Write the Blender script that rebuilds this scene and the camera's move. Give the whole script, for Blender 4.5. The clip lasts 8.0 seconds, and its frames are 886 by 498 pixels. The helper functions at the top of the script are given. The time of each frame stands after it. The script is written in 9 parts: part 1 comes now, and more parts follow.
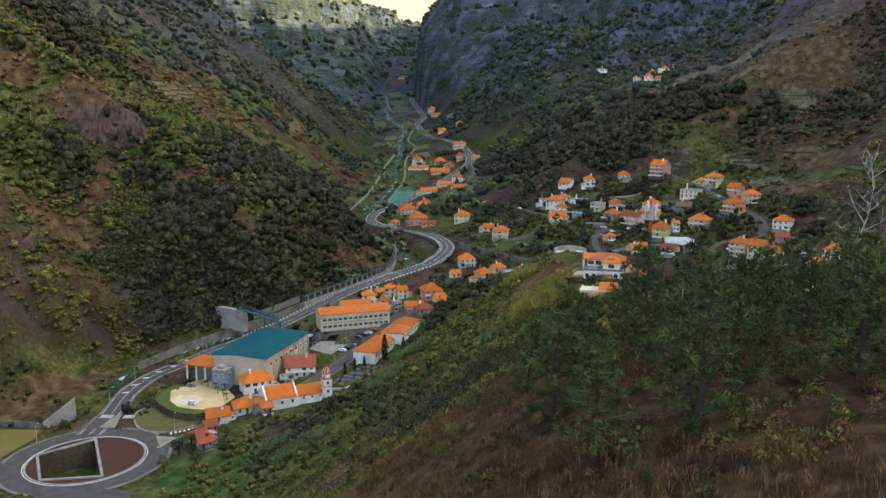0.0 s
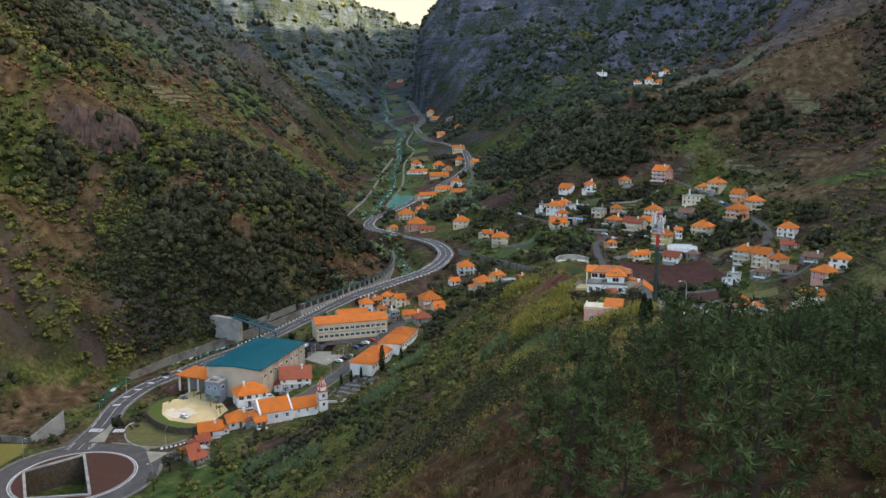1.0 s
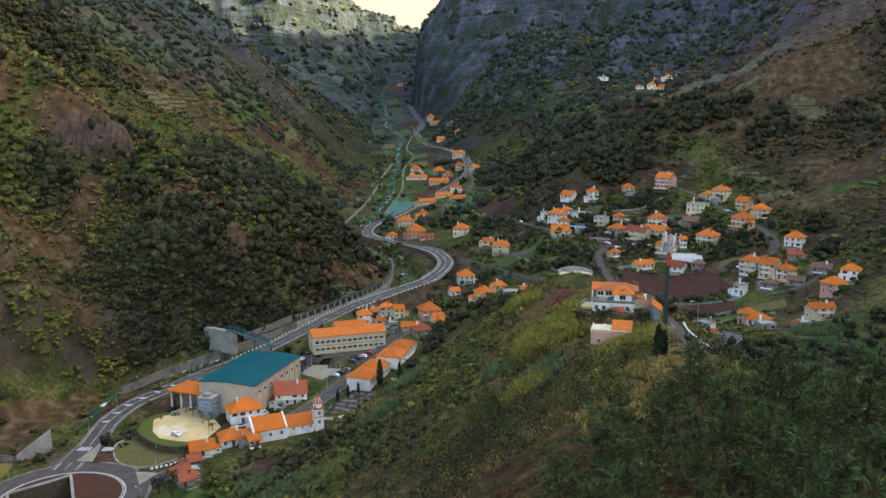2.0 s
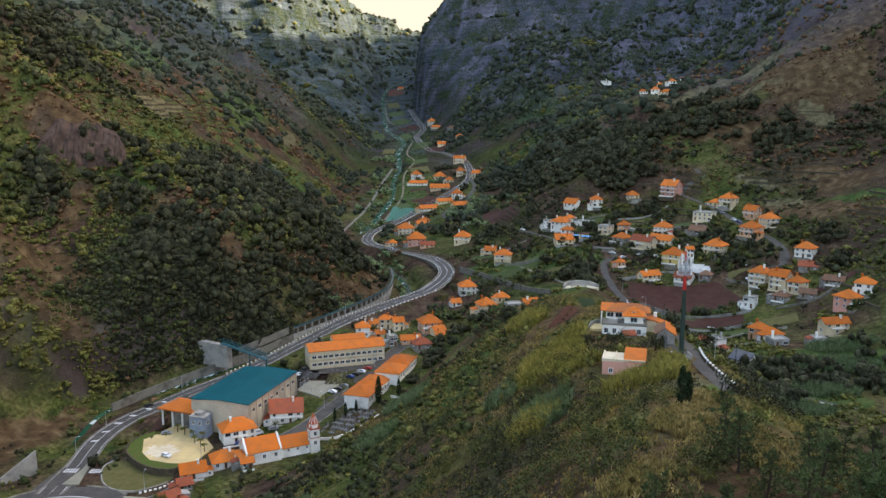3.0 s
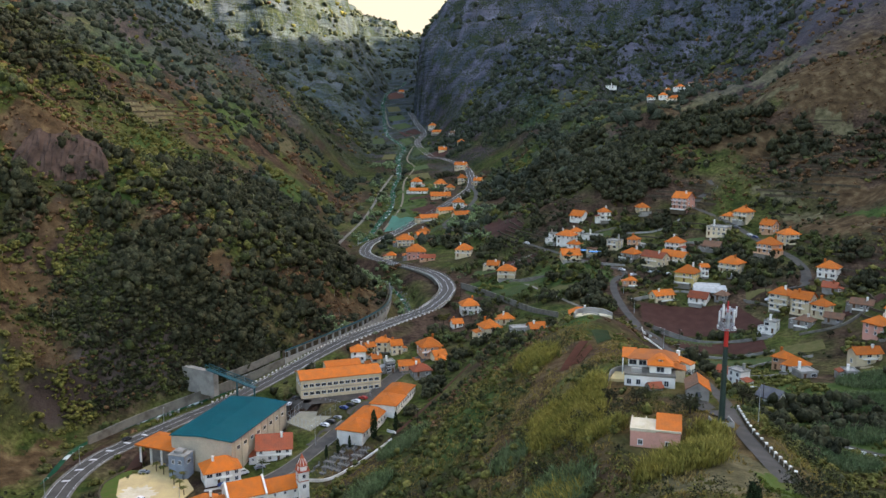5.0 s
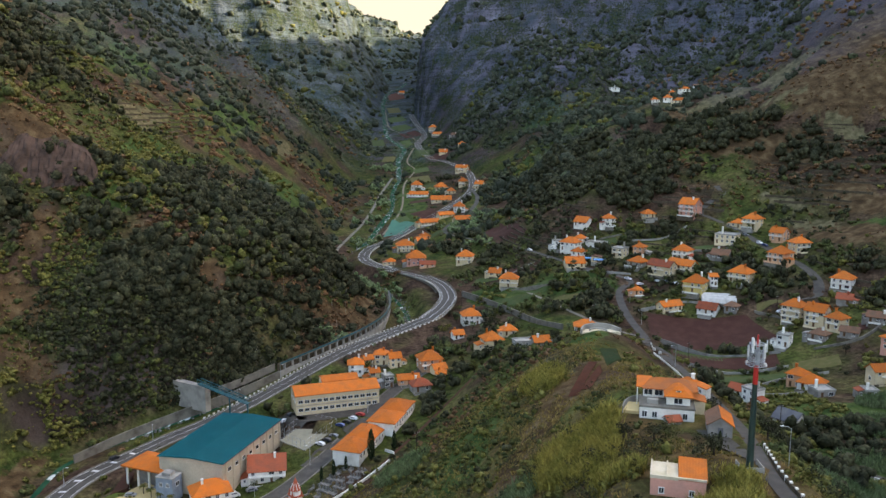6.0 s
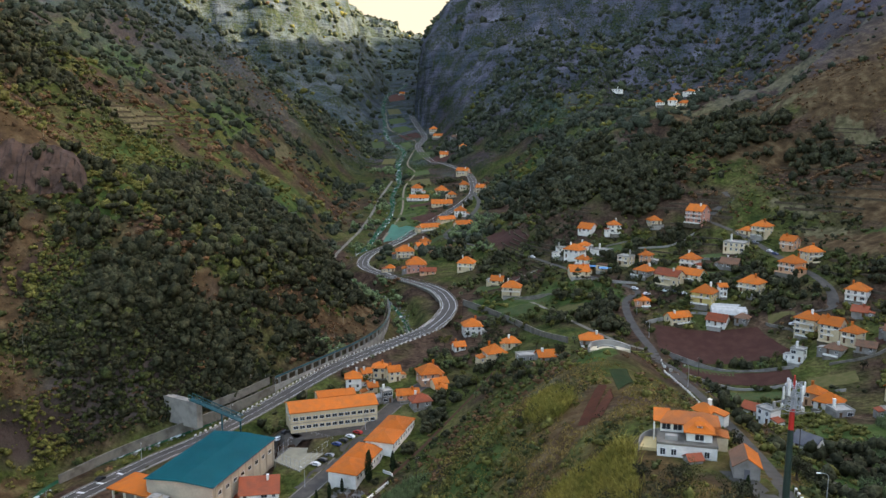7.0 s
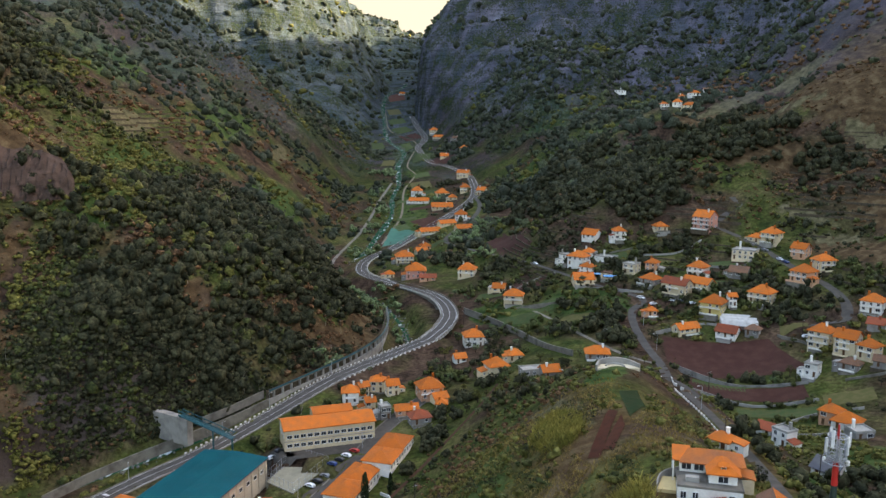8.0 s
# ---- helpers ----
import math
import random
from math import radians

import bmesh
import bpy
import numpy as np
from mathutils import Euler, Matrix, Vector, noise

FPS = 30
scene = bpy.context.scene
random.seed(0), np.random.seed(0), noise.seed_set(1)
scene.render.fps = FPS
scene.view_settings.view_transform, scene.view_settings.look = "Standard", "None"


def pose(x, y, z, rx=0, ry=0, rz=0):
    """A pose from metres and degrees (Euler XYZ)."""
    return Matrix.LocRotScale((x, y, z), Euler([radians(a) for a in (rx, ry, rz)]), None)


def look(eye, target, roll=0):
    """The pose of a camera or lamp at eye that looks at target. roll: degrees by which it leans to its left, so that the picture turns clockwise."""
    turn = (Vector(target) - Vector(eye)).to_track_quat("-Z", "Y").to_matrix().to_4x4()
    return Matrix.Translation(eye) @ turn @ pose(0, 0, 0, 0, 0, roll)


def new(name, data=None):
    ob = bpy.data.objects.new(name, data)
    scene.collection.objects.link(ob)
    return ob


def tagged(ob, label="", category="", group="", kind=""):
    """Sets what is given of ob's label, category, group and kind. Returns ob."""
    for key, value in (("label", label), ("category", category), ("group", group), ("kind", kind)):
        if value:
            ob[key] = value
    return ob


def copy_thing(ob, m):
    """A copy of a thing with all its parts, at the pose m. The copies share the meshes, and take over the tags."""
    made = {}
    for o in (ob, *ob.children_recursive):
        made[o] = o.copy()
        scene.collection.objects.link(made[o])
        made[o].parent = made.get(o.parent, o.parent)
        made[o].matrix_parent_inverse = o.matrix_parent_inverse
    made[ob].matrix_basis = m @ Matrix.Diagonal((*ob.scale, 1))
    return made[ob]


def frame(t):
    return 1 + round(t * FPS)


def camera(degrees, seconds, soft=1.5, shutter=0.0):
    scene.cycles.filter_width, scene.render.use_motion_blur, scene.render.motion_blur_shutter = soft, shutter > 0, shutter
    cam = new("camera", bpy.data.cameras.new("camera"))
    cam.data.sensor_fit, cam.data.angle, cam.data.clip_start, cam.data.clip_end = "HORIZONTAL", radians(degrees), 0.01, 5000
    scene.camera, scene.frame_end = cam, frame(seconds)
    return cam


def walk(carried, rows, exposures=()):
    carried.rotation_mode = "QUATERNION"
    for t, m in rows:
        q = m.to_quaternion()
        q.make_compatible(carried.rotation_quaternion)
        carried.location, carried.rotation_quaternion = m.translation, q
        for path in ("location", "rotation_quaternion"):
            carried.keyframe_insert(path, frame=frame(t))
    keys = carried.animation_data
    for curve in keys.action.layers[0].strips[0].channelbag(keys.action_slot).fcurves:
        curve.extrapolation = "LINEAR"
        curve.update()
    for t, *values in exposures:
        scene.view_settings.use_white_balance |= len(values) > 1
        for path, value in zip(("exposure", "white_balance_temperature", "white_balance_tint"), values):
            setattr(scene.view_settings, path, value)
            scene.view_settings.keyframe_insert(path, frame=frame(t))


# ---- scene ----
# the drone's camera and its flight up the valley
cam = camera(57.0, 8.0)
PATH = [
    (0, look((0.00, 0.00, 126.30), (-3.01, 98.47, 109.16), -0.12)),
    (0.5, look((-0.11, 4.16, 127.05), (-3.04, 102.64, 109.96), -0.10)),
    (1, look((-0.16, 8.76, 127.85), (-3.04, 107.28, 110.97), -0.07)),
    (1.5, look((-0.15, 13.66, 128.77), (-3.02, 112.21, 112.07), -0.06)),
    (3, look((-0.70, 31.89, 132.22), (-3.68, 130.52, 116.03), -0.02)),
    (3.5, look((-0.91, 38.23, 133.29), (-3.90, 136.88, 117.16), 0.04)),
    (4, look((-1.17, 44.84, 134.50), (-4.20, 143.49, 118.44), 0.05)),
    (4.5, look((-1.35, 51.48, 135.63), (-4.39, 150.14, 119.60), 0.07)),
    (6, look((-2.12, 72.87, 139.16), (-5.24, 171.53, 123.14), 0.17)),
    (6.5, look((-2.47, 79.86, 140.27), (-5.59, 178.52, 124.22), 0.21)),
    (7, look((-2.80, 87.01, 141.51), (-5.97, 185.67, 125.50), 0.25)),
    (7.5, look((-3.04, 94.02, 142.64), (-6.22, 192.67, 126.56), 0.30)),
    (8, look((-3.33, 101.18, 143.87), (-6.53, 199.82, 127.76), 0.31)),
]
walk(cam, PATH, [(0.0, 2.68, 7600, 12), (8.0, 2.68, 7800, 12)])
# ---------------------------------------------------------------- daylight: the sun stands behind the far side of the valley
SUN_TURN, SUN_HEIGHT = radians(72), radians(26)
world = bpy.data.worlds.new("world")
scene.world = world
world.use_nodes = True
wn = world.node_tree.nodes
sky = wn.new("ShaderNodeTexSky")
sky.sky_type, sky.sun_disc = "NISHITA", False
sky.sun_elevation, sky.sun_rotation = SUN_HEIGHT, SUN_TURN
sky.air_density, sky.dust_density, sky.ozone_density = 1.0, 3.0, 1.0
wn["Background"].inputs["Strength"].default_value = 0.15
world.node_tree.links.new(sky.outputs["Color"], wn["Background"].inputs["Color"])
sun = new("sun", bpy.data.lights.new("sun", "SUN"))
sun.data.energy, sun.data.angle, sun.data.color = 3.0, radians(0.6), (1.0, 0.91, 0.76)
toward_sun = Vector((math.sin(SUN_TURN) * math.cos(SUN_HEIGHT), math.cos(SUN_TURN) * math.cos(SUN_HEIGHT), math.sin(SUN_HEIGHT)))
sun.matrix_world = look(toward_sun * 3000, (0, 0, 0))
# the bright cream sky low over the head of the valley, far behind everything
haze = bpy.data.materials.new("bright_sky")
haze.use_nodes = True
haze.node_tree.nodes.remove(haze.node_tree.nodes["Principled BSDF"])
glow = haze.node_tree.nodes.new("ShaderNodeEmission")
glow.inputs["Color"].default_value, glow.inputs["Strength"].default_value = (1.0, 0.965, 0.85, 1), 0.168
haze.node_tree.links.new(glow.outputs[0], haze.node_tree.nodes["Material Output"].inputs["Surface"])
far_sky = bpy.data.meshes.new("backdrop")
far_sky.from_pydata([(-1800, 4600, 0), (1800, 4600, 0), (1800, 4600, 1500), (-1800, 4600, 1500)], [], [(0, 1, 2, 3)])
far_sky.materials.append(haze)
tagged(new("backdrop", far_sky), "bright cream sky over the head of the valley", "sky", kind="structure")
# ---------------------------------------------------------------- materials
def nodes_of(name, rough=0.85, metal=0.0):
    m = bpy.data.materials.new(name)
    m.use_nodes = True
    nt = m.node_tree
    b = nt.nodes["Principled BSDF"]
    b.inputs["Roughness"].default_value, b.inputs["Metallic"].default_value = rough, metal
    b.inputs["Specular IOR Level"].default_value = 0.5 if rough < 0.6 else 0.12
    return m, nt, b


def noise_at(nt, scale, detail=4.0, stretch=(1, 1, 1)):
    """Noise over places in the world, in cells of 1/scale metres."""
    geo = nt.nodes.new("ShaderNodeNewGeometry")
    mp = nt.nodes.new("ShaderNodeMapping")
    mp.inputs["Scale"].default_value = stretch
    n = nt.nodes.new("ShaderNodeTexNoise")
    n.inputs["Scale"].default_value, n.inputs["Detail"].default_value = scale, detail
    nt.links.new(geo.outputs["Position"], mp.inputs["Vector"])
    nt.links.new(mp.outputs["Vector"], n.inputs["Vector"])
    return n.outputs["Fac"]


def ramp(nt, fac, stops):
    r = nt.nodes.new("ShaderNodeValToRGB")
    while len(r.color_ramp.elements) < len(stops):
        r.color_ramp.elements.new(0.5)
    for e, (p, c) in zip(r.color_ramp.elements, stops):
        e.position, e.color = p, (*c, 1)
    nt.links.new(fac, r.inputs["Fac"])
    return r.outputs["Color"]


def mixed(nt, fac, a, b, blend="MIX"):
    n = nt.nodes.new("ShaderNodeMix")
    n.data_type, n.blend_type = "RGBA", blend
    for value, slot in ((fac, n.inputs[0]), (a, n.inputs[6]), (b, n.inputs[7])):
        if isinstance(value, (int, float)):
            slot.default_value = value
        elif isinstance(value, tuple):
            slot.default_value = (*value, 1)
        else:
            nt.links.new(value, slot)
    return n.outputs[2]


def bumped(nt, b, height, strength, distance):
    n = nt.nodes.new("ShaderNodeBump")
    n.inputs["Strength"].default_value, n.inputs["Distance"].default_value = strength, distance
    nt.links.new(height, n.inputs["Height"])
    nt.links.new(n.outputs["Normal"], b.inputs["Normal"])


def random_of(nt, kind):
    n = nt.nodes.new("ShaderNodeObjectInfo" if kind == "object" else "ShaderNodeNewGeometry")
    return n.outputs["Random" if kind == "object" else "Random Per Island"]


def shaded(nt, color, fac, low, high):
    """The colour made lighter or darker as fac goes from 0 to 1."""
    r = nt.nodes.new("ShaderNodeMapRange")
    r.inputs["To Min"].default_value, r.inputs["To Max"].default_value = low, high
    nt.links.new(fac, r.inputs["Value"])
    h = nt.nodes.new("ShaderNodeHueSaturation")
    nt.links.new(r.outputs["Result"], h.inputs["Value"])
    if isinstance(color, tuple):
        h.inputs["Color"].default_value = (*color, 1)
    else:
        nt.links.new(color, h.inputs["Color"])
    return h.outputs["Color"]


def plain(name, color, worn, scale=0.6, rough=0.85, metal=0.0, bump=0.15, spread=0.0):
    """A surface in one colour, stained towards another at two sizes, differing from thing to thing by spread."""
    m, nt, b = nodes_of(name, rough, metal)
    big = ramp(nt, noise_at(nt, scale, 5), [(0.4, color), (0.72, worn)])
    c = shaded(nt, big, noise_at(nt, scale * 9, 3), 0.82, 1.16)
    if spread:
        c = shaded(nt, c, random_of(nt, "object"), 1 - spread, 1 + spread)
    nt.links.new(c, b.inputs["Base Color"])
    if bump:
        bumped(nt, b, noise_at(nt, scale * 14, 3), bump, 0.03)
    return m


def leafy(name, a, b_color, spread=0.26, rough=0.75, relief=0.5):
    """Foliage: two greens by place, each leaf a little different."""
    m, nt, b = nodes_of(name, rough)
    c = ramp(nt, noise_at(nt, 0.16, 3), [(0.36, a), (0.66, b_color)])
    c = shaded(nt, c, random_of(nt, "island"), 1 - spread, 1 + spread)
    c = shaded(nt, c, ramp(nt, noise_at(nt, 0.9, 4), [(0.34, (0, 0, 0)), (0.66, (1, 1, 1))]), 0.5, 1.5)
    nt.links.new(c, b.inputs["Base Color"])
    b.inputs["Specular IOR Level"].default_value = 0.04
    if relief:
        bumped(nt, b, noise_at(nt, 1.3, 4), 1.0, relief)
    return m


def tiled(name, color, worn):
    """Clay roof tiles: rows down the slope, weathered in patches, each roof its own tone."""
    m, nt, b = nodes_of(name, 0.8)
    tc = nt.nodes.new("ShaderNodeTexCoord")
    w = nt.nodes.new("ShaderNodeTexWave")
    w.wave_type, w.bands_direction = "BANDS", "X"
    w.inputs["Scale"].default_value, w.inputs["Distortion"].default_value = 1.3, 0.4
    nt.links.new(tc.outputs["Object"], w.inputs["Vector"])
    c = ramp(nt, noise_at(nt, 0.35, 6), [(0.38, color), (0.75, worn)])
    c = shaded(nt, c, noise_at(nt, 3.5, 2), 0.75, 1.2)
    c = shaded(nt, c, random_of(nt, "object"), 0.72, 1.12)
    c = shaded(nt, c, w.outputs["Fac"], 0.86, 1.06)
    nt.links.new(c, b.inputs["Base Color"])
    bumped(nt, b, w.outputs["Fac"], 0.5, 0.06)
    return m


def ground_material():
    """Scrub land: green and dry grass, brown earth, bare dark rock where it is steep, far walls tinted for haze."""
    m, nt, b = nodes_of("scrub_ground", 0.95)
    b.inputs["Specular IOR Level"].default_value = 0.02
    green = ramp(nt, noise_at(nt, 0.09, 6), [(0.3, (0.022, 0.034, 0.009)), (0.5, (0.062, 0.068, 0.016)), (0.72, (0.125, 0.1, 0.034))])
    brown = ramp(nt, noise_at(nt, 0.13, 6), [(0.3, (0.032, 0.019, 0.012)), (0.55, (0.072, 0.042, 0.024)), (0.75, (0.125, 0.078, 0.04))])
    base = mixed(nt, ramp(nt, noise_at(nt, 0.02, 7), [(0.44, (0, 0, 0)), (0.58, (1, 1, 1))]), green, brown)
    # the dry side of the valley, above the terraces
    dry = nt.nodes.new("ShaderNodeNewGeometry")
    dry_cut = nt.nodes.new("ShaderNodeSeparateXYZ")
    nt.links.new(dry.outputs["Position"], dry_cut.inputs["Vector"])
    dry_side = nt.nodes.new("ShaderNodeMapRange")
    dry_side.inputs["From Min"].default_value, dry_side.inputs["From Max"].default_value = 170, 250
    nt.links.new(dry_cut.outputs["X"], dry_side.inputs["Value"])
    base = mixed(nt, mixed(nt, 1.0, dry_side.outputs["Result"], ramp(nt, noise_at(nt, 0.025, 6), [(0.34, (0, 0, 0)), (0.5, (1, 1, 1))]), "MULTIPLY"), base, brown)
    base = shaded(nt, base, ramp(nt, noise_at(nt, 0.55, 4), [(0.35, (0, 0, 0)), (0.65, (1, 1, 1))]), 0.6, 1.35)
    # dry bracken litter under the pines at the near end of the spur
    near = nt.nodes.new("ShaderNodeNewGeometry")
    cut = nt.nodes.new("ShaderNodeSeparateXYZ")
    nt.links.new(near.outputs["Position"], cut.inputs["Vector"])
    ends = []
    for axis, lo, hi in (("Y", 128, 100), ("X", -18, 4)):
        r = nt.nodes.new("ShaderNodeMapRange")
        r.inputs["From Min"].default_value, r.inputs["From Max"].default_value = lo, hi
        nt.links.new(cut.outputs[axis], r.inputs["Value"])
        ends.append(r.outputs["Result"])
    litter = ramp(nt, noise_at(nt, 0.45, 7), [(0.3, (0.018, 0.012, 0.006)), (0.5, (0.05, 0.026, 0.012)), (0.72, (0.1, 0.055, 0.024))])
    straw = ramp(nt, noise_at(nt, 0.2, 6), [(0.3, (0.042, 0.028, 0.011)), (0.5, (0.1, 0.06, 0.022)), (0.72, (0.16, 0.104, 0.04))])
    spur = []
    for axis, lo, hi in (("Y", 360, 320), ("Z", 36, 62)):
        r = nt.nodes.new("ShaderNodeMapRange")
        r.inputs["From Min"].default_value, r.inputs["From Max"].default_value = lo, hi
        nt.links.new(cut.outputs[axis], r.inputs["Value"])
        spur.append(r.outputs["Result"])
    spur_land = mixed(nt, 1.0, spur[0], spur[1], "MULTIPLY")
    base = mixed(nt, mixed(nt, 1.0, spur_land, ramp(nt, noise_at(nt, 0.07, 6), [(0.4, (0, 0, 0)), (0.6, (1, 1, 1))]), "MULTIPLY"), base, straw)
    base = mixed(nt, mixed(nt, 1.0, ends[0], ends[1], "MULTIPLY"), base, litter)
    kinds = nt.nodes.new("ShaderNodeVertexColor")
    kinds.layer_name = "cover"
    each = nt.nodes.new("ShaderNodeSeparateColor")
    nt.links.new(kinds.outputs["Color"], each.inputs["Color"])
    earth = ramp(nt, noise_at(nt, 0.18, 7), [(0.3, (0.042, 0.025, 0.012)), (0.5, (0.085, 0.05, 0.022)), (0.72, (0.15, 0.1, 0.046))])
    lush = ramp(nt, noise_at(nt, 0.15, 7), [(0.3, (0.02, 0.036, 0.01)), (0.5, (0.05, 0.074, 0.018)), (0.74, (0.1, 0.11, 0.032))])
    pale = ramp(nt, noise_at(nt, 0.25, 7), [(0.3, (0.062, 0.05, 0.022)), (0.55, (0.125, 0.1, 0.045)), (0.75, (0.19, 0.15, 0.075))])
    for slot, tone in (("Green", lush), ("Red", earth), ("Blue", pale)):
        torn = nt.nodes.new("ShaderNodeMath")
        torn.operation = "MULTIPLY_ADD"
        torn.inputs[1].default_value, torn.inputs[2].default_value = 1.3, -0.65
        nt.links.new(noise_at(nt, 0.3, 6), torn.inputs[0])
        both = nt.nodes.new("ShaderNodeMath")
        both.operation = "ADD"
        nt.links.new(each.outputs[slot], both.inputs[0])
        nt.links.new(torn.outputs[0], both.inputs[1])
        base = mixed(nt, ramp(nt, both.outputs[0], [(0.3, (0, 0, 0)), (0.62, (1, 1, 1))]), base, tone)
    rock = ramp(nt, noise_at(nt, 0.05, 9, (1, 1, 0.45)), [(0.3, (0.02, 0.014, 0.01)), (0.48, (0.05, 0.034, 0.024)), (0.7, (0.11, 0.08, 0.06))])
    rock = shaded(nt, rock, noise_at(nt, 0.05, 4, (0.3, 0.3, 3.0)), 0.65, 1.3)
    geo = nt.nodes.new("ShaderNodeNewGeometry")
    split = nt.nodes.new("ShaderNodeSeparateXYZ")
    nt.links.new(geo.outputs["Normal"], split.inputs["Vector"])
    add = nt.nodes.new("ShaderNodeMath")
    add.operation = "MULTIPLY_ADD"
    nt.links.new(noise_at(nt, 0.04, 5), add.inputs[0])
    add.inputs[1].default_value = 0.5
    nt.links.new(split.outputs["Z"], add.inputs[2])
    steep = ramp(nt, add.outputs[0], [(0.66, (1, 1, 1)), (0.82, (0, 0, 0))])
    c = mixed(nt, steep, base, rock)
    # basalt and heath on the high walls, above the scrub, tinted blue for haze
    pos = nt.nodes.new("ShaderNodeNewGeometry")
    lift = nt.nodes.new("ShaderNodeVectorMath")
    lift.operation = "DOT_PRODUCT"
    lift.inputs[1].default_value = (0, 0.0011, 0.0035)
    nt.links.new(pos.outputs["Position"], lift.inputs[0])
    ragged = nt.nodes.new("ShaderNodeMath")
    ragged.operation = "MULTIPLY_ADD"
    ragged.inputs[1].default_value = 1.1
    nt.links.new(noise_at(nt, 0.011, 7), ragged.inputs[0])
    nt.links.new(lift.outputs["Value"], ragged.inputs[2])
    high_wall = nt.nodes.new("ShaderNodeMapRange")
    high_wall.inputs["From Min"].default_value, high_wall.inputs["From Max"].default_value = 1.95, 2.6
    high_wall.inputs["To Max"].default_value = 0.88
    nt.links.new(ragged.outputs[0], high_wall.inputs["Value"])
    # haze put into both base colours, setting in with height and distance
    hazy_basalt = ramp(nt, noise_at(nt, 0.035, 9, (1, 1, 0.5)), [(0.34, (0.05, 0.06, 0.066)), (0.47, (0.088, 0.082, 0.096)), (0.6, (0.14, 0.115, 0.135)), (0.78, (0.26, 0.235, 0.25))])
    hazy_heath = ramp(nt, noise_at(nt, 0.03, 8), [(0.3, (0.028, 0.048, 0.05)), (0.5, (0.058, 0.082, 0.08)), (0.7, (0.11, 0.13, 0.105))])
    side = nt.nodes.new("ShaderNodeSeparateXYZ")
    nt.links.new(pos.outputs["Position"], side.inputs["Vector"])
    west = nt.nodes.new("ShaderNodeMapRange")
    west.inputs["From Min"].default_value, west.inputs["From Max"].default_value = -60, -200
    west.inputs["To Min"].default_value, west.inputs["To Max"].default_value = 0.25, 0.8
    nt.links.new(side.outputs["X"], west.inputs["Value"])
    hazy_basalt = mixed(nt, west.outputs["Result"], hazy_basalt, hazy_heath)
    hazy_basalt = shaded(nt, hazy_basalt, noise_at(nt, 0.06, 5, (0.25, 0.25, 3.0)), 0.6, 1.35)
    c = mixed(nt, high_wall.outputs["Result"], c, hazy_basalt)
    c = shaded(nt, c, noise_at(nt, 1.6, 5), 0.5, 1.5)
    # low shrubs too small to stand alone: rounded dark cushions that thin out in patches
    pos = nt.nodes.new("ShaderNodeNewGeometry")
    cells = nt.nodes.new("ShaderNodeTexVoronoi")
    cells.inputs["Scale"].default_value = 0.42
    warp = nt.nodes.new("ShaderNodeTexNoise")
    warp.inputs["Scale"].default_value = 0.35
    nt.links.new(pos.outputs["Position"], warp.inputs["Vector"])
    bent = nt.nodes.new("ShaderNodeVectorMath")
    bent.operation = "MULTIPLY_ADD"
    bent.inputs[1].default_value = (4, 4, 4)
    nt.links.new(warp.outputs["Color"], bent.inputs[0])
    nt.links.new(pos.outputs["Position"], bent.inputs[2])
    nt.links.new(bent.outputs["Vector"], cells.inputs["Vector"])
    cover = nt.nodes.new("ShaderNodeMath")
    cover.operation = "MULTIPLY_ADD"
    nt.links.new(noise_at(nt, 0.045, 6), cover.inputs[0])
    cover.inputs[1].default_value = -1.7
    nt.links.new(cells.outputs["Distance"], cover.inputs[2])
    shrub = ramp(nt, cover.outputs[0], [(0.0, (1, 1, 1)), (0.12, (0, 0, 0))])
    shift = nt.nodes.new("ShaderNodeMath")
    shift.operation = "ADD"
    shift.inputs[1].default_value = 0.42
    nt.links.new(cover.outputs[0], shift.inputs[0])
    nt.links.new(shift.outputs[0], shrub.node.inputs["Fac"])
    leaf = ramp(nt, cells.outputs["Color"], [(0.15, (0.012, 0.02, 0.007)), (0.5, (0.03, 0.042, 0.012)), (0.85, (0.055, 0.058, 0.016))])
    where = nt.nodes.new("ShaderNodeSeparateXYZ")
    nt.links.new(pos.outputs["Position"], where.inputs["Vector"])
    reach = nt.nodes.new("ShaderNodeMapRange")
    reach.inputs["From Min"].default_value, reach.inputs["From Max"].default_value = 850, 1100
    nt.links.new(where.outputs["Y"], reach.inputs["Value"])
    shrub = mixed(nt, reach.outputs["Result"], (0, 0, 0), shrub)
    low_ground = nt.nodes.new("ShaderNodeMath")
    low_ground.operation = "MULTIPLY_ADD"
    low_ground.inputs[1].default_value, low_ground.inputs[2].default_value = -0.2, 1.0
    nt.links.new(high_wall.outputs["Result"], low_ground.inputs[0])
    shrub = mixed(nt, low_ground.outputs[0], (0, 0, 0), shrub)
    c = mixed(nt, shrub, c, leaf)
    c = mixed(nt, 1.0, c, (0.9, 0.97, 1.14), "MULTIPLY")
    nt.links.new(c, b.inputs["Base Color"])
    high = mixed(nt, 0.5, noise_at(nt, 0.5, 8), shrub)
    crag = mixed(nt, high_wall.outputs["Result"], high, mixed(nt, 0.5, noise_at(nt, 0.05, 9, (1, 1, 0.6)), noise_at(nt, 0.09, 6, (0.25, 0.25, 2.0))), "MIX")
    reach = nt.nodes.new("ShaderNodeMath")
    reach.operation = "MULTIPLY_ADD"
    reach.inputs[1].default_value, reach.inputs[2].default_value = 14.0, 1.6
    nt.links.new(high_wall.outputs["Result"], reach.inputs[0])
    bumped(nt, b, crag, 1.0, 1.6)
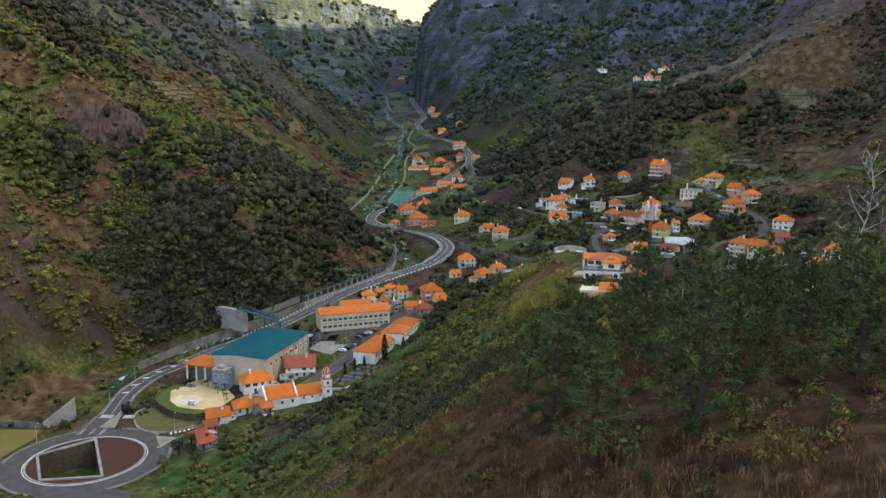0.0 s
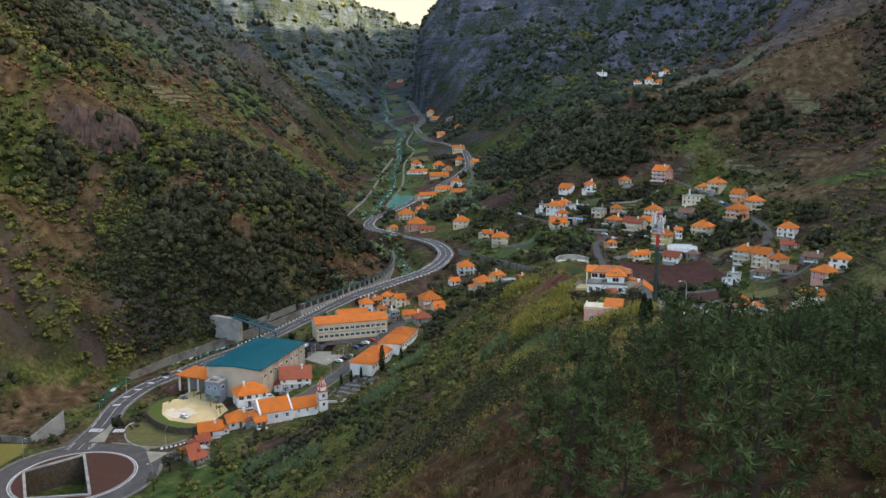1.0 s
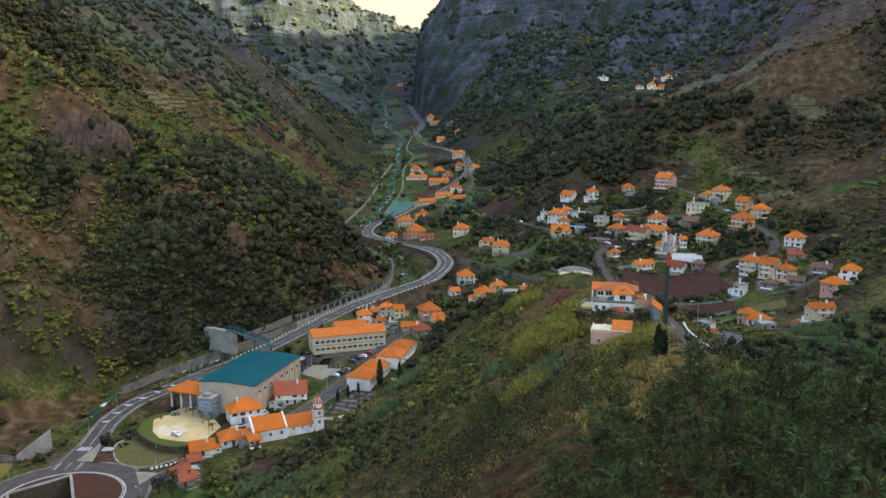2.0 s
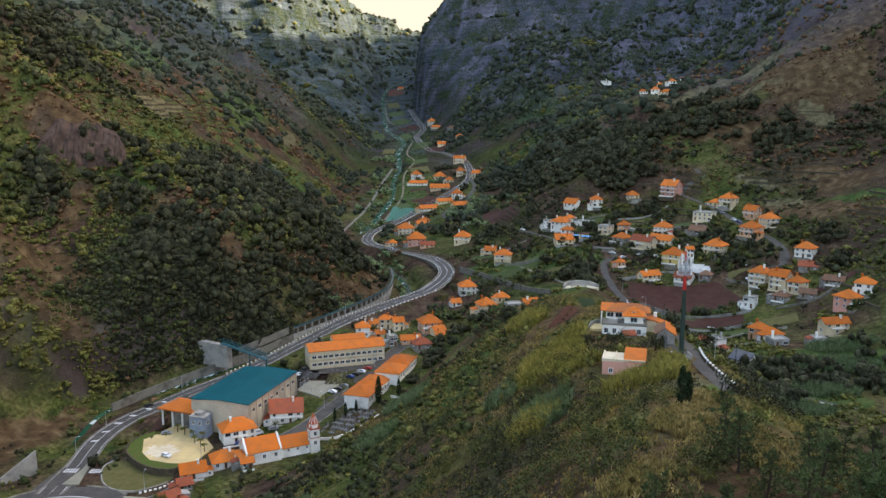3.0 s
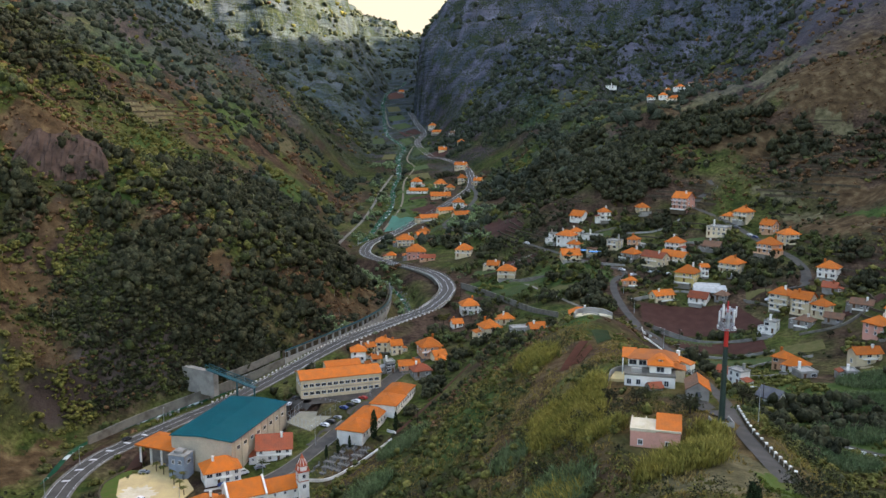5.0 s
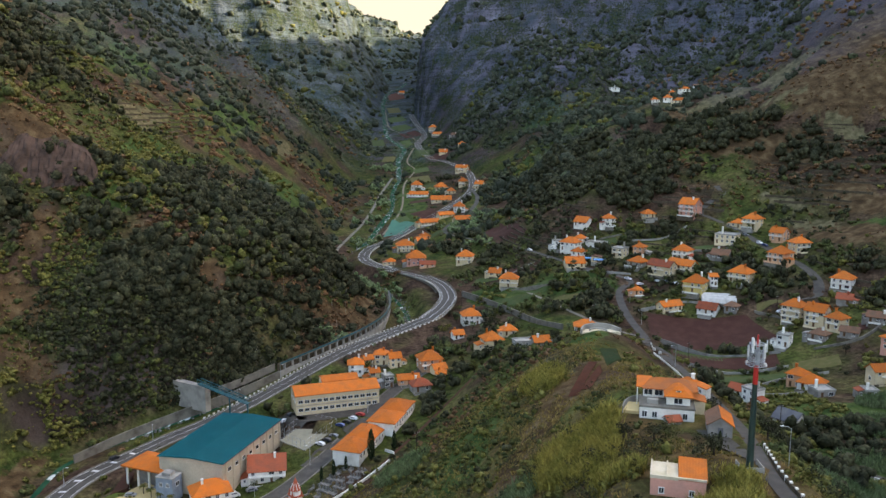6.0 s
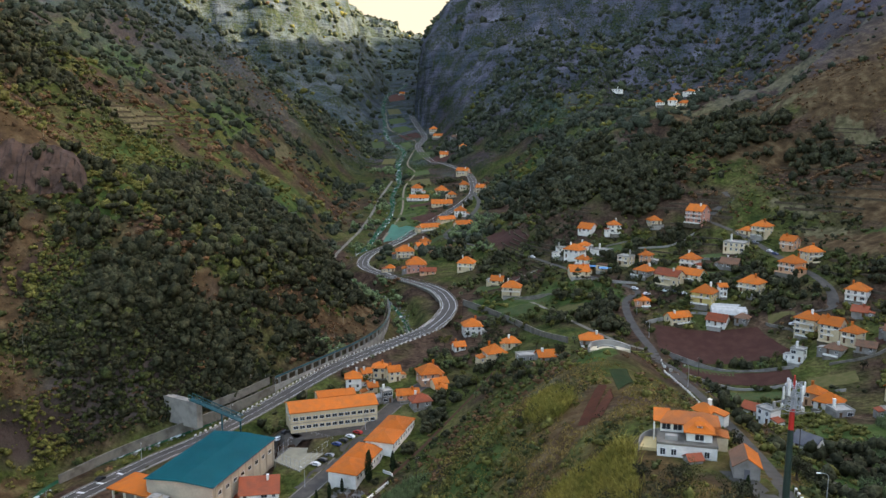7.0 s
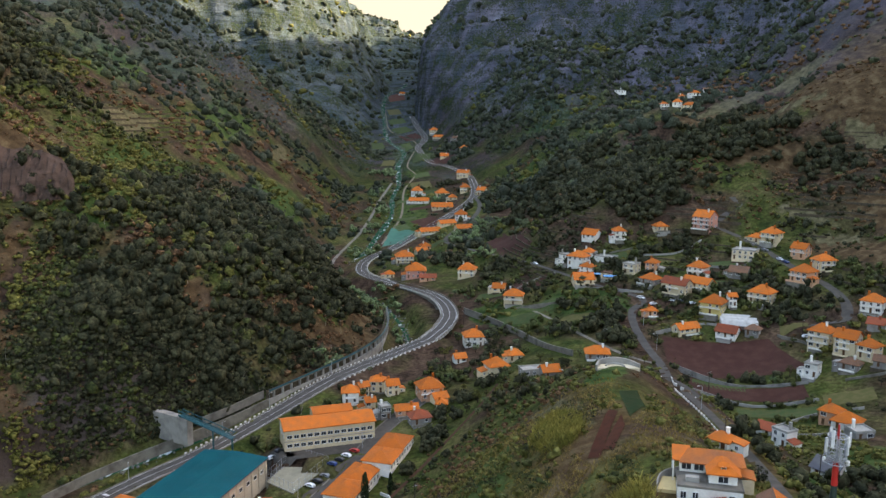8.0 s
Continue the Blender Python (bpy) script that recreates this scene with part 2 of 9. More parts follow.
    nt.links.new(reach.outputs[0], next(n for n in nt.nodes if n.bl_idname == "ShaderNodeBump").inputs["Distance"])
    return m


def water_material():
    """Green mountain water broken by white rapids."""
    m, nt, b = nodes_of("stream_water", 0.9)
    b.inputs["Specular IOR Level"].default_value = 0.0
    deep = ramp(nt, noise_at(nt, 0.12, 3), [(0.4, (0.012, 0.055, 0.03)), (0.65, (0.028, 0.085, 0.048))])
    foam = ramp(nt, noise_at(nt, 0.3, 5, (1, 0.4, 1)), [(0.6, (0, 0, 0)), (0.65, (1, 1, 1))])
    nt.links.new(mixed(nt, foam, deep, (0.5, 0.54, 0.52)), b.inputs["Base Color"])
    bumped(nt, b, noise_at(nt, 1.2, 4), 0.6, 0.2)
    return m


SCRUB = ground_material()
ASPHALT = plain("asphalt", (0.062, 0.057, 0.051), (0.088, 0.081, 0.072), 0.25, 0.85, 0, 0.1)
OLD_ASPHALT = plain("old_asphalt", (0.058, 0.053, 0.046), (0.088, 0.079, 0.068), 0.3)
PAINT_WHITE = plain("road_paint", (0.72, 0.72, 0.7), (0.5, 0.5, 0.48), 0.8, 0.7)
CONCRETE = plain("concrete", (0.19, 0.172, 0.142), (0.095, 0.085, 0.068), 0.3, 0.9, 0, 0.3)
PALE_CONCRETE = plain("pale_concrete", (0.31, 0.29, 0.255), (0.17, 0.16, 0.145), 0.25, 0.9, 0, 0.2)
STONE = plain("masonry", (0.09, 0.07, 0.045), (0.045, 0.037, 0.026), 0.9, 0.95, 0, 0.6)
SAND = plain("plaza_paving", (0.56, 0.42, 0.2), (0.44, 0.33, 0.17), 0.18, 0.9, 0, 0.1)
COURT = plain("court_paving", (0.25, 0.235, 0.17), (0.18, 0.17, 0.13), 0.2, 0.9, 0, 0.1)
WHITE_PAVING = plain("white_paving", (0.6, 0.52, 0.38), (0.45, 0.37, 0.23), 0.3)
LAWN = plain("lawn", (0.082, 0.08, 0.026), (0.12, 0.1, 0.04), 0.35, 0.95, 0, 0.6)
BRIGHT_GRASS = plain("bright_grass", (0.06, 0.092, 0.017), (0.085, 0.085, 0.025), 0.5, 0.95, 0, 0.8)
SOIL = plain("ploughed_soil", (0.05, 0.02, 0.015), (0.07, 0.031, 0.022), 0.22, 0.95, 0, 0.8)
EARTH_PATH = plain("earth_path", (0.2, 0.165, 0.12), (0.12, 0.1, 0.07), 0.4, 0.95, 0, 0.5)
BED_SOIL = plain("bed_soil", (0.07, 0.03, 0.02), (0.05, 0.028, 0.018), 0.5, 0.95, 0, 0.8)
FIELD_GRASS = plain("field_grass", (0.13, 0.115, 0.025), (0.16, 0.125, 0.04), 0.12, 0.95, 0, 0.8)
RED_SOIL = plain("red_soil", (0.1, 0.038, 0.024), (0.07, 0.033, 0.022), 0.5, 0.95, 0, 0.8)
PLOT_GREEN = plain("crop_green", (0.045, 0.075, 0.025), (0.08, 0.085, 0.03), 0.4, 0.95, 0, 0.8, 0.3)
PITCH = plain("sports_pitch", (0.05, 0.16, 0.115), (0.045, 0.12, 0.09), 0.15, 0.9)
WALL_WHITE = plain("white_plaster", (0.8, 0.77, 0.7), (0.58, 0.55, 0.48), 0.25, 0.9, 0, 0.1, 0.1)
WALL_CREAM = plain("cream_plaster", (0.66, 0.53, 0.34), (0.5, 0.41, 0.28), 0.25, 0.9, 0, 0.1, 0.15)
WALL_PINK = plain("pink_plaster", (0.62, 0.3, 0.23), (0.5, 0.27, 0.21), 0.25, 0.9, 0, 0.1, 0.12)
WALL_SALMON = plain("salmon_plaster", (0.62, 0.34, 0.2), (0.5, 0.29, 0.19), 0.25, 0.9, 0, 0.1, 0.15)
WALL_YELLOW = plain("yellow_plaster", (0.58, 0.45, 0.17), (0.46, 0.36, 0.15), 0.25, 0.9, 0, 0.1, 0.1)
WALL_STONE = plain("grey_render", (0.27, 0.25, 0.225), (0.15, 0.14, 0.125), 0.4, 0.95, 0, 0.3, 0.2)
TILE_ORANGE = tiled("orange_tiles", (0.6, 0.15, 0.022), (0.42, 0.13, 0.035))
TILE_RED = tiled("red_tiles", (0.34, 0.085, 0.04), (0.22, 0.075, 0.045))
TILE_WORN = tiled("worn_orange_tiles", (0.42, 0.125, 0.032), (0.27, 0.105, 0.05))
TILE_BROWN = tiled("old_tiles", (0.2, 0.1, 0.06), (0.12, 0.08, 0.055))
SLATE = plain("grey_roof", (0.1, 0.1, 0.11), (0.15, 0.145, 0.14), 0.3)
FLAT_ROOF = plain("flat_roof", (0.36, 0.34, 0.3), (0.2, 0.19, 0.17), 0.3)
GLASS = plain("window_glass", (0.02, 0.024, 0.03), (0.03, 0.035, 0.04), 0.5, 0.12, 0, 0)
FRAME_WHITE = plain("white_frames", (0.7, 0.69, 0.66), (0.55, 0.54, 0.5), 1.0, 0.5)
DOOR_BROWN = plain("brown_door", (0.12, 0.06, 0.03), (0.08, 0.045, 0.025), 1.0, 0.6)
TEAL_ROOF = plain("teal_sheet_roof", (0.002, 0.085, 0.1), (0.003, 0.065, 0.08), 0.12, 0.8, 0.0, 0.05)
TEAL_ROOF.node_tree.nodes["Principled BSDF"].inputs["Specular IOR Level"].default_value = 0.02
TEAL_STEEL = plain("teal_steel", (0.006, 0.085, 0.1), (0.01, 0.065, 0.08), 0.5, 0.5, 0.2)
BEIGE_WALL = plain("beige_wall", (0.5, 0.43, 0.32), (0.4, 0.35, 0.27), 0.2, 0.9)
BLUE_GREY = plain("blue_grey_wall", (0.22, 0.27, 0.33), (0.17, 0.2, 0.24), 0.3, 0.8)
MAST_GREEN = plain("dark_green_steel", (0.012, 0.03, 0.024), (0.02, 0.04, 0.032), 0.5, 0.5, 0.1)
MAST_RED = plain("red_steel", (0.5, 0.02, 0.015), (0.4, 0.03, 0.02), 0.6, 0.5, 0.1)
STEEL = plain("galvanised_steel", (0.42, 0.44, 0.46), (0.3, 0.31, 0.33), 1.0, 0.45, 0.6)
TRIM_RED = plain("red_trim", (0.42, 0.1, 0.05), (0.34, 0.09, 0.05), 0.8)
BARK = plain("bark", (0.05, 0.036, 0.028), (0.03, 0.022, 0.018), 3.0, 0.95, 0, 0.8)
DEAD_WOOD = plain("dead_wood", (0.34, 0.31, 0.27), (0.22, 0.2, 0.17), 3.0, 0.95, 0, 0.5)
ROCK = plain("boulder", (0.2, 0.19, 0.175), (0.09, 0.087, 0.08), 0.8, 0.95, 0, 0.6)
CLIFF = plain("cliff_rock", (0.088, 0.058, 0.046), (0.034, 0.024, 0.02), 0.2, 0.95, 0, 1.0)
WATER = water_material()
BLUE_TARP = plain("blue_tarpaulin", (0.05, 0.22, 0.45), (0.2, 0.36, 0.5), 0.6, 0.6)
TYRE = plain("tyre", (0.015, 0.015, 0.016), (0.03, 0.03, 0.03), 2.0)
SHEETING = plain("white_sheeting", (0.5, 0.49, 0.46), (0.34, 0.33, 0.3), 0.5, 0.6, 0, 0.3)
CAR_WHITE = plain("white_car_paint", (0.7, 0.7, 0.7), (0.62, 0.62, 0.62), 0.5, 0.3, 0, 0)
CAR_GREY = plain("grey_car_paint", (0.25, 0.26, 0.28), (0.22, 0.23, 0.24), 0.5, 0.3, 0.3, 0)
CAR_BLUE = plain("blue_car_paint", (0.02, 0.05, 0.18), (0.02, 0.045, 0.15), 0.5, 0.3, 0.2, 0)
CAR_BLACK = plain("black_car_paint", (0.02, 0.02, 0.024), (0.03, 0.03, 0.034), 0.5, 0.3, 0.2, 0)
CAR_RED = plain("red_car_paint", (0.4, 0.025, 0.02), (0.35, 0.03, 0.025), 0.5, 0.3, 0, 0)
LEAF_DARK = leafy("dark_leaves", (0.028, 0.03, 0.017), (0.048, 0.047, 0.024), 0.42)
LEAF_MID = leafy("scrub_leaves", (0.042, 0.052, 0.019), (0.074, 0.077, 0.026))
LEAF_OLIVE = leafy("olive_leaves", (0.081, 0.082, 0.021), (0.124, 0.112, 0.033))
# far bushes: dark and scrub leaves with bluish distance haze put into the colour
LEAF_DARK_HAZE = leafy("hazy_dark_leaves", (0.031, 0.038, 0.025), (0.05, 0.055, 0.035))
LEAF_MID_HAZE = leafy("hazy_scrub_leaves", (0.043, 0.055, 0.03), (0.074, 0.08, 0.04))
LEAF_DRY = leafy("dry_bracken", (0.15, 0.082, 0.04), (0.085, 0.05, 0.028))
LEAF_REED = leafy("cane_leaves", (0.27, 0.22, 0.055), (0.18, 0.165, 0.04), relief=0)
LEAF_BLUE = leafy("blue_green_cane", (0.095, 0.135, 0.058), (0.14, 0.17, 0.082))
NEEDLES = leafy("pine_needles", (0.037, 0.052, 0.020), (0.072, 0.090, 0.033), 0.4, relief=0)
CYPRESS = leafy("cypress_leaves", (0.012, 0.022, 0.01), (0.02, 0.032, 0.013))
GOLD_GRASS = leafy("golden_grass", (0.27, 0.19, 0.075), (0.2, 0.15, 0.05), relief=0)
FRESH_BLADES = leafy("fresh_grass", (0.08, 0.12, 0.024), (0.12, 0.14, 0.032), relief=0)
GRASS_BLADES = leafy("grass_blades", (0.18, 0.14, 0.032), (0.28, 0.19, 0.06), relief=0)
# ---------------------------------------------------------------- the lie of the land
# Feature lines of the valley, each as stations (y, x, z), from the slopes on one side to the other.
LEFT_RIM = [(-400, -700, 380), (200, -470, 260), (400, -345, 215), (500, -330, 212), (750, -395, 240), (1080, -440, 330), (1400, -620, 420), (1650, -420, 480), (1900, -330, 470), (2050, -540, 500), (2400, -720, 560), (3000, -820, 640), (4400, -900, 500)]
LEFT_MID = [(-400, -480, 160), (200, -320, 105), (330, -262, 88), (407, -203, 56), (446, -193, 82), (484, -190, 116), (600, -205, 118), (720, -236, 131), (900, -240, 150), (1060, -262, 184), (1230, -225, 148), (1450, -330, 190), (1700, -262, 290), (1900, -242, 322), (2050, -380, 330), (2400, -540, 400), (3000, -560, 530), (4400, -700, 420)]
LEFT_LOW = [(-400, -420, 65), (100, -292, 15), (330, -224, 28), (402, -181, 28), (430, -158, 56), (477, -130, 72), (560, -106, 70), (640, -126, 66), (712, -152, 68), (860, -160, 74), (1060, -186, 118), (1230, -182, 122), (1450, -212, 165), (1700, -206, 225), (1900, -206, 258), (2050, -310, 275), (2400, -430, 335), (3000, -400, 492), (4400, -600, 390)]
LEFT_FOOT = [(-400, -360, -30), (100, -262, -11), (250, -222, -3), (330, -192, -1), (402, -166, 0), (428, -130, 10), (455, -96, 14), (500, -68, 18), (556, -53, 21), (640, -82, 25), (743, -112, 31), (860, -122, 44), (1055, -132, 70), (1307, -142, 104), (1500, -158, 136), (1900, -176, 203), (2050, -240, 228), (2400, -320, 280), (3000, -280, 452), (4400, -500, 350)]
FLOOR_EDGE = [(-400, -150, -30), (100, -122, -9), (200, -108, -2), (260, -96, 1), (311, -78, 3), (335, -44, 7), (380, -26, 12), (420, -12, 18), (480, 2, 24), (560, 2, 26), (650, -20, 32), (743, -46, 36), (860, 2, 57), (945, 2, 65), (1100, -40, 84), (1307, -70, 111), (1500, -102, 140), (1900, -118, 205), (2400, -150, 280), (3000, -165, 408), (4400, -200, 320)]
FLANK = [(-400, -70, 45), (0, -58, 52), (75, -46, 57), (190, -32, 35), (270, -30, 30), (311, -24, 30), (345, 0, 37), (400, 16, 38), (440, 20, 34), (520, 25, 31), (600, 12, 34), (650, 6, 39), (743, 10, 46), (860, 36, 64), (945, 30, 76), (1100, 20, 112), (1307, -10, 180), (1500, -86, 258), (1900, -96, 300), (2400, -60, 420), (3000, -60, 450), (4400, 0, 400)]
CREST = [(-400, 10, 150), (-60, 38, 128), (0, 34, 118), (60, 25, 109), (110, 28, 97), (150, 35, 90), (200, 44, 78.5), (250, 43, 75), (300, 40, 68.5), (335, 40, 64.5), (365, 46, 62), (400, 48, 50), (440, 50, 40), (500, 60, 40), (560, 74, 50), (600, 80, 58), (656, 62, 74), (743, 70, 90), (860, 92, 108), (1033, 133, 150), (1200, 100, 205), (1379, 70, 262), (1500, -24, 332), (1900, -20, 400), (2400, 60, 520), (3000, 100, 520), (4400, 200, 450)]
BASIN = [(-400, 110, 105), (0, 92, 74), (100, 95, 60), (200, 100, 50), (300, 106, 41), (340, 99, 37), (380, 100, 32), (420, 110, 28), (460, 108, 31), (520, 100, 46), (600, 116, 68), (656, 116, 100), (743, 140, 122), (860, 160, 136), (1033, 196, 154), (1200, 200, 214), (1379, 180, 264), (1500, 60, 385), (1900, 80, 440), (2400, 200, 600), (3000, 300, 600), (4400, 400, 500)]
VILLAGE = [(-400, 210, 95), (200, 192, 46), (300, 182, 42), (400, 166, 42), (440, 164, 46), (483, 182, 57), (515, 178, 60), (560, 174, 70), (600, 160, 84), (634, 170, 97), (707, 219, 146), (860, 255, 158), (1000, 262, 161), (1200, 300, 246), (1379, 300, 330), (1500, 180, 430), (1900, 200, 470), (2400, 350, 680), (4400, 600, 600)]
# unseen heights from y 1500 up are set to let sun onto the left wall
RIGHT_MID = [(-400, 330, 150), (200, 300, 92), (400, 262, 88), (500, 246, 90), (560, 232, 94), (602, 226, 111), (630, 264, 124), (680, 275, 161), (746, 320, 206), (900, 350, 240), (1050, 360, 240), (1200, 380, 330), (1500, 330, 480), (1900, 400, 560), (4400, 900, 700)]
RIGHT_RIM = [(-400, 520, 300), (200, 470, 240), (400, 420, 225), (600, 410, 235), (746, 440, 300), (900, 470, 330), (1200, 500, 450), (1500, 480, 600), (1900, 560, 670), (4400, 1200, 700)]
LINES = [LEFT_RIM, LEFT_MID, LEFT_LOW, LEFT_FOOT, FLOOR_EDGE, FLANK, CREST, BASIN, VILLAGE, RIGHT_MID, RIGHT_RIM]


def tangents(t, v):
    """Slopes of a monotone cubic through v at t, along axis 0."""
    d = np.diff(v, axis=0) / np.diff(t, axis=0)
    m = np.zeros_like(v)
    a, b = d[:-1], d[1:]
    same = a * b > 0
    m[1:-1] = np.where(same, 2 * a * b / np.where(same, a + b, 1), 0)
    m[0], m[-1] = d[0], d[-1]
    return m


def hermite(s, h, v0, v1, m0, m1):
    s2, s3 = s * s, s * s * s
    return (2 * s3 - 3 * s2 + 1) * v0 + (s3 - 2 * s2 + s) * h * m0 + (3 * s2 - 2 * s3) * v1 + (s3 - s2) * h * m1


def along(rows, y):
    """The x and z of a feature line at y."""
    rows = np.array(rows, float)
    t = rows[:, :1]
    m = tangents(t, rows[:, 1:])
    y = np.clip(y, t[0, 0], t[-1, 0])
    k = np.clip(np.searchsorted(t[:, 0], y) - 1, 0, len(t) - 2)
    h = t[k + 1, 0] - t[k, 0]
    s = (y - t[k, 0]) / h
    return [hermite(s, h, rows[k, c], rows[k + 1, c], m[k, c - 1], m[k + 1, c - 1]) for c in (1, 2)]


def hash2(i, j, seed):
    n = (i.astype(np.int64) * 374761393 + j.astype(np.int64) * 668265263 + seed * 144665) & 0x7FFFFFFF
    n = ((n ^ (n >> 13)) * 1274126177) & 0x7FFFFFFF
    return ((n ^ (n >> 16)) & 0xFFFF) / 65535.0


def value_noise(x, y, seed=0):
    """Smooth noise from 0 to 1 with cells one unit wide."""
    i, j = np.floor(x), np.floor(y)
    u, v = x - i, y - j
    u, v = u * u * (3 - 2 * u), v * v * (3 - 2 * v)
    a, b = hash2(i, j, seed), hash2(i + 1, j, seed)
    c, d = hash2(i, j + 1, seed), hash2(i + 1, j + 1, seed)
    return (a * (1 - u) + b * u) * (1 - v) + (c * (1 - u) + d * u) * v


def fbm(x, y, octaves, seed=0):
    total, amp = 0, 0.5
    for k in range(octaves):
        total = total + amp * value_noise(x * 2**k, y * 2**k, seed + k)
        amp *= 0.5
    return total


def smooth(a, b, x):
    s = np.clip((x - a) / (b - a), 0, 1)
    return s * s * (3 - 2 * s)


def bare_land(x, y):
    """Height of the land without roads, and how rough it is (0 on the valley floor, 1 on the slopes)."""
    x, y = np.broadcast_arrays(np.asarray(x, float), np.asarray(y, float))
    shape = x.shape
    x, y = x.ravel(), y.ravel()
    xs, zs = zip(*[along(rows, y) for rows in LINES])
    xs = np.array([xs[0] - 500] + list(xs) + [xs[-1] + 500])
    # outermost right column: unseen ridge added to keep sun off the near valley
    zs = np.array([zs[0] + 330] + list(zs) + [zs[-1] + 90 + 470 * (1 - smooth(1700, 2150, y))])
    m = tangents(xs, zs)
    k = np.clip((x[None] > xs).sum(0) - 1, 0, len(xs) - 2)
    n = np.arange(len(x))
    h = xs[k + 1, n] - xs[k, n]
    s = np.clip((x - xs[k, n]) / h, 0, 1.5)
    z = hermite(s, h, zs[k, n], zs[k + 1, n], m[k, n], m[k + 1, n])
    left = smooth(0, 60, xs[4, n] - x)
    right = smooth(0, 50, x - xs[5, n] - 6) * (0.15 + 0.85 * smooth(0, 70, x - xs[9, n] + 25) + 0.85 * smooth(590, 700, y) * smooth(0, 60, x - xs[5, n] - 30))
    rough = np.clip(left + right + smooth(2300, 2700, y), 0, 1)
    far = smooth(600, 1600, y)
    gully = 1 - np.abs(2 * fbm(x / 150 + y / 260, y / 90 - x / 300, 3, 5) - 0.95)
    z = z + rough * (gully - 0.72) * (34 + 60 * far) * smooth(40, 260, np.abs(x - 0.5 * (xs[4, n] + xs[5, n])))
    z = z + rough * (fbm(x / 38, y / 38, 4, 21) - 0.47) * (13 + 22 * far)
    z = z + (fbm(x / 11, y / 11, 3, 9) - 0.45) * (0.7 + 2.2 * rough) * smooth(0, 25, np.abs(x - xs[5, n]) + 60 * left)
    # basalt beds: cliffs and ledges on the high walls up the valley
    bed = 46.0
    f = z / bed + 1.6 * fbm(x / 210, y / 210, 3, 87)
    f = f - np.floor(f)
    z = z + bed * (smooth(0.24, 0.76, f) - f) * 0.85 * smooth(1150, 1450, y) * rough * smooth(30, 120, z - 0.11 * y)
    z = z + rough * smooth(1100, 1400, y) * 9 * (np.abs(2 * fbm(x / 46 + 0.3 * z / 40, y / 30, 3, 93) - 0.9) - 0.2)
    return z.reshape(shape), rough.reshape(shape)


# ---------------------------------------------------------------- roads, level yards and the stream bed, pressed into the land
MAIN_LOW = [(-148, 298, 0), (-149, 322, 0), (-151, 343, 1), (-148, 362, 2), (-139, 378, 3.2), (-127, 393, 5.6), (-113, 408, 8), (-100, 427, 10.5), (-87, 446, 14), (-66.5, 480, 18.5), (-41, 511, 22), (-25, 526, 25)]
MAIN_BRIDGE = [(-25, 526, 25), (-17, 546, 27.5), (-14.5, 572, 29), (-23, 611, 29), (-42, 643, 28.5), (-63.5, 666, 28)]
MAIN_HIGH = [(-63.5, 666, 28), (-80, 691, 28), (-86, 716, 28.5), (-83, 741, 31), (-64.7, 769, 36), (-46, 811, 43), (-27, 845, 50.5), (-9, 884, 58), (1, 928, 63.5), (1, 984, 70.5), (-7, 1033, 78), (-31.5, 1088, 84), (-52, 1122, 86.5), (-75, 1235, 99.5), (-70, 1311, 111), (-88, 1414, 127), (-105, 1521, 143)]
VILLAGE_ROAD = [(1, 928, 63.5), (6.4, 880, 60), (1, 837, 54), (-18, 786, 45.5), (-21.7, 759, 42), (-3, 719, 43), (17, 673, 46), (36, 630, 49), (56, 589, 49), (68, 562, 49), (89, 531, 48), (82, 518, 44.5), (79.5, 502, 41.5), (80, 477, 38), (81, 451, 37), (75, 411, 43)]
SPUR_LANE = [(75, 411, 43), (71, 370, 51), (69.5, 335, 56), (66, 290, 62), (60, 250, 69.5), (54, 226, 75.5), (49.6, 206, 79), (47.8, 190, 81), (45.6, 172, 84)]
UPPER_ROAD = [(163, 622, 94), (164, 613, 90), (154, 608, 84), (147.6, 599, 78.5), (156.5, 585, 74), (165.5, 567, 69), (171, 533, 64), (176, 508, 61), (175.4, 487, 58), (171.4, 474, 54), (166, 470, 52), (156, 477, 48)]
LANE = [(27.5, 568, 35), (43, 524, 36.5), (55, 481, 39), (67, 457, 38.5), (79, 449, 37)]
TRACK = [(-93, 1036, 67), (-97, 957, 57), (-98, 884, 48), (-101, 820, 40), (-106, 780, 35), (-110, 728, 30.5), (-104, 690, 27)]
SQUARE_ROAD = [(-112, 291, 0), (-104, 302, 0.5), (-96, 322, 2), (-84, 332, 3.4), (-70, 345, 5.2), (-57, 372, 8), (-48, 395, 11), (-40, 418, 14.5), (-30, 440, 17), (-22, 452, 19)]
LOW_LANE = [(150, 268, 40), (120, 285, 40), (102, 300, 41), (92, 320, 42), (84, 350, 44), (74, 375, 50), (68, 385, 51.5)]
LEVEE = [(-77.1, 780, 36.4), (-68.7, 873.5, 48.9), (-75, 991, 63.1), (-68, 1063, 74.8), (-82, 1130, 82.5), (-80, 1271, 103.5), (-106, 1347, 112), (-134, 1421, 122), (-155, 1570, 147)]
STREAM = [(-150, 2000, 217), (-152, 1910, 203), (-170, 1788, 186), (-166, 1638, 160), (-148, 1488, 133), (-128, 1336, 108), (-94, 1222, 93), (-94, 1135, 81), (-85, 1035, 66), (-84, 952, 55), (-78, 887, 47), (-83, 835, 40), (-87, 779, 33), (-94, 727, 27), (-92, 690, 23), (-76, 655, 20), (-56, 620, 17.5), (-44, 585, 16), (-38, 550, 15), (-44, 522, 14), (-58, 500, 12), (-82, 468, 10.5), (-104, 441, 8), (-128, 420, 4), (-152, 400, 0), (-166, 380, -2), (-164, 345, -3.5)]
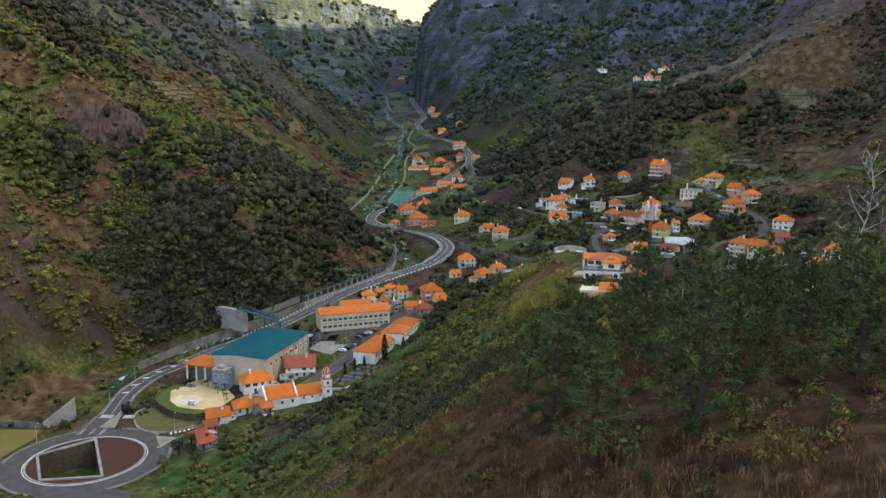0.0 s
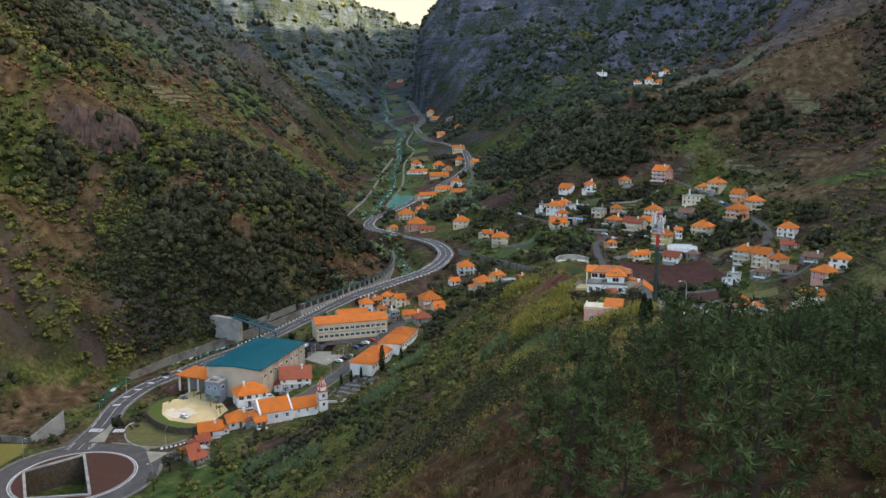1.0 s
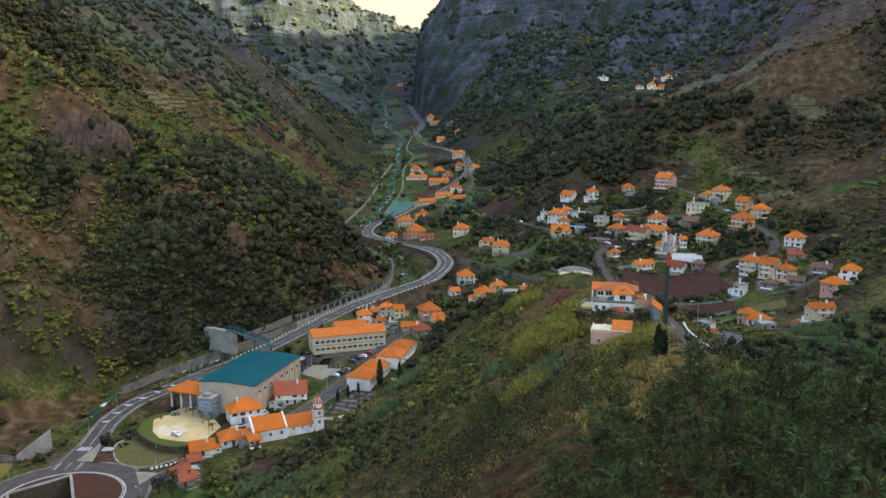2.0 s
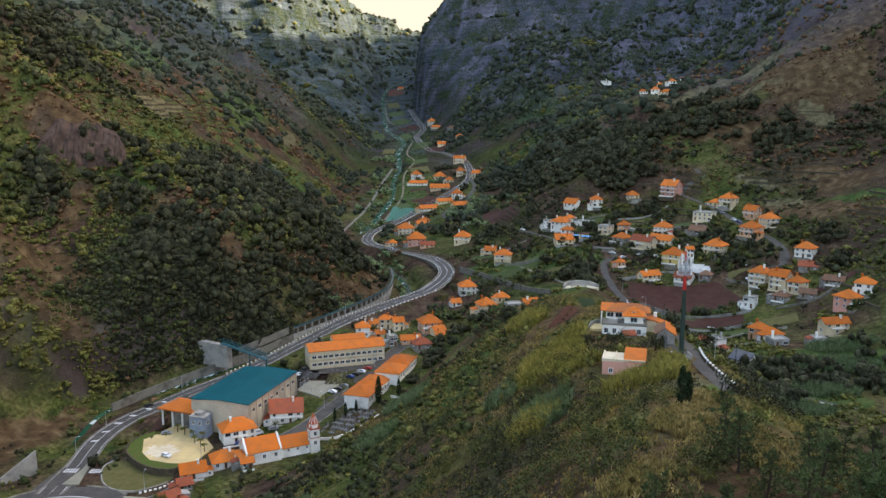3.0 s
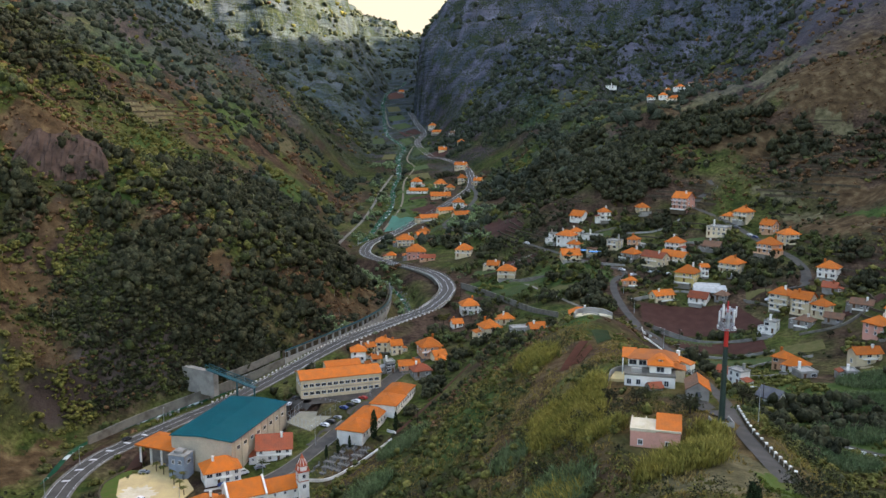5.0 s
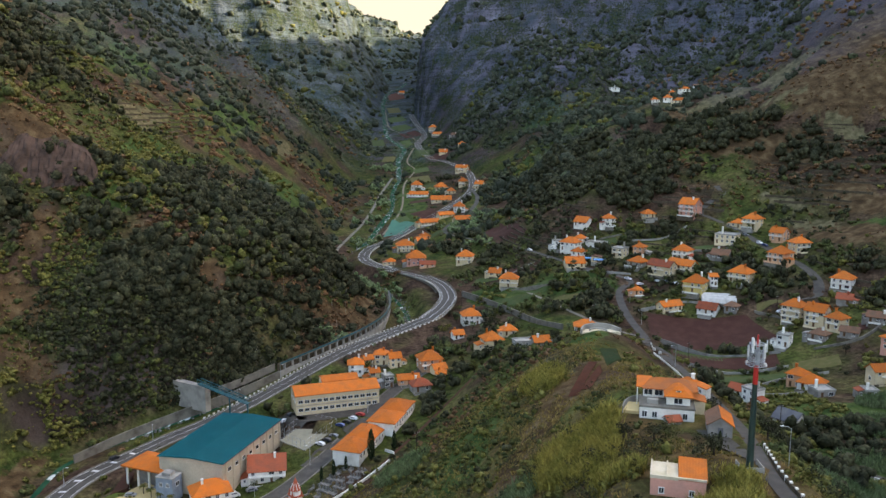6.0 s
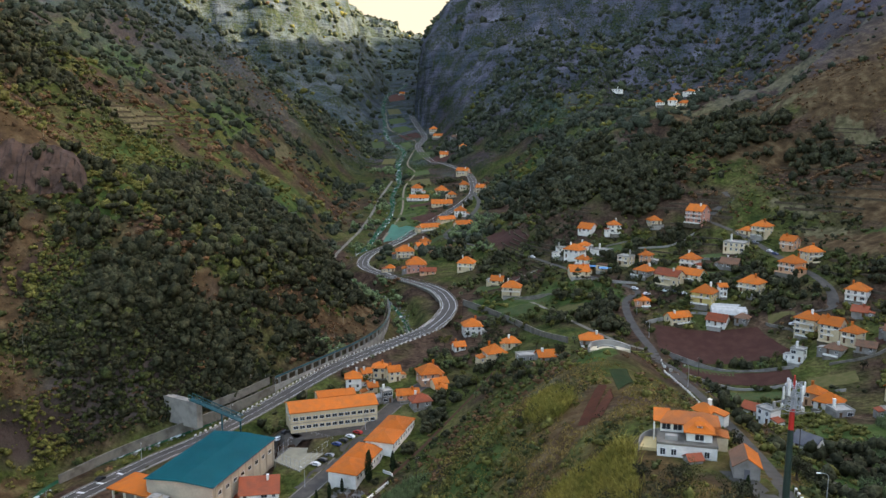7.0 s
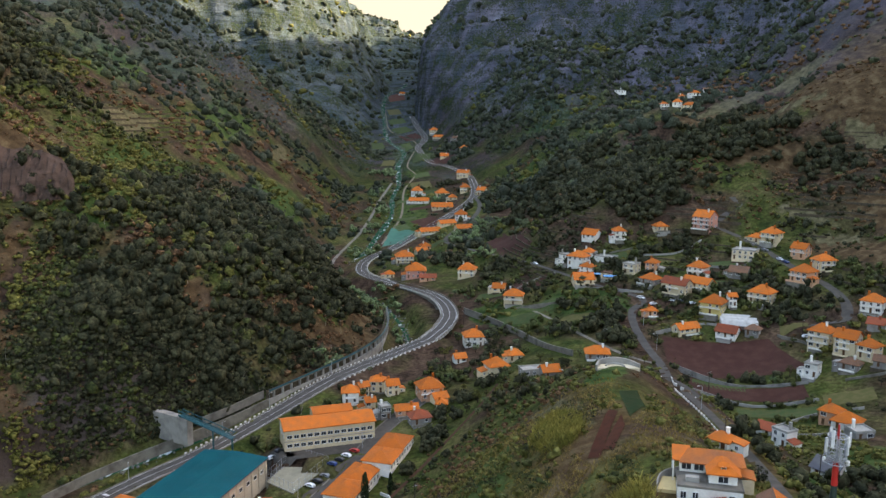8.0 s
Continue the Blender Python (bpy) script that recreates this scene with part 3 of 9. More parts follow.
RING_X, RING_Y, RING_IN, RING_OUT = -138.5, 275.5, 20.6, 28.6
PADS = [(RING_X, RING_Y, 31, 0), (-113, 332, 17, 2.6), (-121, 317, 12, 0.3), (-98, 352, 14, 3), (-95, 368, 18, 4.2), (-88, 385, 14, 5.5), (-71, 322, 14, 4.6), (-68, 386, 13, 9.5), (-58, 410, 20, 12.5), (-45, 379, 10, 10), (-36, 398, 10, 13), (-92, 340, 12, 3.4), (46.5, 207, 4, 79.7), (31, 202, 6, 77.6), (40, 243, 8, 75.5), (48, 229, 4, 76)]


def dense(rows, step=1.5):
    """Points every step metres along a smooth line through rows."""
    p = np.array(rows, float)
    m = np.zeros_like(p)
    m[1:-1] = (p[2:] - p[:-2]) / 2
    m[0], m[-1] = p[1] - p[0], p[-1] - p[-2]
    out = []
    for a in range(len(p) - 1):
        n = max(2, int(np.linalg.norm(p[a + 1] - p[a]) / step))
        s = np.linspace(0, 1, n, endpoint=False)[:, None]
        out.append(hermite(s, 1.0, p[a], p[a + 1], m[a], m[a + 1]))
    return np.vstack(out + [p[-1:]])


CELL, X0, Y0, NX, NY = 1.5, -320.0, -260.0, 440, 1540
press_d, press_z = np.full((NX, NY), 99.0), np.zeros((NX, NY))
taken = np.zeros((NX, NY), bool)
dug_d, dug_z = np.full((NX, NY), 99.0), np.zeros((NX, NY))


def window(x, y, r):
    i0, i1 = max(0, int((x - r - X0) / CELL)), min(NX, int((x + r - X0) / CELL) + 2)
    j0, j1 = max(0, int((y - r - Y0) / CELL)), min(NY, int((y + r - Y0) / CELL) + 2)
    if i1 <= i0 or j1 <= j0:
        return None
    i, j = np.meshgrid(np.arange(i0, i1), np.arange(j0, j1), indexing="ij")
    return slice(i0, i1), slice(j0, j1), np.hypot(X0 + i * CELL - x, Y0 + j * CELL - y)


def press(x, y, z, r, keep_d, keep_z, reach=13.0):
    """Level the land to z within r of a place."""
    w = window(x, y, r + reach)
    if w is None:
        return
    a, b, d = w
    d = d - r
    near = d < keep_d[a, b]
    keep_d[a, b] = np.where(near, d, keep_d[a, b])
    keep_z[a, b] = np.where(near, z, keep_z[a, b])


def take(x, y, r):
    """Keep plants off a place."""
    w = window(x, y, r)
    if w is not None:
        taken[w[0], w[1]] |= w[2] < r


for rows, half in ((MAIN_LOW, 6.5), (MAIN_HIGH, 5.5), (VILLAGE_ROAD, 3.0), (SPUR_LANE, 2.0), (UPPER_ROAD, 3.2), (LANE, 1.8), (TRACK, 2.0), (LEVEE, 1.2), (SQUARE_ROAD, 3.6), (LOW_LANE, 2.0)):
    for x, y, z in dense(rows):
        press(x, y, z, half, press_d, press_z)
        take(x, y, half + 1.2)
for x, y, r, z in PADS:
    press(x, y, z, r, press_d, press_z)
    take(x, y, r)
for x, y, z in dense(MAIN_BRIDGE):
    take(x, y, 6)
for x, y, z in dense(STREAM):
    press(x, y, z, 4.0, dug_d, dug_z)
    take(x, y, 4.0)


def looked_up(grid, x, y):
    u, v = np.clip((x - X0) / CELL, 0, NX - 1.01), np.clip((y - Y0) / CELL, 0, NY - 1.01)
    i, j = u.astype(int), v.astype(int)
    u, v = u - i, v - j
    return (grid[i, j] * (1 - u) + grid[i + 1, j] * u) * (1 - v) + (grid[i, j + 1] * (1 - u) + grid[i + 1, j + 1] * u) * v


def nearest(grid, x, y):
    i = np.clip(np.rint((x - X0) / CELL).astype(int), 0, NX - 1)
    j = np.clip(np.rint((y - Y0) / CELL).astype(int), 0, NY - 1)
    return grid[i, j]


PIT = [(-158.0, 278.0), (-143.1, 293.0), (-126.3, 261.4), (-146.4, 257.8)]


def in_pit(x, y, grow=0.0):
    """The opening over the stream inside the roundabout."""
    inside = True
    for (ax, ay), (bx, by) in zip(PIT, PIT[1:] + PIT[:1]):
        l = math.hypot(bx - ax, by - ay)
        inside = inside & (((bx - ax) * (y - ay) - (by - ay) * (x - ax)) / l < grow)
    return inside


def land(x, y):
    """Height of the finished land."""
    x, y = np.broadcast_arrays(np.asarray(x, float), np.asarray(y, float))
    z, _ = bare_land(x, y)
    inside = (x > X0) & (x < X0 + NX * CELL - 2) & (y > Y0) & (y < Y0 + NY * CELL - 2)
    d = np.where(inside, looked_up(dug_d, x, y), 99)
    z = z + (np.minimum(nearest(dug_z, x, y), z) - z) * (1 - smooth(0, 8, d))
    d = np.where(inside, looked_up(press_d, x, y), 99)
    z = z + (nearest(press_z, x, y) - z) * (1 - smooth(0, 9, d))
    return np.where(in_pit(x, y, 4.0), -9.0, z)


def sheet(name, xs, ys, zs, material, smooth_shade=True):
    """One mesh from a grid of places."""
    rows, cols = zs.shape
    co = np.stack([xs, ys, zs], -1).reshape(-1, 3)
    i = np.arange(rows * cols).reshape(rows, cols)
    quads = np.stack([i[:-1, :-1], i[:-1, 1:], i[1:, 1:], i[1:, :-1]], -1).reshape(-1, 4)
    me = bpy.data.meshes.new(name)
    me.from_pydata(co.tolist(), [], quads.tolist())
    me.polygons.foreach_set("use_smooth", np.full(len(quads), smooth_shade))
    me.materials.append(material)
    me.update()
    return new(name, me)


# What grows where: (kind, x, y, half length, half width, turn). Kinds: 0 bare earth, 1 lush green, 2 dry pale grass, 3 wood.
ZONES = [
    (3, -116, 488, 78, 34, 56), (3, -150, 452, 34, 16, 40), (3, -96, 585, 60, 22, 95), (3, -130, 640, 50, 26, 95), (3, -180, 505, 30, 20, 60),
    (3, -246, 486, 46, 22, 60), (3, -225, 432, 34, 16, 45), (3, -290, 560, 60, 24, 70), (3, -275, 610, 60, 24, 78), (3, -325, 700, 70, 30, 80), (0, -208, 412, 26, 10, 30), (0, -186, 345, 44, 12, 75), (0, -262, 452, 30, 10, 40), (0, -270, 520, 34, 9, 60),
    (0, -202, 442, 20, 5, 80), (0, -192, 399, 20, 8, 25), (0, -128, 466, 9, 5, 60), (0, -86, 512, 52, 8, 48), (0, -66, 560, 26, 6, 80), (0, -218, 470, 34, 10, 30), (0, -232, 520, 30, 12, 60),
    (1, -176, 478, 26, 14, 55), (1, -160, 745, 90, 22, 95), (1, -200, 600, 60, 18, 85), (1, -300, 760, 60, 26, 80), (1, -225, 860, 70, 20, 95),
    (2, -250, 684, 34, 13, 75), (0, -243, 992, 62, 36, 16), (0, -290, 1010, 50, 24, 40), (2, -190, 900, 40, 8, 95), (0, -330, 640, 40, 16, 80),
    (3, 94, 706, 56, 30, 140), (3, 52, 885, 44, 20, 120), (3, 140, 650, 28, 18, 150), (3, 148, 806, 24, 16, 150), (3, 190, 680, 30, 18, 160), (3, 256, 596, 46, 26, 120), (3, 70, 790, 34, 20, 120), (3, 215, 600, 22, 12, 130),
    (0, 212, 650, 44, 20, 150), (0, 262, 690, 60, 34, 130), (0, 175, 660, 20, 9, 150), (0, 310, 760, 70, 40, 150), (0, 215, 800, 60, 26, 160), (0, 230, 560, 34, 12, 120),
    (2, 176, 848, 34, 8, -35), (2, 228, 832, 32, 9, 0), (2, 286, 828, 36, 8, -5), (2, 330, 810, 34, 8, 20), (2, 230, 700, 24, 5, 150), (2, 262, 640, 30, 5, 130),
    (1, 190, 985, 44, 26, 10), (1, 60, 920, 34, 16, 100), (1, 84, 1062, 60, 30, 100), (0, 206, 520, 50, 16, 110), (1, 240, 500, 50, 7, 120), (2, 200, 560, 20, 4, 130), (2, 194, 585, 24, 4, 130), (1, 130, 900, 40, 16, 140),
    (1, 18, 560, 40, 14, 120), (1, 60, 540, 34, 18, 120), (1, -60, 900, 120, 16, 95), (1, -80, 1180, 150, 26, 95), (1, -130, 1500, 150, 26, 98), (1, 110, 300, 44, 16, 120), (1, 146, 336, 40, 16, 150), (1, -90, 250, 40, 22, 100),
    (0, 20, 274, 36, 5.5, 65), (0, 8, 250, 16, 5, 70), (1, 0, 300, 40, 10, 80), (0, 12, 140, 14, 4, 100), (1, 40, 350, 16, 6, 60), (0, 12, 186, 16, 5, 80), (2, 36, 176, 24, 9, 85), (2, 41.6, 158, 24, 4.5, 78), (0, -4, 150, 22, 7, 100), (2, 24, 322, 24, 7, 100),
]


def cover(x, y):
    """How much of each kind of ground cover lies at a place."""
    x, y = np.broadcast_arrays(np.asarray(x, float), np.asarray(y, float))
    out = np.zeros((4,) + x.shape)
    wob = 0.9 * (fbm(x / 16, y / 16, 4, 63) - 0.47)
    for kind, cx, cy, a, b, turn in ZONES:
        c, s = math.cos(radians(turn)), math.sin(radians(turn))
        d = np.hypot(((x - cx) * c + (y - cy) * s) / a, ((y - cy) * c - (x - cx) * s) / b)
        out[kind] = np.maximum(out[kind], 1 - smooth(0.55, 1.15, d + wob))
    return out


ROWS, COLS = 500, 410
step = np.linspace(0, 1, ROWS)
gy = -260 + 1060 * step + 3600 * step**4
gs = np.linspace(-1, 1, COLS)
gs = gs * (0.55 + 0.45 * gs**2)
gx = gs[None, :] * (430 + 0.42 * np.maximum(gy, 0))[:, None] - 0.03 * gy[:, None] + (np.sign(gs) * 700 * smooth(0.72, 1, np.abs(gs)))[None, :]
gyy = np.repeat(gy[:, None], COLS, 1)
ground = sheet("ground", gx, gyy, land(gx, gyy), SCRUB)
kinds = cover(gx, gyy).reshape(4, -1)
paint = ground.data.color_attributes.new("cover", "FLOAT_COLOR", "POINT")
paint.data.foreach_set("color", np.stack([kinds[0], kinds[1], kinds[2], np.ones(kinds.shape[1])], 1).astype(np.float32).ravel())
tagged(ground, "steep valley land with scrub, dry grass and bare rock", "ground", kind="structure")


# ---------------------------------------------------------------- small helpers for meshes
def part(name, bm, material, parent=None, label=""):
    """A bmesh as one mesh object, under a thing or part."""
    me = bpy.data.meshes.new(name)
    bmesh.ops.recalc_face_normals(bm, faces=bm.faces[:])
    bm.to_mesh(me)
    bm.free()
    me.materials.append(material)
    ob = new(name, me)
    ob.parent = parent
    if label:
        ob["label"] = label
    return ob


def shared(name, me, parent, m):
    ob = new(name, me)
    ob.parent = parent
    ob.matrix_basis = m
    return ob


def thing(name, m, label, category, group="", kind=""):
    ob = new(name)
    ob.empty_display_size = 0.3
    ob.matrix_basis = m
    return tagged(ob, label, category, group, kind)


def box(bm, x0, x1, y0, y1, z0, z1):
    v = [bm.verts.new(p) for p in ((x0, y0, z0), (x1, y0, z0), (x1, y1, z0), (x0, y1, z0), (x0, y0, z1), (x1, y0, z1), (x1, y1, z1), (x0, y1, z1))]
    for f in ((0, 1, 5, 4), (1, 2, 6, 5), (2, 3, 7, 6), (3, 0, 4, 7), (4, 5, 6, 7), (3, 2, 1, 0)):
        bm.faces.new([v[k] for k in f])


def prism(bm, outline, z0, z1):
    """An upright block over an outline."""
    lo, hi = [bm.verts.new((x, y, z0)) for x, y in outline], [bm.verts.new((x, y, z1)) for x, y in outline]
    n = len(lo)
    for k in range(n):
        bm.faces.new((lo[k], lo[(k + 1) % n], hi[(k + 1) % n], hi[k]))
    bm.faces.new(hi)
    bm.faces.new(lo[::-1])


def tube(bm, points, radii, sides=8):
    """A round tapering bar through points."""
    rings = []
    pts = [Vector(p) for p in points]
    for k, p in enumerate(pts):
        ahead = (pts[min(k + 1, len(pts) - 1)] - pts[max(k - 1, 0)]).normalized()
        turn = ahead.to_track_quat("Z", "Y").to_matrix()
        rings.append([bm.verts.new(p + turn @ Vector((math.cos(a), math.sin(a), 0)) * radii[k]) for a in (2 * math.pi * n / sides for n in range(sides))])
    for a, b in zip(rings, rings[1:]):
        for n in range(sides):
            bm.faces.new((a[n], a[(n + 1) % sides], b[(n + 1) % sides], b[n]))
    bm.faces.new(rings[0][::-1])
    bm.faces.new(rings[-1])


def hip_roof(bm, w, d, z, rise, over=0.5, thick=0.22):
    """A hipped roof on four slopes with eaves."""
    a, b = w / 2 + over, d / 2 + over
    e0 = [bm.verts.new(p) for p in ((-a, -b, z - thick), (a, -b, z - thick), (a, b, z - thick), (-a, b, z - thick))]
    e1 = [bm.verts.new(p) for p in ((-a, -b, z), (a, -b, z), (a, b, z), (-a, b, z))]
    if a >= b:
        r = [bm.verts.new((-(a - b * 0.95), 0, z + rise)), bm.verts.new((a - b * 0.95, 0, z + rise))]
        tops = [(e1[0], e1[1], r[1], r[0]), (e1[1], e1[2], r[1]), (e1[2], e1[3], r[0], r[1]), (e1[3], e1[0], r[0])]
    else:
        r = [bm.verts.new((0, -(b - a * 0.95), z + rise)), bm.verts.new((0, b - a * 0.95, z + rise))]
        tops = [(e1[0], e1[1], r[0]), (e1[1], e1[2], r[1], r[0]), (e1[2], e1[3], r[1]), (e1[3], e1[0], r[0], r[1])]
    for f in tops:
        bm.faces.new(f)
    for k in range(4):
        bm.faces.new((e0[k], e0[(k + 1) % 4], e1[(k + 1) % 4], e1[k]))
    bm.faces.new(e0[::-1])


def gable_roof(bm, w, d, z, rise, over=0.45, thick=0.22, x0=0.0, y0=0.0):
    """A saddle roof with its ridge along x, as two thick slopes."""
    a, b = w / 2 + over, d / 2 + over
    for s in (-1, 1):
        low = z - rise * over / (d / 2)
        v = [bm.verts.new((x0 + x, y0 + y, zz)) for x, y, zz in ((-a, s * b, low), (a, s * b, low), (a, 0, z + rise), (-a, 0, z + rise), (-a, s * b, low - thick), (a, s * b, low - thick), (a, 0, z + rise - thick), (-a, 0, z + rise - thick))]
        for f in ((0, 1, 2, 3), (7, 6, 5, 4), (0, 4, 5, 1), (1, 5, 6, 2), (3, 7, 4, 0)):
            bm.faces.new([v[k] for k in f])


def gable_walls(bm, w, d, z0, z1, rise):
    """Four walls whose ends rise to the ridge."""
    a, b = w / 2, d / 2
    lo = [bm.verts.new(p) for p in ((-a, -b, z0), (a, -b, z0), (a, b, z0), (-a, b, z0))]
    hi = [bm.verts.new(p) for p in ((-a, -b, z1), (a, -b, z1), (a, b, z1), (-a, b, z1))]
    l, r = bm.verts.new((-a, 0, z1 + rise)), bm.verts.new((a, 0, z1 + rise))
    bm.faces.new((lo[0], lo[1], hi[1], hi[0]))
    bm.faces.new((lo[2], lo[3], hi[3], hi[2]))
    bm.faces.new((lo[1], lo[2], hi[2], r, hi[1]))
    bm.faces.new((lo[3], lo[0], hi[0], l, hi[3]))
    bm.faces.new(lo[::-1])
    bm.faces.new((hi[0], hi[1], r, l))
    bm.faces.new((hi[2], hi[3], l, r))


def ribbon(name, points, width, lift, material, shift=0.0, thick=0.0, on_land=False):
    """A strip along points, shifted sideways; with thickness where it stands free."""
    p = np.array(points, float)
    t = np.gradient(p[:, :2], axis=0)
    t /= np.linalg.norm(t, axis=1)[:, None] + 1e-9
    side = np.stack([t[:, 1], -t[:, 0]], 1)
    rows = []
    for k in np.linspace(-0.5, 0.5, 3 if width > 2 else 2):
        q = p.copy()
        q[:, :2] += side * (shift + k * width)
        if on_land:
            q[:, 2] = np.maximum(land(q[:, 0], q[:, 1]), p[:, 2] - 0.5)
        q[:, 2] += lift
        rows.append(q)
    g = np.array(rows)
    ob = sheet(name, g[..., 0], g[..., 1], g[..., 2], material, False)
    if thick:
        m = ob.modifiers.new("depth", "SOLIDIFY")
        m.thickness, m.offset = thick, 1
    return ob


def wall_along(bm, points, height, thick, sink=0.6):
    """A wall that follows points, its foot sunk into the land."""
    p = np.array(points, float)
    t = np.gradient(p[:, :2], axis=0)
    t /= np.linalg.norm(t, axis=1)[:, None] + 1e-9
    side = np.stack([t[:, 1], -t[:, 0]], 1) * thick / 2
    rings = []
    for q, s in zip(p, side):
        rings.append([bm.verts.new(v) for v in ((q[0] - s[0], q[1] - s[1], q[2] - sink), (q[0] + s[0], q[1] + s[1], q[2] - sink), (q[0] + s[0], q[1] + s[1], q[2] + height), (q[0] - s[0], q[1] - s[1], q[2] + height))])
    for a, b in zip(rings, rings[1:]):
        for k in range(4):
            bm.faces.new((a[k], a[(k + 1) % 4], b[(k + 1) % 4], b[k]))
    bm.faces.new(rings[0][::-1])
    bm.faces.new(rings[-1])


def offset(points, shift):
    p = np.array(points, float)
    t = np.gradient(p[:, :2], axis=0)
    t /= np.linalg.norm(t, axis=1)[:, None] + 1e-9
    p[:, 0] += t[:, 1] * shift
    p[:, 1] -= t[:, 0] * shift
    return p


def patch(name, corners, material, label, category="field", rise=0.15, n=14, ridges=0.0, keep_off=True):
    """A field laid on the land between four corners, with furrows."""
    a, b, c, d = [np.array(q, float) for q in corners]
    cols = 60 if ridges else n
    u, v = np.meshgrid(np.linspace(0, 1, cols), np.linspace(0, 1, n))
    wob = 0.04 * (value_noise(v * 5, u * 5, 77) - 0.5)
    uu = np.clip(u, 0, 1) + wob * (u > 0) * (u < 1)
    q = (a * (1 - uu)[..., None] + b * uu[..., None]) * (1 - v)[..., None] + (d * (1 - uu)[..., None] + c * uu[..., None]) * v[..., None]
    z = land(q[..., 0], q[..., 1]) + rise + ridges * (np.arange(cols) % 2)[None, :]
    reach = max(np.linalg.norm(b - a), np.linalg.norm(d - a), np.linalg.norm(c - d))
    fine = np.linspace(0, 1, 2 + int(reach / 2.0))
    for s in fine if keep_off else ():
        for r in fine:
            w = (a * (1 - s) + b * s) * (1 - r) + (d * (1 - s) + c * s) * r
            take(w[0], w[1], 2.0)
    return tagged(sheet(name, q[..., 0], q[..., 1], z, material), label, category, kind="structure")


# ---------------------------------------------------------------- roads, kerbs, walls, stream
def road(name, rows, width, material, label, edge=True, centre=True, kerb=0.0, lift=0.12):
    p = dense(rows, 2.0)
    ob = tagged(ribbon(name, p, width, lift, material), label, "road", kind="structure")
    if edge:
        for s in (-1, 1):
            tagged(ribbon("road_line", p, 0.16, lift + 0.03, PAINT_WHITE, s * (width / 2 - 0.45)), "white edge line painted on the asphalt", "marking", kind="structure")
    if centre:
        tagged(ribbon("road_line", p, 0.14, lift + 0.03, PAINT_WHITE), "white centre line painted on the asphalt", "marking", kind="structure")
    if kerb:
        for s in (-1, 1):
            bm = bmesh.new()
            wall_along(bm, offset(p, s * (width / 2 + kerb / 2)), 0.25, kerb, 0.5)
            tagged(part("kerb", bm, CONCRETE), "grey concrete kerb and footway beside the road", "kerb", kind="structure")
    return ob


road("road", MAIN_LOW, 8.6, ASPHALT, "dark asphalt valley road with white lines", kerb=0.7)
road("road", MAIN_HIGH, 8.2, ASPHALT, "dark asphalt valley road with white lines", kerb=0.5)
road("road", VILLAGE_ROAD, 4.0, ASPHALT, "narrow grey asphalt village road", edge=False, centre=False)
road("road", SPUR_LANE, 2.8, OLD_ASPHALT, "narrow worn lane along the crest of the spur", edge=False, centre=False)
road("road", UPPER_ROAD, 5.0, OLD_ASPHALT, "grey asphalt road through the upper village", edge=False, centre=False)
road("road", LANE, 2.4, CONCRETE, "pale concrete lane between plots", edge=False, centre=False)
road("road", TRACK, 2.8, CONCRETE, "pale gravel track above the stream", edge=False, centre=False)
road("road", LEVEE, 2.0, EARTH_PATH, "pale earth path along the stream bank", edge=False, centre=False)
road("road", SQUARE_ROAD, 6.0, OLD_ASPHALT, "grey asphalt street past the church", edge=False, centre=False, kerb=0.5)
road("road", LOW_LANE, 2.8, OLD_ASPHALT, "narrow asphalt lane below the spur", edge=False, centre=False)

# the viaduct in the bend: deck, parapets and piers
p = dense(MAIN_BRIDGE, 2.0)
viaduct = thing("viaduct", pose(0, 0, 0), "curved concrete road viaduct over the stream", "bridge", kind="structure")
for name, w, lift, mat, shift, thick in (("road_surface", 8.6, 0.12, ASPHALT, 0, 0), ("centre_line", 0.2, 0.15, PAINT_WHITE, 0, 0), ("edge_line", 0.22, 0.15, PAINT_WHITE, 3.85, 0), ("edge_line", 0.22, 0.15, PAINT_WHITE, -3.85, 0)):
    ob = ribbon(name, p, w, lift, mat, shift)
    ob.parent = viaduct
    if thick:
        m = ob.modifiers.new("depth", "SOLIDIFY")
        m.thickness, m.offset = thick, -1
bm = bmesh.new()
wall_along(bm, p, 0.04, 10.4, 1.2)
part("deck", bm, CONCRETE, viaduct)
for s in (-1, 1):
    bm = bmesh.new()
    wall_along(bm, offset(p, s * 5.1), 0.75, 0.3, 0.9)
    part("parapet", bm, CONCRETE, viaduct, "grey concrete parapet")
bm = bmesh.new()
q = offset(p, -4.6)[len(p) // 2 - 4 :]
wall_along(bm, q - np.array([0, 0, 1.0]), 0.9, 0.8, 9.0)
part("abutment_wall", bm, CONCRETE, viaduct, "stained concrete wall under the deck")
for k in range(6, len(p) - 30, 11):
    bm = bmesh.new()
    t = p[k + 1] - p[k - 1]
    a = math.atan2(t[1], t[0])
    c, s = math.cos(a), math.sin(a)
    prism(bm, [(p[k][0] + c * u - s * v, p[k][1] + s * u + c * v) for u, v in ((-0.8, -3.6), (0.8, -3.6), (0.8, 3.6), (-0.8, 3.6))], land(p[k][0], p[k][1]) - 1.5, p[k][2] - 1.0)
    part("pier", bm, CONCRETE, viaduct)


# rows of white guard blocks along the roads
def spaced(points, gap):
    """Points at an even gap along a line."""
    p = np.array(points, float)
    s = np.r_[0, np.cumsum(np.linalg.norm(np.diff(p, axis=0), axis=1))]
    t = np.arange(0, s[-1], gap)
    return np.stack([np.interp(t, s, p[:, k]) for k in range(3)], 1)


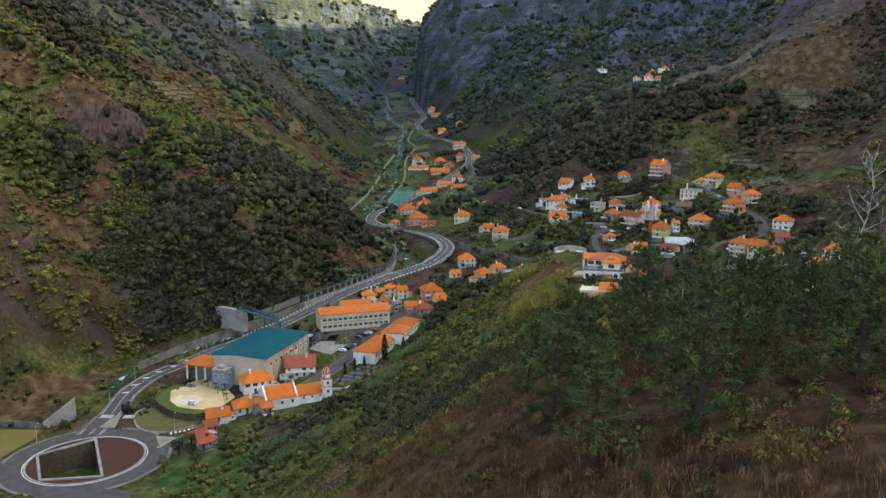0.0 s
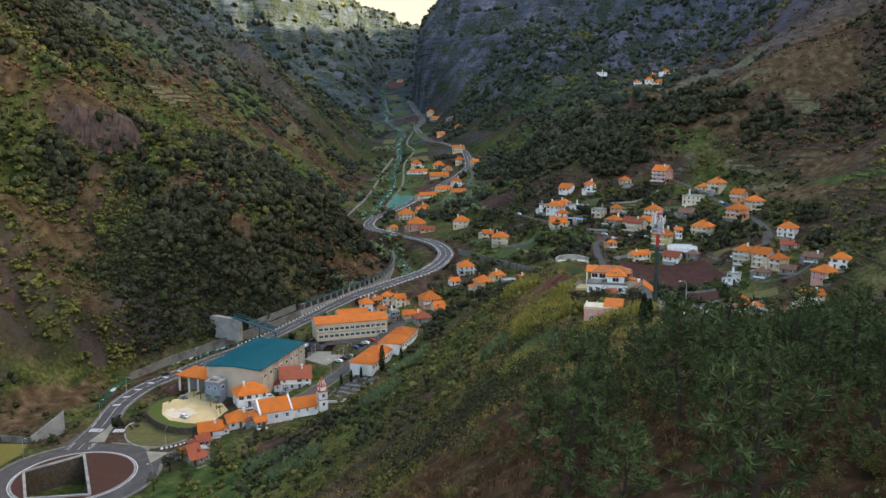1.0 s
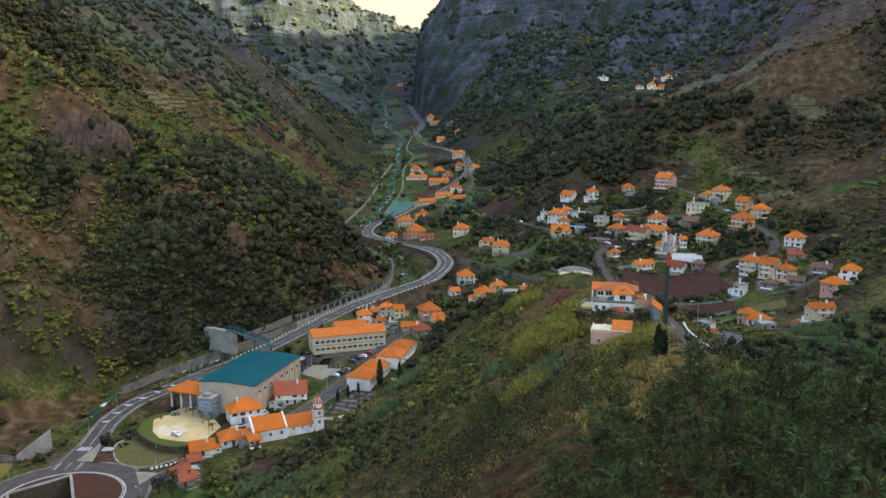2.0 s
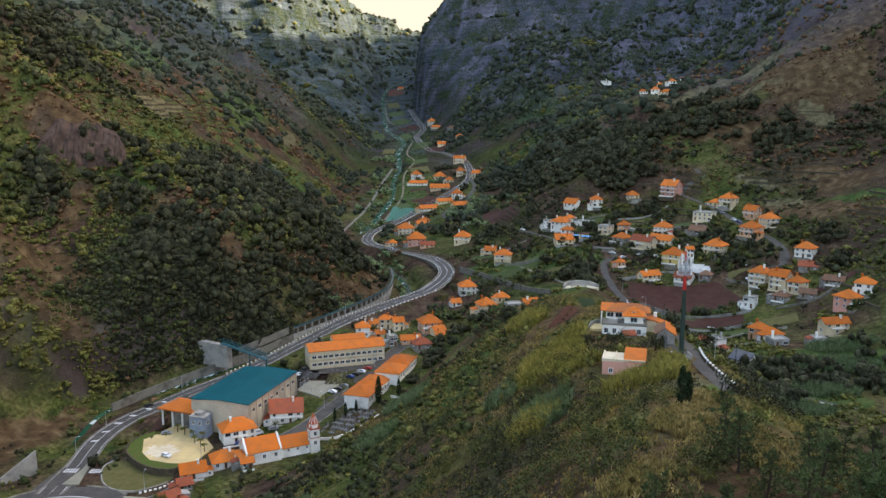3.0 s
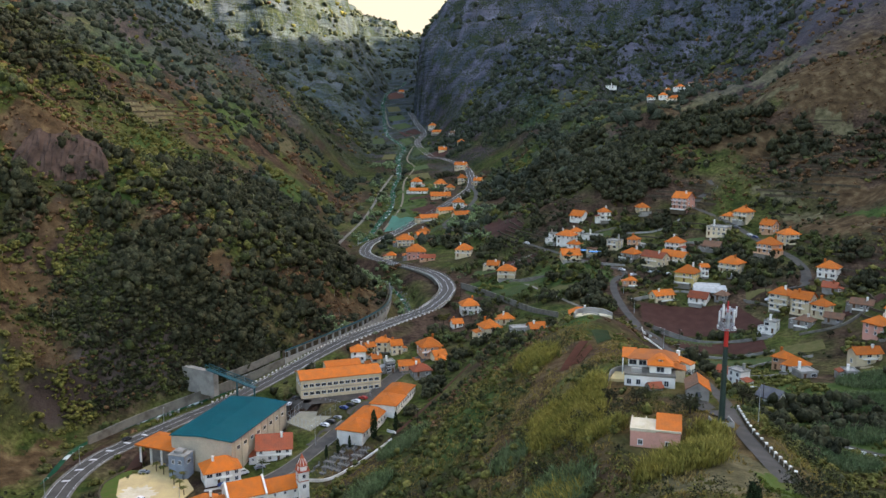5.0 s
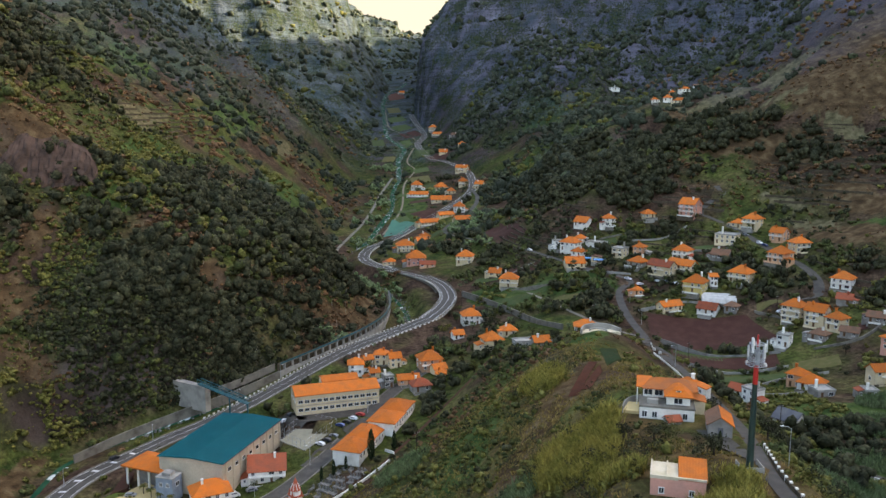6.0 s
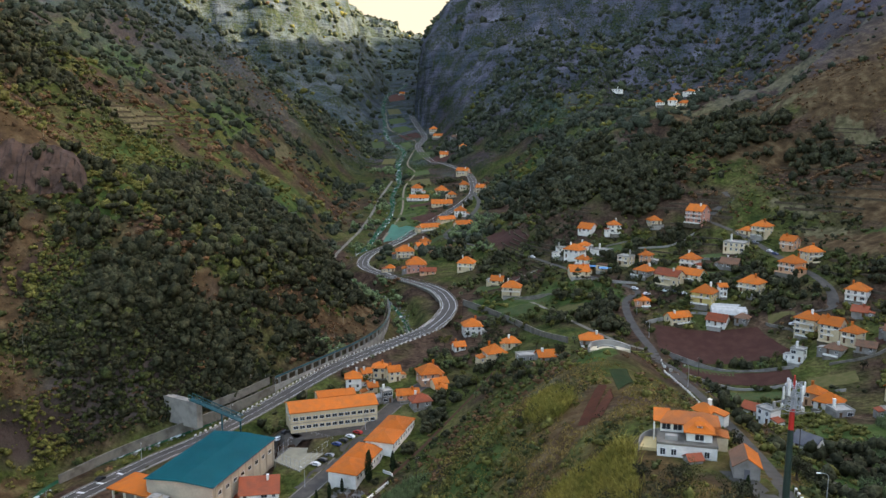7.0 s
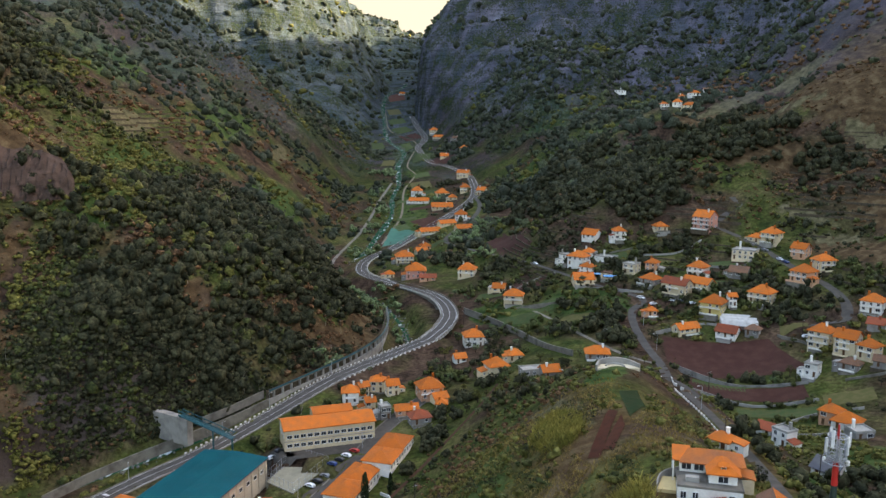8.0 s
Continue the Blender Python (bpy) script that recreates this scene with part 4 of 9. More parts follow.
def guard_row(points, gap, size, material, label, grounded=False):
    p = spaced(points, gap)
    if grounded:
        p[:, 2] = land(p[:, 0], p[:, 1])
    bm = bmesh.new()
    for k in range(0, len(p) - 1):
        t = p[k + 1] - p[k]
        a = math.atan2(t[1], t[0])
        c, s = math.cos(a), math.sin(a)
        l, w, h = size
        prism(bm, [(p[k][0] + c * u - s * v, p[k][1] + s * u + c * v) for u, v in ((-l / 2, -w / 2), (l / 2, -w / 2), (l / 2, w / 2), (-l / 2, w / 2))], p[k][2] - 0.3, p[k][2] + h)
    return tagged(part("guard_blocks", bm, material), label, "guard blocks", kind="stuff")


guard_row(offset(dense(MAIN_LOW[6:] + MAIN_BRIDGE[1:], 3), -5.4), 2.6, (0.9, 0.3, 0.6), WALL_WHITE, "row of white guard blocks beside the valley road")
guard_row(offset(dense(MAIN_LOW[9:] + MAIN_BRIDGE[1:3], 3), 5.4), 3.2, (1.2, 0.3, 0.55), WALL_WHITE, "row of white guard blocks beside the valley road")
guard_row(offset(dense(MAIN_HIGH[:6], 3), 4.7), 2.4, (1.2, 0.3, 0.7), WALL_WHITE, "row of white guard blocks in the bend")
guard_row(offset(dense(SPUR_LANE[:4], 3), 2.6), 3.4, (1.2, 0.35, 0.6), WALL_WHITE, "row of white guard blocks on the spur road", True)
guard_row(offset(dense(SPUR_LANE[5:], 3), -1.9), 3.0, (0.55, 0.42, 0.95), WALL_WHITE, "row of white guard blocks on the lane wall")
bm = bmesh.new()
wall_along(bm, offset(dense(SPUR_LANE[5:], 2), -1.9), 0.7, 0.42, 1.4)
tagged(part("lane_wall", bm, STONE), "low reddish stone wall under the guard blocks", "wall", kind="structure")
guard_row(offset(dense(LOW_LANE, 3), -1.9), 3.4, (1.3, 0.35, 0.7), WALL_WHITE, "row of white guard blocks beside the lower lane")

# the gallery wall at the foot of the slope: pillars carrying a blue rail, and the plain wall beyond it
gallery_line = dense([(-54, 590, 27), (-50, 560, 26.5), (-51, 530, 25.5), (-60, 504, 24), (-75, 480, 22), (-94, 455, 19)], 1.0)
gallery = thing("gallery_wall", pose(0, 0, 0), "long concrete retaining wall with pillars and blue rail", "wall", kind="structure")
bm = bmesh.new()
wall_along(bm, gallery_line, -3.2, 0.6, 8.0)
part("lower_wall", bm, PALE_CONCRETE, gallery)
bm = bmesh.new()
wall_along(bm, offset(gallery_line, -0.2), 0.35, 1.2, 0.0)
part("top_beam", bm, CONCRETE, gallery)
# dark strip added behind the pillars so that the gaps read as shaded
bm = bmesh.new()
wall_along(bm, offset(gallery_line, 1.8), 0.2, 0.4, 5.0)
part("gap_shade_strip", bm, STONE, gallery, "dark strip added for the shaded gaps behind the pillars")
bm = bmesh.new()
wall_along(bm, offset(gallery_line + np.array([0, 0, 0.4]), -0.6), 0.8, 0.12, 0.08)
part("rail", bm, TEAL_STEEL, gallery, "blue painted steel rail")
me = None
for k in range(3, len(gallery_line) - 2, 5):
    q = gallery_line[k]
    if me is None:
        bm = bmesh.new()
        box(bm, -0.35, 0.35, -0.5, 0.5, -3.4, 0.1)
        pillar = part("pillar", bm, PALE_CONCRETE, gallery)
        me = pillar.data
        pillar.matrix_basis = pose(*q)
    else:
        t = gallery_line[k + 1] - gallery_line[k - 1]
        shared("pillar", me, gallery, pose(*q, 0, 0, math.degrees(math.atan2(t[1], t[0]))))
for x, y, z in gallery_line:
    take(x, y, 2.5)

low_wall_line = dense([(-94, 455, 15.8), (-108, 439, 12.6), (-131, 419, 8.2), (-150, 402, 4.2), (-163, 384, 1.6)], 2.0)
bm = bmesh.new()
wall_along(bm, low_wall_line, 0.3, 0.7, 9.0)
tagged(part("retaining_wall", bm, CONCRETE), "stained pale concrete retaining wall above the road", "wall", kind="structure")
bm = bmesh.new()
wall_along(bm, low_wall_line[: len(low_wall_line) // 3] + np.array([-3.0, 2.5, 2.6]), 0.6, 0.6, 3.0)
tagged(part("retaining_wall", bm, CONCRETE), "upper grey concrete retaining wall on the slope", "wall", kind="structure")
for x, y, z in low_wall_line:
    take(x, y, 5)

# long concrete channel wall in the valley and the lane wall
bm = bmesh.new()
wall_along(bm, dense([(-6, 581, 27.5), (8, 556, 28.5), (22, 520, 31), (33, 478, 35.5), (43, 452, 39.5)], 2), 2.4, 0.6, 4)
tagged(part("channel_wall", bm, CONCRETE), "long grey concrete wall across the plots", "wall", kind="structure")

# footpath down the flank of the spur behind the long buildings
FOOTPATH = [(-34, 362, 12.5), (-27.4, 375.8, 13), (-14, 400, 18.5), (1.4, 425.7, 24), (10, 444, 27.5)]
p = dense(FOOTPATH, 2.0)
p[:, 2] = land(p[:, 0], p[:, 1])
tagged(ribbon("path", p, 1.3, 0.2, BED_SOIL), "narrow dark earth path down the flank of the spur", "path", kind="structure")
for x, y, z in p:
    take(x, y, 1.6)

# stream with boulders
p = dense(STREAM, 3.0)
low = int(np.argmax(p[:, 1] < 640))
tagged(ribbon("water", p[: low + 1], 6.4, 0.35, WATER), "green stream with white water between boulders", "stream", kind="structure")
tagged(ribbon("water", p[low:], 2.4, 0.25, WATER), "shallow stream between boulders below the viaduct", "stream", kind="structure")

# ---------------------------------------------------------------- the roundabout, its opening, lawn and the square
N = 96
ring = [(math.cos(2 * math.pi * k / N), math.sin(2 * math.pi * k / N)) for k in range(N)]


def annulus(name, r0, r1, z0, z1, material, label, category="road", cx=RING_X, cy=RING_Y, parent=None):
    bm = bmesh.new()
    rows = [[bm.verts.new((cx + c * r, cy + s * r, z)) for c, s in ring] for r, z in ((r0, z0), (r0, z1), (r1, z1), (r1, z0))]
    for a, b in zip(rows, rows[1:] + rows[:1]):
        for k in range(N):
            bm.faces.new((a[k], a[(k + 1) % N], b[(k + 1) % N], b[k]))
    ob = part(name, bm, material, parent)
    return tagged(ob, label, category, kind="structure")


annulus("road", RING_IN, RING_OUT, -0.4, 0.13, ASPHALT, "dark asphalt ring of the roundabout")
annulus("kerb", RING_IN - 0.7, RING_IN, -0.4, 0.32, PALE_CONCRETE, "pale concrete kerb of the roundabout island", "kerb")
for a0, a1 in ((52, 88), (122, 190), (218, 259), (307, 384)):
    bm = bmesh.new()
    wall_along(bm, [(RING_X + (RING_OUT + 0.5) * math.cos(radians(k)), RING_Y + (RING_OUT + 0.5) * math.sin(radians(k)), 0.0) for k in range(a0, a1 + 1, 3)], 0.3, 1.1, 0.5)
    tagged(part("kerb", bm, CONCRETE), "grey outer footway of the roundabout", "kerb", kind="structure")
annulus("road_line", RING_IN + 0.3, RING_IN + 0.55, 0.1, 0.16, PAINT_WHITE, "white line round the roundabout island", "marking")
opening = thing("stream_opening", pose(0, 0, 0), "open concrete shaft over the stream inside the roundabout", "shaft", kind="structure")
for (ax, ay), (bx, by) in zip(PIT, PIT[1:] + PIT[:1]):
    line = [(ax, ay, 0), ((ax + bx) / 2, (ay + by) / 2, 0), (bx, by, 0)]
    bm = bmesh.new()
    wall_along(bm, line, 0.2, 0.7, 10)
    part("shaft_wall", bm, STONE, opening)
    bm = bmesh.new()
    wall_along(bm, [(x, y, 0.2) for x, y, z in line], 0.55, 0.95, 0.0)
    part("coping", bm, PALE_CONCRETE, opening, "pale concrete coping")
pit_x, pit_y = sum(q[0] for q in PIT) / 4, sum(q[1] for q in PIT) / 4
bm = bmesh.new()
rows = []
for c, s in ring:
    ox, oy = RING_X + c * (RING_IN - 0.5), RING_Y + s * (RING_IN - 0.5)
    lo, hi = 0.0, 1.0
    for _ in range(30):
        mid = (lo + hi) / 2
        if in_pit(pit_x + (ox - pit_x) * mid, pit_y + (oy - pit_y) * mid):
            lo = mid
        else:
            hi = mid
    ix, iy = pit_x + (ox - pit_x) * hi, pit_y + (oy - pit_y) * hi
    rows.append([bm.verts.new(v) for v in ((ix, iy, -0.5), (ix, iy, 0.24), (ox, oy, 0.24), (ox, oy, -0.5))])
for a, b in zip(rows, rows[1:] + rows[:1]):
    for k in range(3):
        bm.faces.new((a[k], b[k], b[k + 1], a[k + 1]))
tagged(part("planted_bed", bm, BED_SOIL), "bare red-brown bed inside the roundabout", "bed", kind="structure")

# tapering retaining wall and field beside the roundabout
bm = bmesh.new()
a, b = Vector((-170.7, 307.1, 0)), Vector((-162.0, 316.5, 0))
side = Vector((b.y - a.y, a.x - b.x, 0)).normalized() * 0.45
for q, h in ((a, 1.4), (b, 8.4)):
    rows = [bm.verts.new(v) for v in (q - side + Vector((0, 0, -4)), q + side + Vector((0, 0, -4)), q + side + Vector((0, 0, h)), q - side + Vector((0, 0, h)))]
    bm.faces.new(rows)
v = bm.verts[:]
for k in range(4):
    bm.faces.new((v[k], v[(k + 1) % 4], v[4 + (k + 1) % 4], v[4 + k]))
tagged(part("retaining_wall", bm, PALE_CONCRETE), "tapering pale concrete retaining wall beside the roundabout", "wall", kind="structure")
bm = bmesh.new()
wall_along(bm, dense([(-200, 311, 0.2), (-190.3, 310, 0.2), (-170.9, 307, 0.2)], 2), 0.9, 0.4, 2)
tagged(part("retaining_wall", bm, CONCRETE), "low concrete wall above the field", "wall", kind="structure")
patch("grass_field", [(-196, 306), (-171.5, 305.5), (-167.5, 292), (-172, 262)], FIELD_GRASS, "flat yellow-green grass field beside the roundabout", "field", 0.3)

# junction mouth and zebra stripes
for name, corners in (("road", [(-156, 299), (-141, 299), (-143.5, 322), (-154, 322)]), ("road", [(-119, 290), (-108, 284), (-100, 302), (-108, 306)]), ("road", [(-146, 252), (-112, 252), (-104, 218), (-122, 214)]), ("road", [(-168, 276), (-163, 262), (-196, 236), (-204, 246)])):
    bm = bmesh.new()
    prism(bm, corners, -0.4, 0.125)
    tagged(part(name, bm, ASPHALT), "dark asphalt mouth of a roundabout arm", "road", kind="structure")
for x0, x1 in ((-151.5, -147.2), (-141.8, -138.2)):
    for k in range(5):
        bm = bmesh.new()
        x = x0 + (x1 - x0) * k / 4
        prism(bm, [(x - 0.22, 315.5), (x + 0.22, 315.5), (x + 0.02, 319), (x - 0.42, 319)], 0.1, 0.165)
        tagged(part("zebra_stripe", bm, PAINT_WHITE), "white zebra stripe on the asphalt", "marking", "zebra crossing", "structure")
p = dense(MAIN_LOW, 2.0)
for k in range(22, 46, 4):
    t = p[k + 1] - p[k]
    t = t / np.linalg.norm(t)
    s = np.array([t[1], -t[0], 0])
    q = p[k]
    bm = bmesh.new()
    prism(bm, [tuple((q + s * u + t * (v + u * 0.35))[:2]) for u, v in ((-2.6, 0), (0.2, 0), (0.2, 1.1), (-2.6, 1.1))], q[2] - 0.2, q[2] + 0.19)
    tagged(part("hatching_bar", bm, PAINT_WHITE), "white hatching bar painted on the asphalt", "marking", "hatching", "structure")
bm = bmesh.new()
prism(bm, [(-147.2, 305.5), (-141, 305.5), (-143.4, 317), (-145.6, 335), (-146.8, 335), (-145.8, 318)], -0.2, 0.3)
tagged(part("traffic_island", bm, COURT), "paved pale traffic island at the junction", "kerb", kind="structure")

bm = bmesh.new()
prism(bm, [(-121.0, 297.0), (-112.2, 296.2), (-115.6, 286.6)], -0.2, 0.34)
tagged(part("traffic_island", bm, COURT), "triangular paved traffic island at the street mouth", "kerb", kind="structure")
guard_row(dense([(-116, 299.5, 0.3), (-110, 303, 0.5), (-105.5, 310, 0.8)], 2), 1.7, (0.9, 0.4, 0.5), WALL_WHITE, "row of white kerb blocks beside the lawn")

lawn = [(-137, 315), (-138.4, 322), (-134, 328.5), (-122, 322), (-110, 318), (-107, 312), (-112, 305), (-119, 300.5), (-127, 302), (-133, 307.5)]
bm = bmesh.new()
prism(bm, lawn, -0.3, 0.52)
tagged(part("lawn", bm, LAWN), "mown dry lawn between road and square", "lawn", kind="structure")
bm = bmesh.new()
wall_along(bm, dense([(x, y, 0.5) for x, y in lawn + lawn[:1]], 1.5), 0.12, 0.5, 0.7)
tagged(part("kerb", bm, PALE_CONCRETE), "pale kerb round the lawn", "kerb", kind="structure")
square = [(-126.5, 325.5), (-131.5, 341), (-126.5, 350), (-123, 358), (-112, 352), (-100.5, 334), (-104, 316.5), (-113, 317), (-121, 320)]
bm = bmesh.new()
prism(bm, square, -0.5, 3.0)
tagged(part("village_square", bm, SAND), "sand-coloured paved village square", "pavement", kind="structure")
bm = bmesh.new()
prism(bm, [(-120 + r * 1.1 * math.cos(a), 330 + r * math.sin(a)) for a, r in ((k * math.pi / 24, 5.6 + 1.1 * math.sin(k * 1.9) + 0.8 * math.sin(k * 0.7 + 1)) for k in range(48))], 2.5, 3.06)
tagged(part("white_paving", bm, WHITE_PAVING), "pale worn paving on the square", "pavement", kind="structure")
bm = bmesh.new()
prism(bm, [(-131.5, 347), (-127.5, 352.5), (-130.5, 366), (-133.5, 364)], 1.5, 3.3)
tagged(part("flower_bed", bm, BED_SOIL), "dark red flower bed at the edge of the square", "bed", kind="structure")
rim = [(-131.5, 349, 3), (-135, 338, 3), (-133, 329, 3), (-126, 320.2, 3), (-118, 314.6, 3), (-110.5, 313, 3), (-105.5, 317, 3)]
bm = bmesh.new()
wall_along(bm, dense(rim, 1.5), 0.35, 0.6, 4)
tagged(part("square_wall", bm, STONE), "curved dark stone wall round the square", "wall", kind="structure")
outer = [(x, y) for x, y, z in rim]
bm = bmesh.new()
prism(bm, outer + [(-103, 317.6), (-113, 318.6), (-121, 321.2), (-126.5, 328), (-131, 341), (-126, 349)], -0.5, 3.12)
tagged(part("planted_bed", bm, BRIGHT_GRASS), "strip of green planting round the square", "bed", kind="structure")

# ---------------------------------------------------------------- fields and plots
patch("ploughed_field", [(91, 490), (138, 478), (143, 445), (85, 453)], SOIL, "bare dark red-brown ploughed field", ridges=0.12)
patch("ploughed_field", [(90, 444), (136, 431), (134, 419), (91, 431)], SOIL, "long strip of bare red-brown soil", ridges=0.12)
patch("ploughed_field", [(10, 738), (24, 742), (40, 652), (24, 648)], SOIL, "bare brown field on the slope", ridges=0.12)
patch("ploughed_field", [(-46, 1150), (-22, 1130), (-32, 1100), (-58, 1118)], SOIL, "bare dark field beside the road")
patch("ploughed_field", [(-172, 1780), (-144, 1822), (-131, 1722), (-160, 1700)], RED_SOIL, "bare red field at the narrows")
patch("sports_pitch", [(-74, 832), (-50, 812), (-60, 778), (-76, 772)], PITCH, "green synthetic sports pitch", "pitch")
patch("garden_plot", [(41, 332.3), (47, 335.5), (45.2, 316.3), (38.5, 303)], PLOT_GREEN, "terraced vegetable garden on the ridge", ridges=0.25)
patch("garden_plot", [(34.2, 311.3), (36.6, 309.5), (26.6, 276), (24.2, 278.5)], RED_SOIL, "strip of bare red soil on the ridge", ridges=0.15)
patch("garden_plot", [(36.9, 306), (36, 296), (30, 278), (27.8, 280.5)], RED_SOIL, "second strip of bare red soil on the ridge", ridges=0.12)
patch("grass_patch", [(42.5, 178), (46.5, 176), (41, 138), (36.8, 140)], BRIGHT_GRASS, "fresh green grass on the crest", "grass", 0.1, keep_off=False)
for k, (x, y, w, d, a) in enumerate([(22, 545, 26, 12, -30), (36, 556, 22, 12, -25), (52, 520, 18, 12, -30), (10, 600, 18, 10, -20), (34, 596, 20, 10, -20), (104, 440, 22, 6, -18), (118, 410, 30, 10, -15), (146, 412, 18, 10, -15), (-30, 760, 16, 9, 40), (-52, 900, 20, 12, 10), (-62, 860, 18, 12, 10), (-70, 935, 16, 12, 0), (-58, 1010, 22, 34, 8), (-50, 970, 24, 20, 5), (-34, 900, 18, 26, 10), (-60, 1060, 18, 22, 8), (-66, 1160, 22, 40, 0), (-108, 1150, 16, 36, 0), (-96, 1260, 20, 50, 10), (-92, 1330, 26, 50, 20), (-112, 1400, 26, 50, 20), (-126, 1480, 26, 50, 12), (-140, 1580, 22, 60, 10), (-136, 1280, 18, 50, 10), (-42, 840, 22, 30, 28), (-64, 830, 12, 22, 20), (-64, 1180, 18, 20, 0), (150, 480, 12, 8, -15), (128, 536, 14, 8, -20), (180, 430, 16, 8, -10), (-2, 540, 12, 8, 20), (140, 560, 14, 8, -10), (110, 580, 16, 8, -10), (86, 596, 14, 8, -5)]):
    c, s = math.cos(radians(a)), math.sin(radians(a))
    patch("garden_plot", [(x + c * u - s * v, y + s * u + c * v) for u, v in ((-w / 2, d / 2), (w / 2, d / 2), (w / 2, -d / 2), (-w / 2, -d / 2))], (PLOT_GREEN, PLOT_GREEN, LAWN, PLOT_GREEN, SOIL)[k % 5], ("green vegetable plot on a terrace", "green vegetable plot on a terrace", "grassy plot on a terrace", "green vegetable plot on a terrace", "bare brown plot on a terrace")[k % 5], ridges=0.1)


# stone terrace walls along the contours
def terraces(x0, x1, y0, y1, gap, step_y=4.0, seed=1):
    xs = np.linspace(x0, x1, 60)
    ys = np.arange(y0, y1, step_y)
    X, Y = np.meshgrid(xs, ys)
    Z = land(X, Y)
    bm = bmesh.new()
    for level in np.arange(Z.min(), Z.max(), gap):
        run = []
        for r in range(len(ys)):
            d = Z[r] - level
            k = np.nonzero(d[:-1] * d[1:] < 0)[0]
            keep = len(k) and value_noise(np.array([ys[r] / 22]), np.array([level / 3.0]), seed)[0] > 0.36
            if keep:
                a = k[0]
                x = xs[a] + (xs[a + 1] - xs[a]) * d[a] / (d[a] - d[a + 1])
                if run and abs(x - run[-1][0]) > 12:
                    if len(run) > 2:
                        wall_along(bm, run, 1.0, 0.6, 1.2)
                    run = []
                run.append((x, ys[r], level))
            else:
                if len(run) > 2:
                    wall_along(bm, run, 1.0, 0.6, 1.2)
                run = []
        if len(run) > 2:
            wall_along(bm, run, 1.0, 0.6, 1.2)
    tagged(part("terrace_wall", bm, STONE), "low dry-stone terrace walls along the slope", "terrace wall", kind="structure")


terraces(185, 262, 560, 660, 2.6, seed=2)
terraces(175, 250, 380, 520, 2.8, seed=3)
terraces(-275, -205, 690, 770, 3.4, seed=4)
terraces(-272, -222, 600, 690, 4.0, seed=9)
terraces(100, 175, 940, 1060, 4.0, 6, seed=5)
terraces(100, 165, 560, 640, 2.8, seed=6)
terraces(20, 80, 590, 720, 2.6, seed=7)
terraces(-200, -150, 600, 700, 3.6, seed=8)


# ---------------------------------------------------------------- houses: (x, y, turn, width, depth, storeys, "roof walls tiles")
UPPER_VILLAGE = [
    (140.1, 598.6, -45, 10.5, 9.6, 3, "g pink o"),
    (115.9, 611.2, 10, 7.2, 6.7, 1, "h cream o"),
    (75.4, 623.0, -40, 9.3, 8.6, 1, "g white o"),
    (91.0, 614.4, 5, 7.0, 7.0, 2, "h white o"),
    (165.2, 580.7, -50, 6.5, 6.0, 1, "h cream o"),
    (172.3, 576.0, -50, 8.7, 8.7, 2, "h cream o"),
    (180.0, 552.1, -50, 7.9, 7.3, 2, "g salmon o"),
    (181.1, 525.5, 15, 9.2, 7.4, 2, "h cream o"),
    (168.0, 516.9, -55, 9.3, 9.3, 2, "h salmon o"),
    (143.7, 541.6, -35, 9.4, 7.5, 1, "g stone b"),
    (153.4, 563.2, -35, 11.9, 9.6, 2, "f cream f"),
    (145.4, 510.5, -45, 10.2, 9.4, 2, "h cream o"),
    (130.4, 511.6, 0, 3.8, 5.0, 2, "g white o"),
]
MIDDLE_VILLAGE = [
    (57.1, 611.1, 10, 5.8, 5.8, 2, "f white f"),
    (64.6, 601.7, -40, 10.5, 8.4, 2, "h white o"),
    (71.6, 607.7, -35, 6.5, 6.0, 1, "h white o"),
    (80.7, 593.1, -30, 10.9, 6.5, 1, "f white f"),
    (67.7, 583.2, -40, 7.1, 6.6, 2, "h white o"),
    (77.6, 568.6, -35, 6.6, 6.1, 1, "f cream b"),
    (62.7, 567.8, 5, 10.9, 8.7, 1, "g cream o"),
    (90.9, 569.5, -40, 7.3, 7.3, 2, "f cream f"),
    (102.2, 567.0, -35, 6.0, 6.0, 2, "h salmon o"),
    (97.9, 549.2, -50, 8.4, 7.7, 1, "h stone o"),
    (108.1, 533.2, -47, 13.9, 7.6, 2, "g cream r"),
    (120.3, 536.0, -47, 14.8, 7.4, 1, "g cream o"),
    (124.2, 551.5, -40, 8.8, 8.1, 2, "h white o"),
]
LOWER_VILLAGE = [
    (120.6, 508.5, -35, 10.0, 10.0, 2, "h yellow o"),
    (103.6, 494.8, 25, 11.8, 5.9, 1, "g cream o"),
    (90.5, 512.4, 0, 4.4, 5.0, 1, "h salmon o"),
    (122.1, 488.4, -35, 9.2, 7.4, 1, "g white r"),
    (132.8, 484.7, -35, 5.9, 5.4, 1, "h stone b"),
    (153.5, 457.3, -45, 8.8, 8.1, 3, "h cream o"),
    (159.1, 444.8, -45, 8.6, 7.9, 3, "g cream o"),
    (164.8, 437.4, -55, 7.0, 7.0, 2, "h cream o"),
    (141.8, 437.0, -40, 5.2, 5.2, 2, "f white f"),
    (155.3, 432.5, -45, 7.0, 5.7, 1, "h stone b"),
    (182.2, 472.6, -40, 8.8, 8.1, 2, "h white o"),
    (177.3, 458.6, -35, 6.3, 5.8, 1, "g stone r"),
    (172.9, 400.9, 25, 8.1, 8.1, 2, "h pink o"),
    (182.3, 405.2, -35, 7.6, 7.0, 2, "h white o"),
]
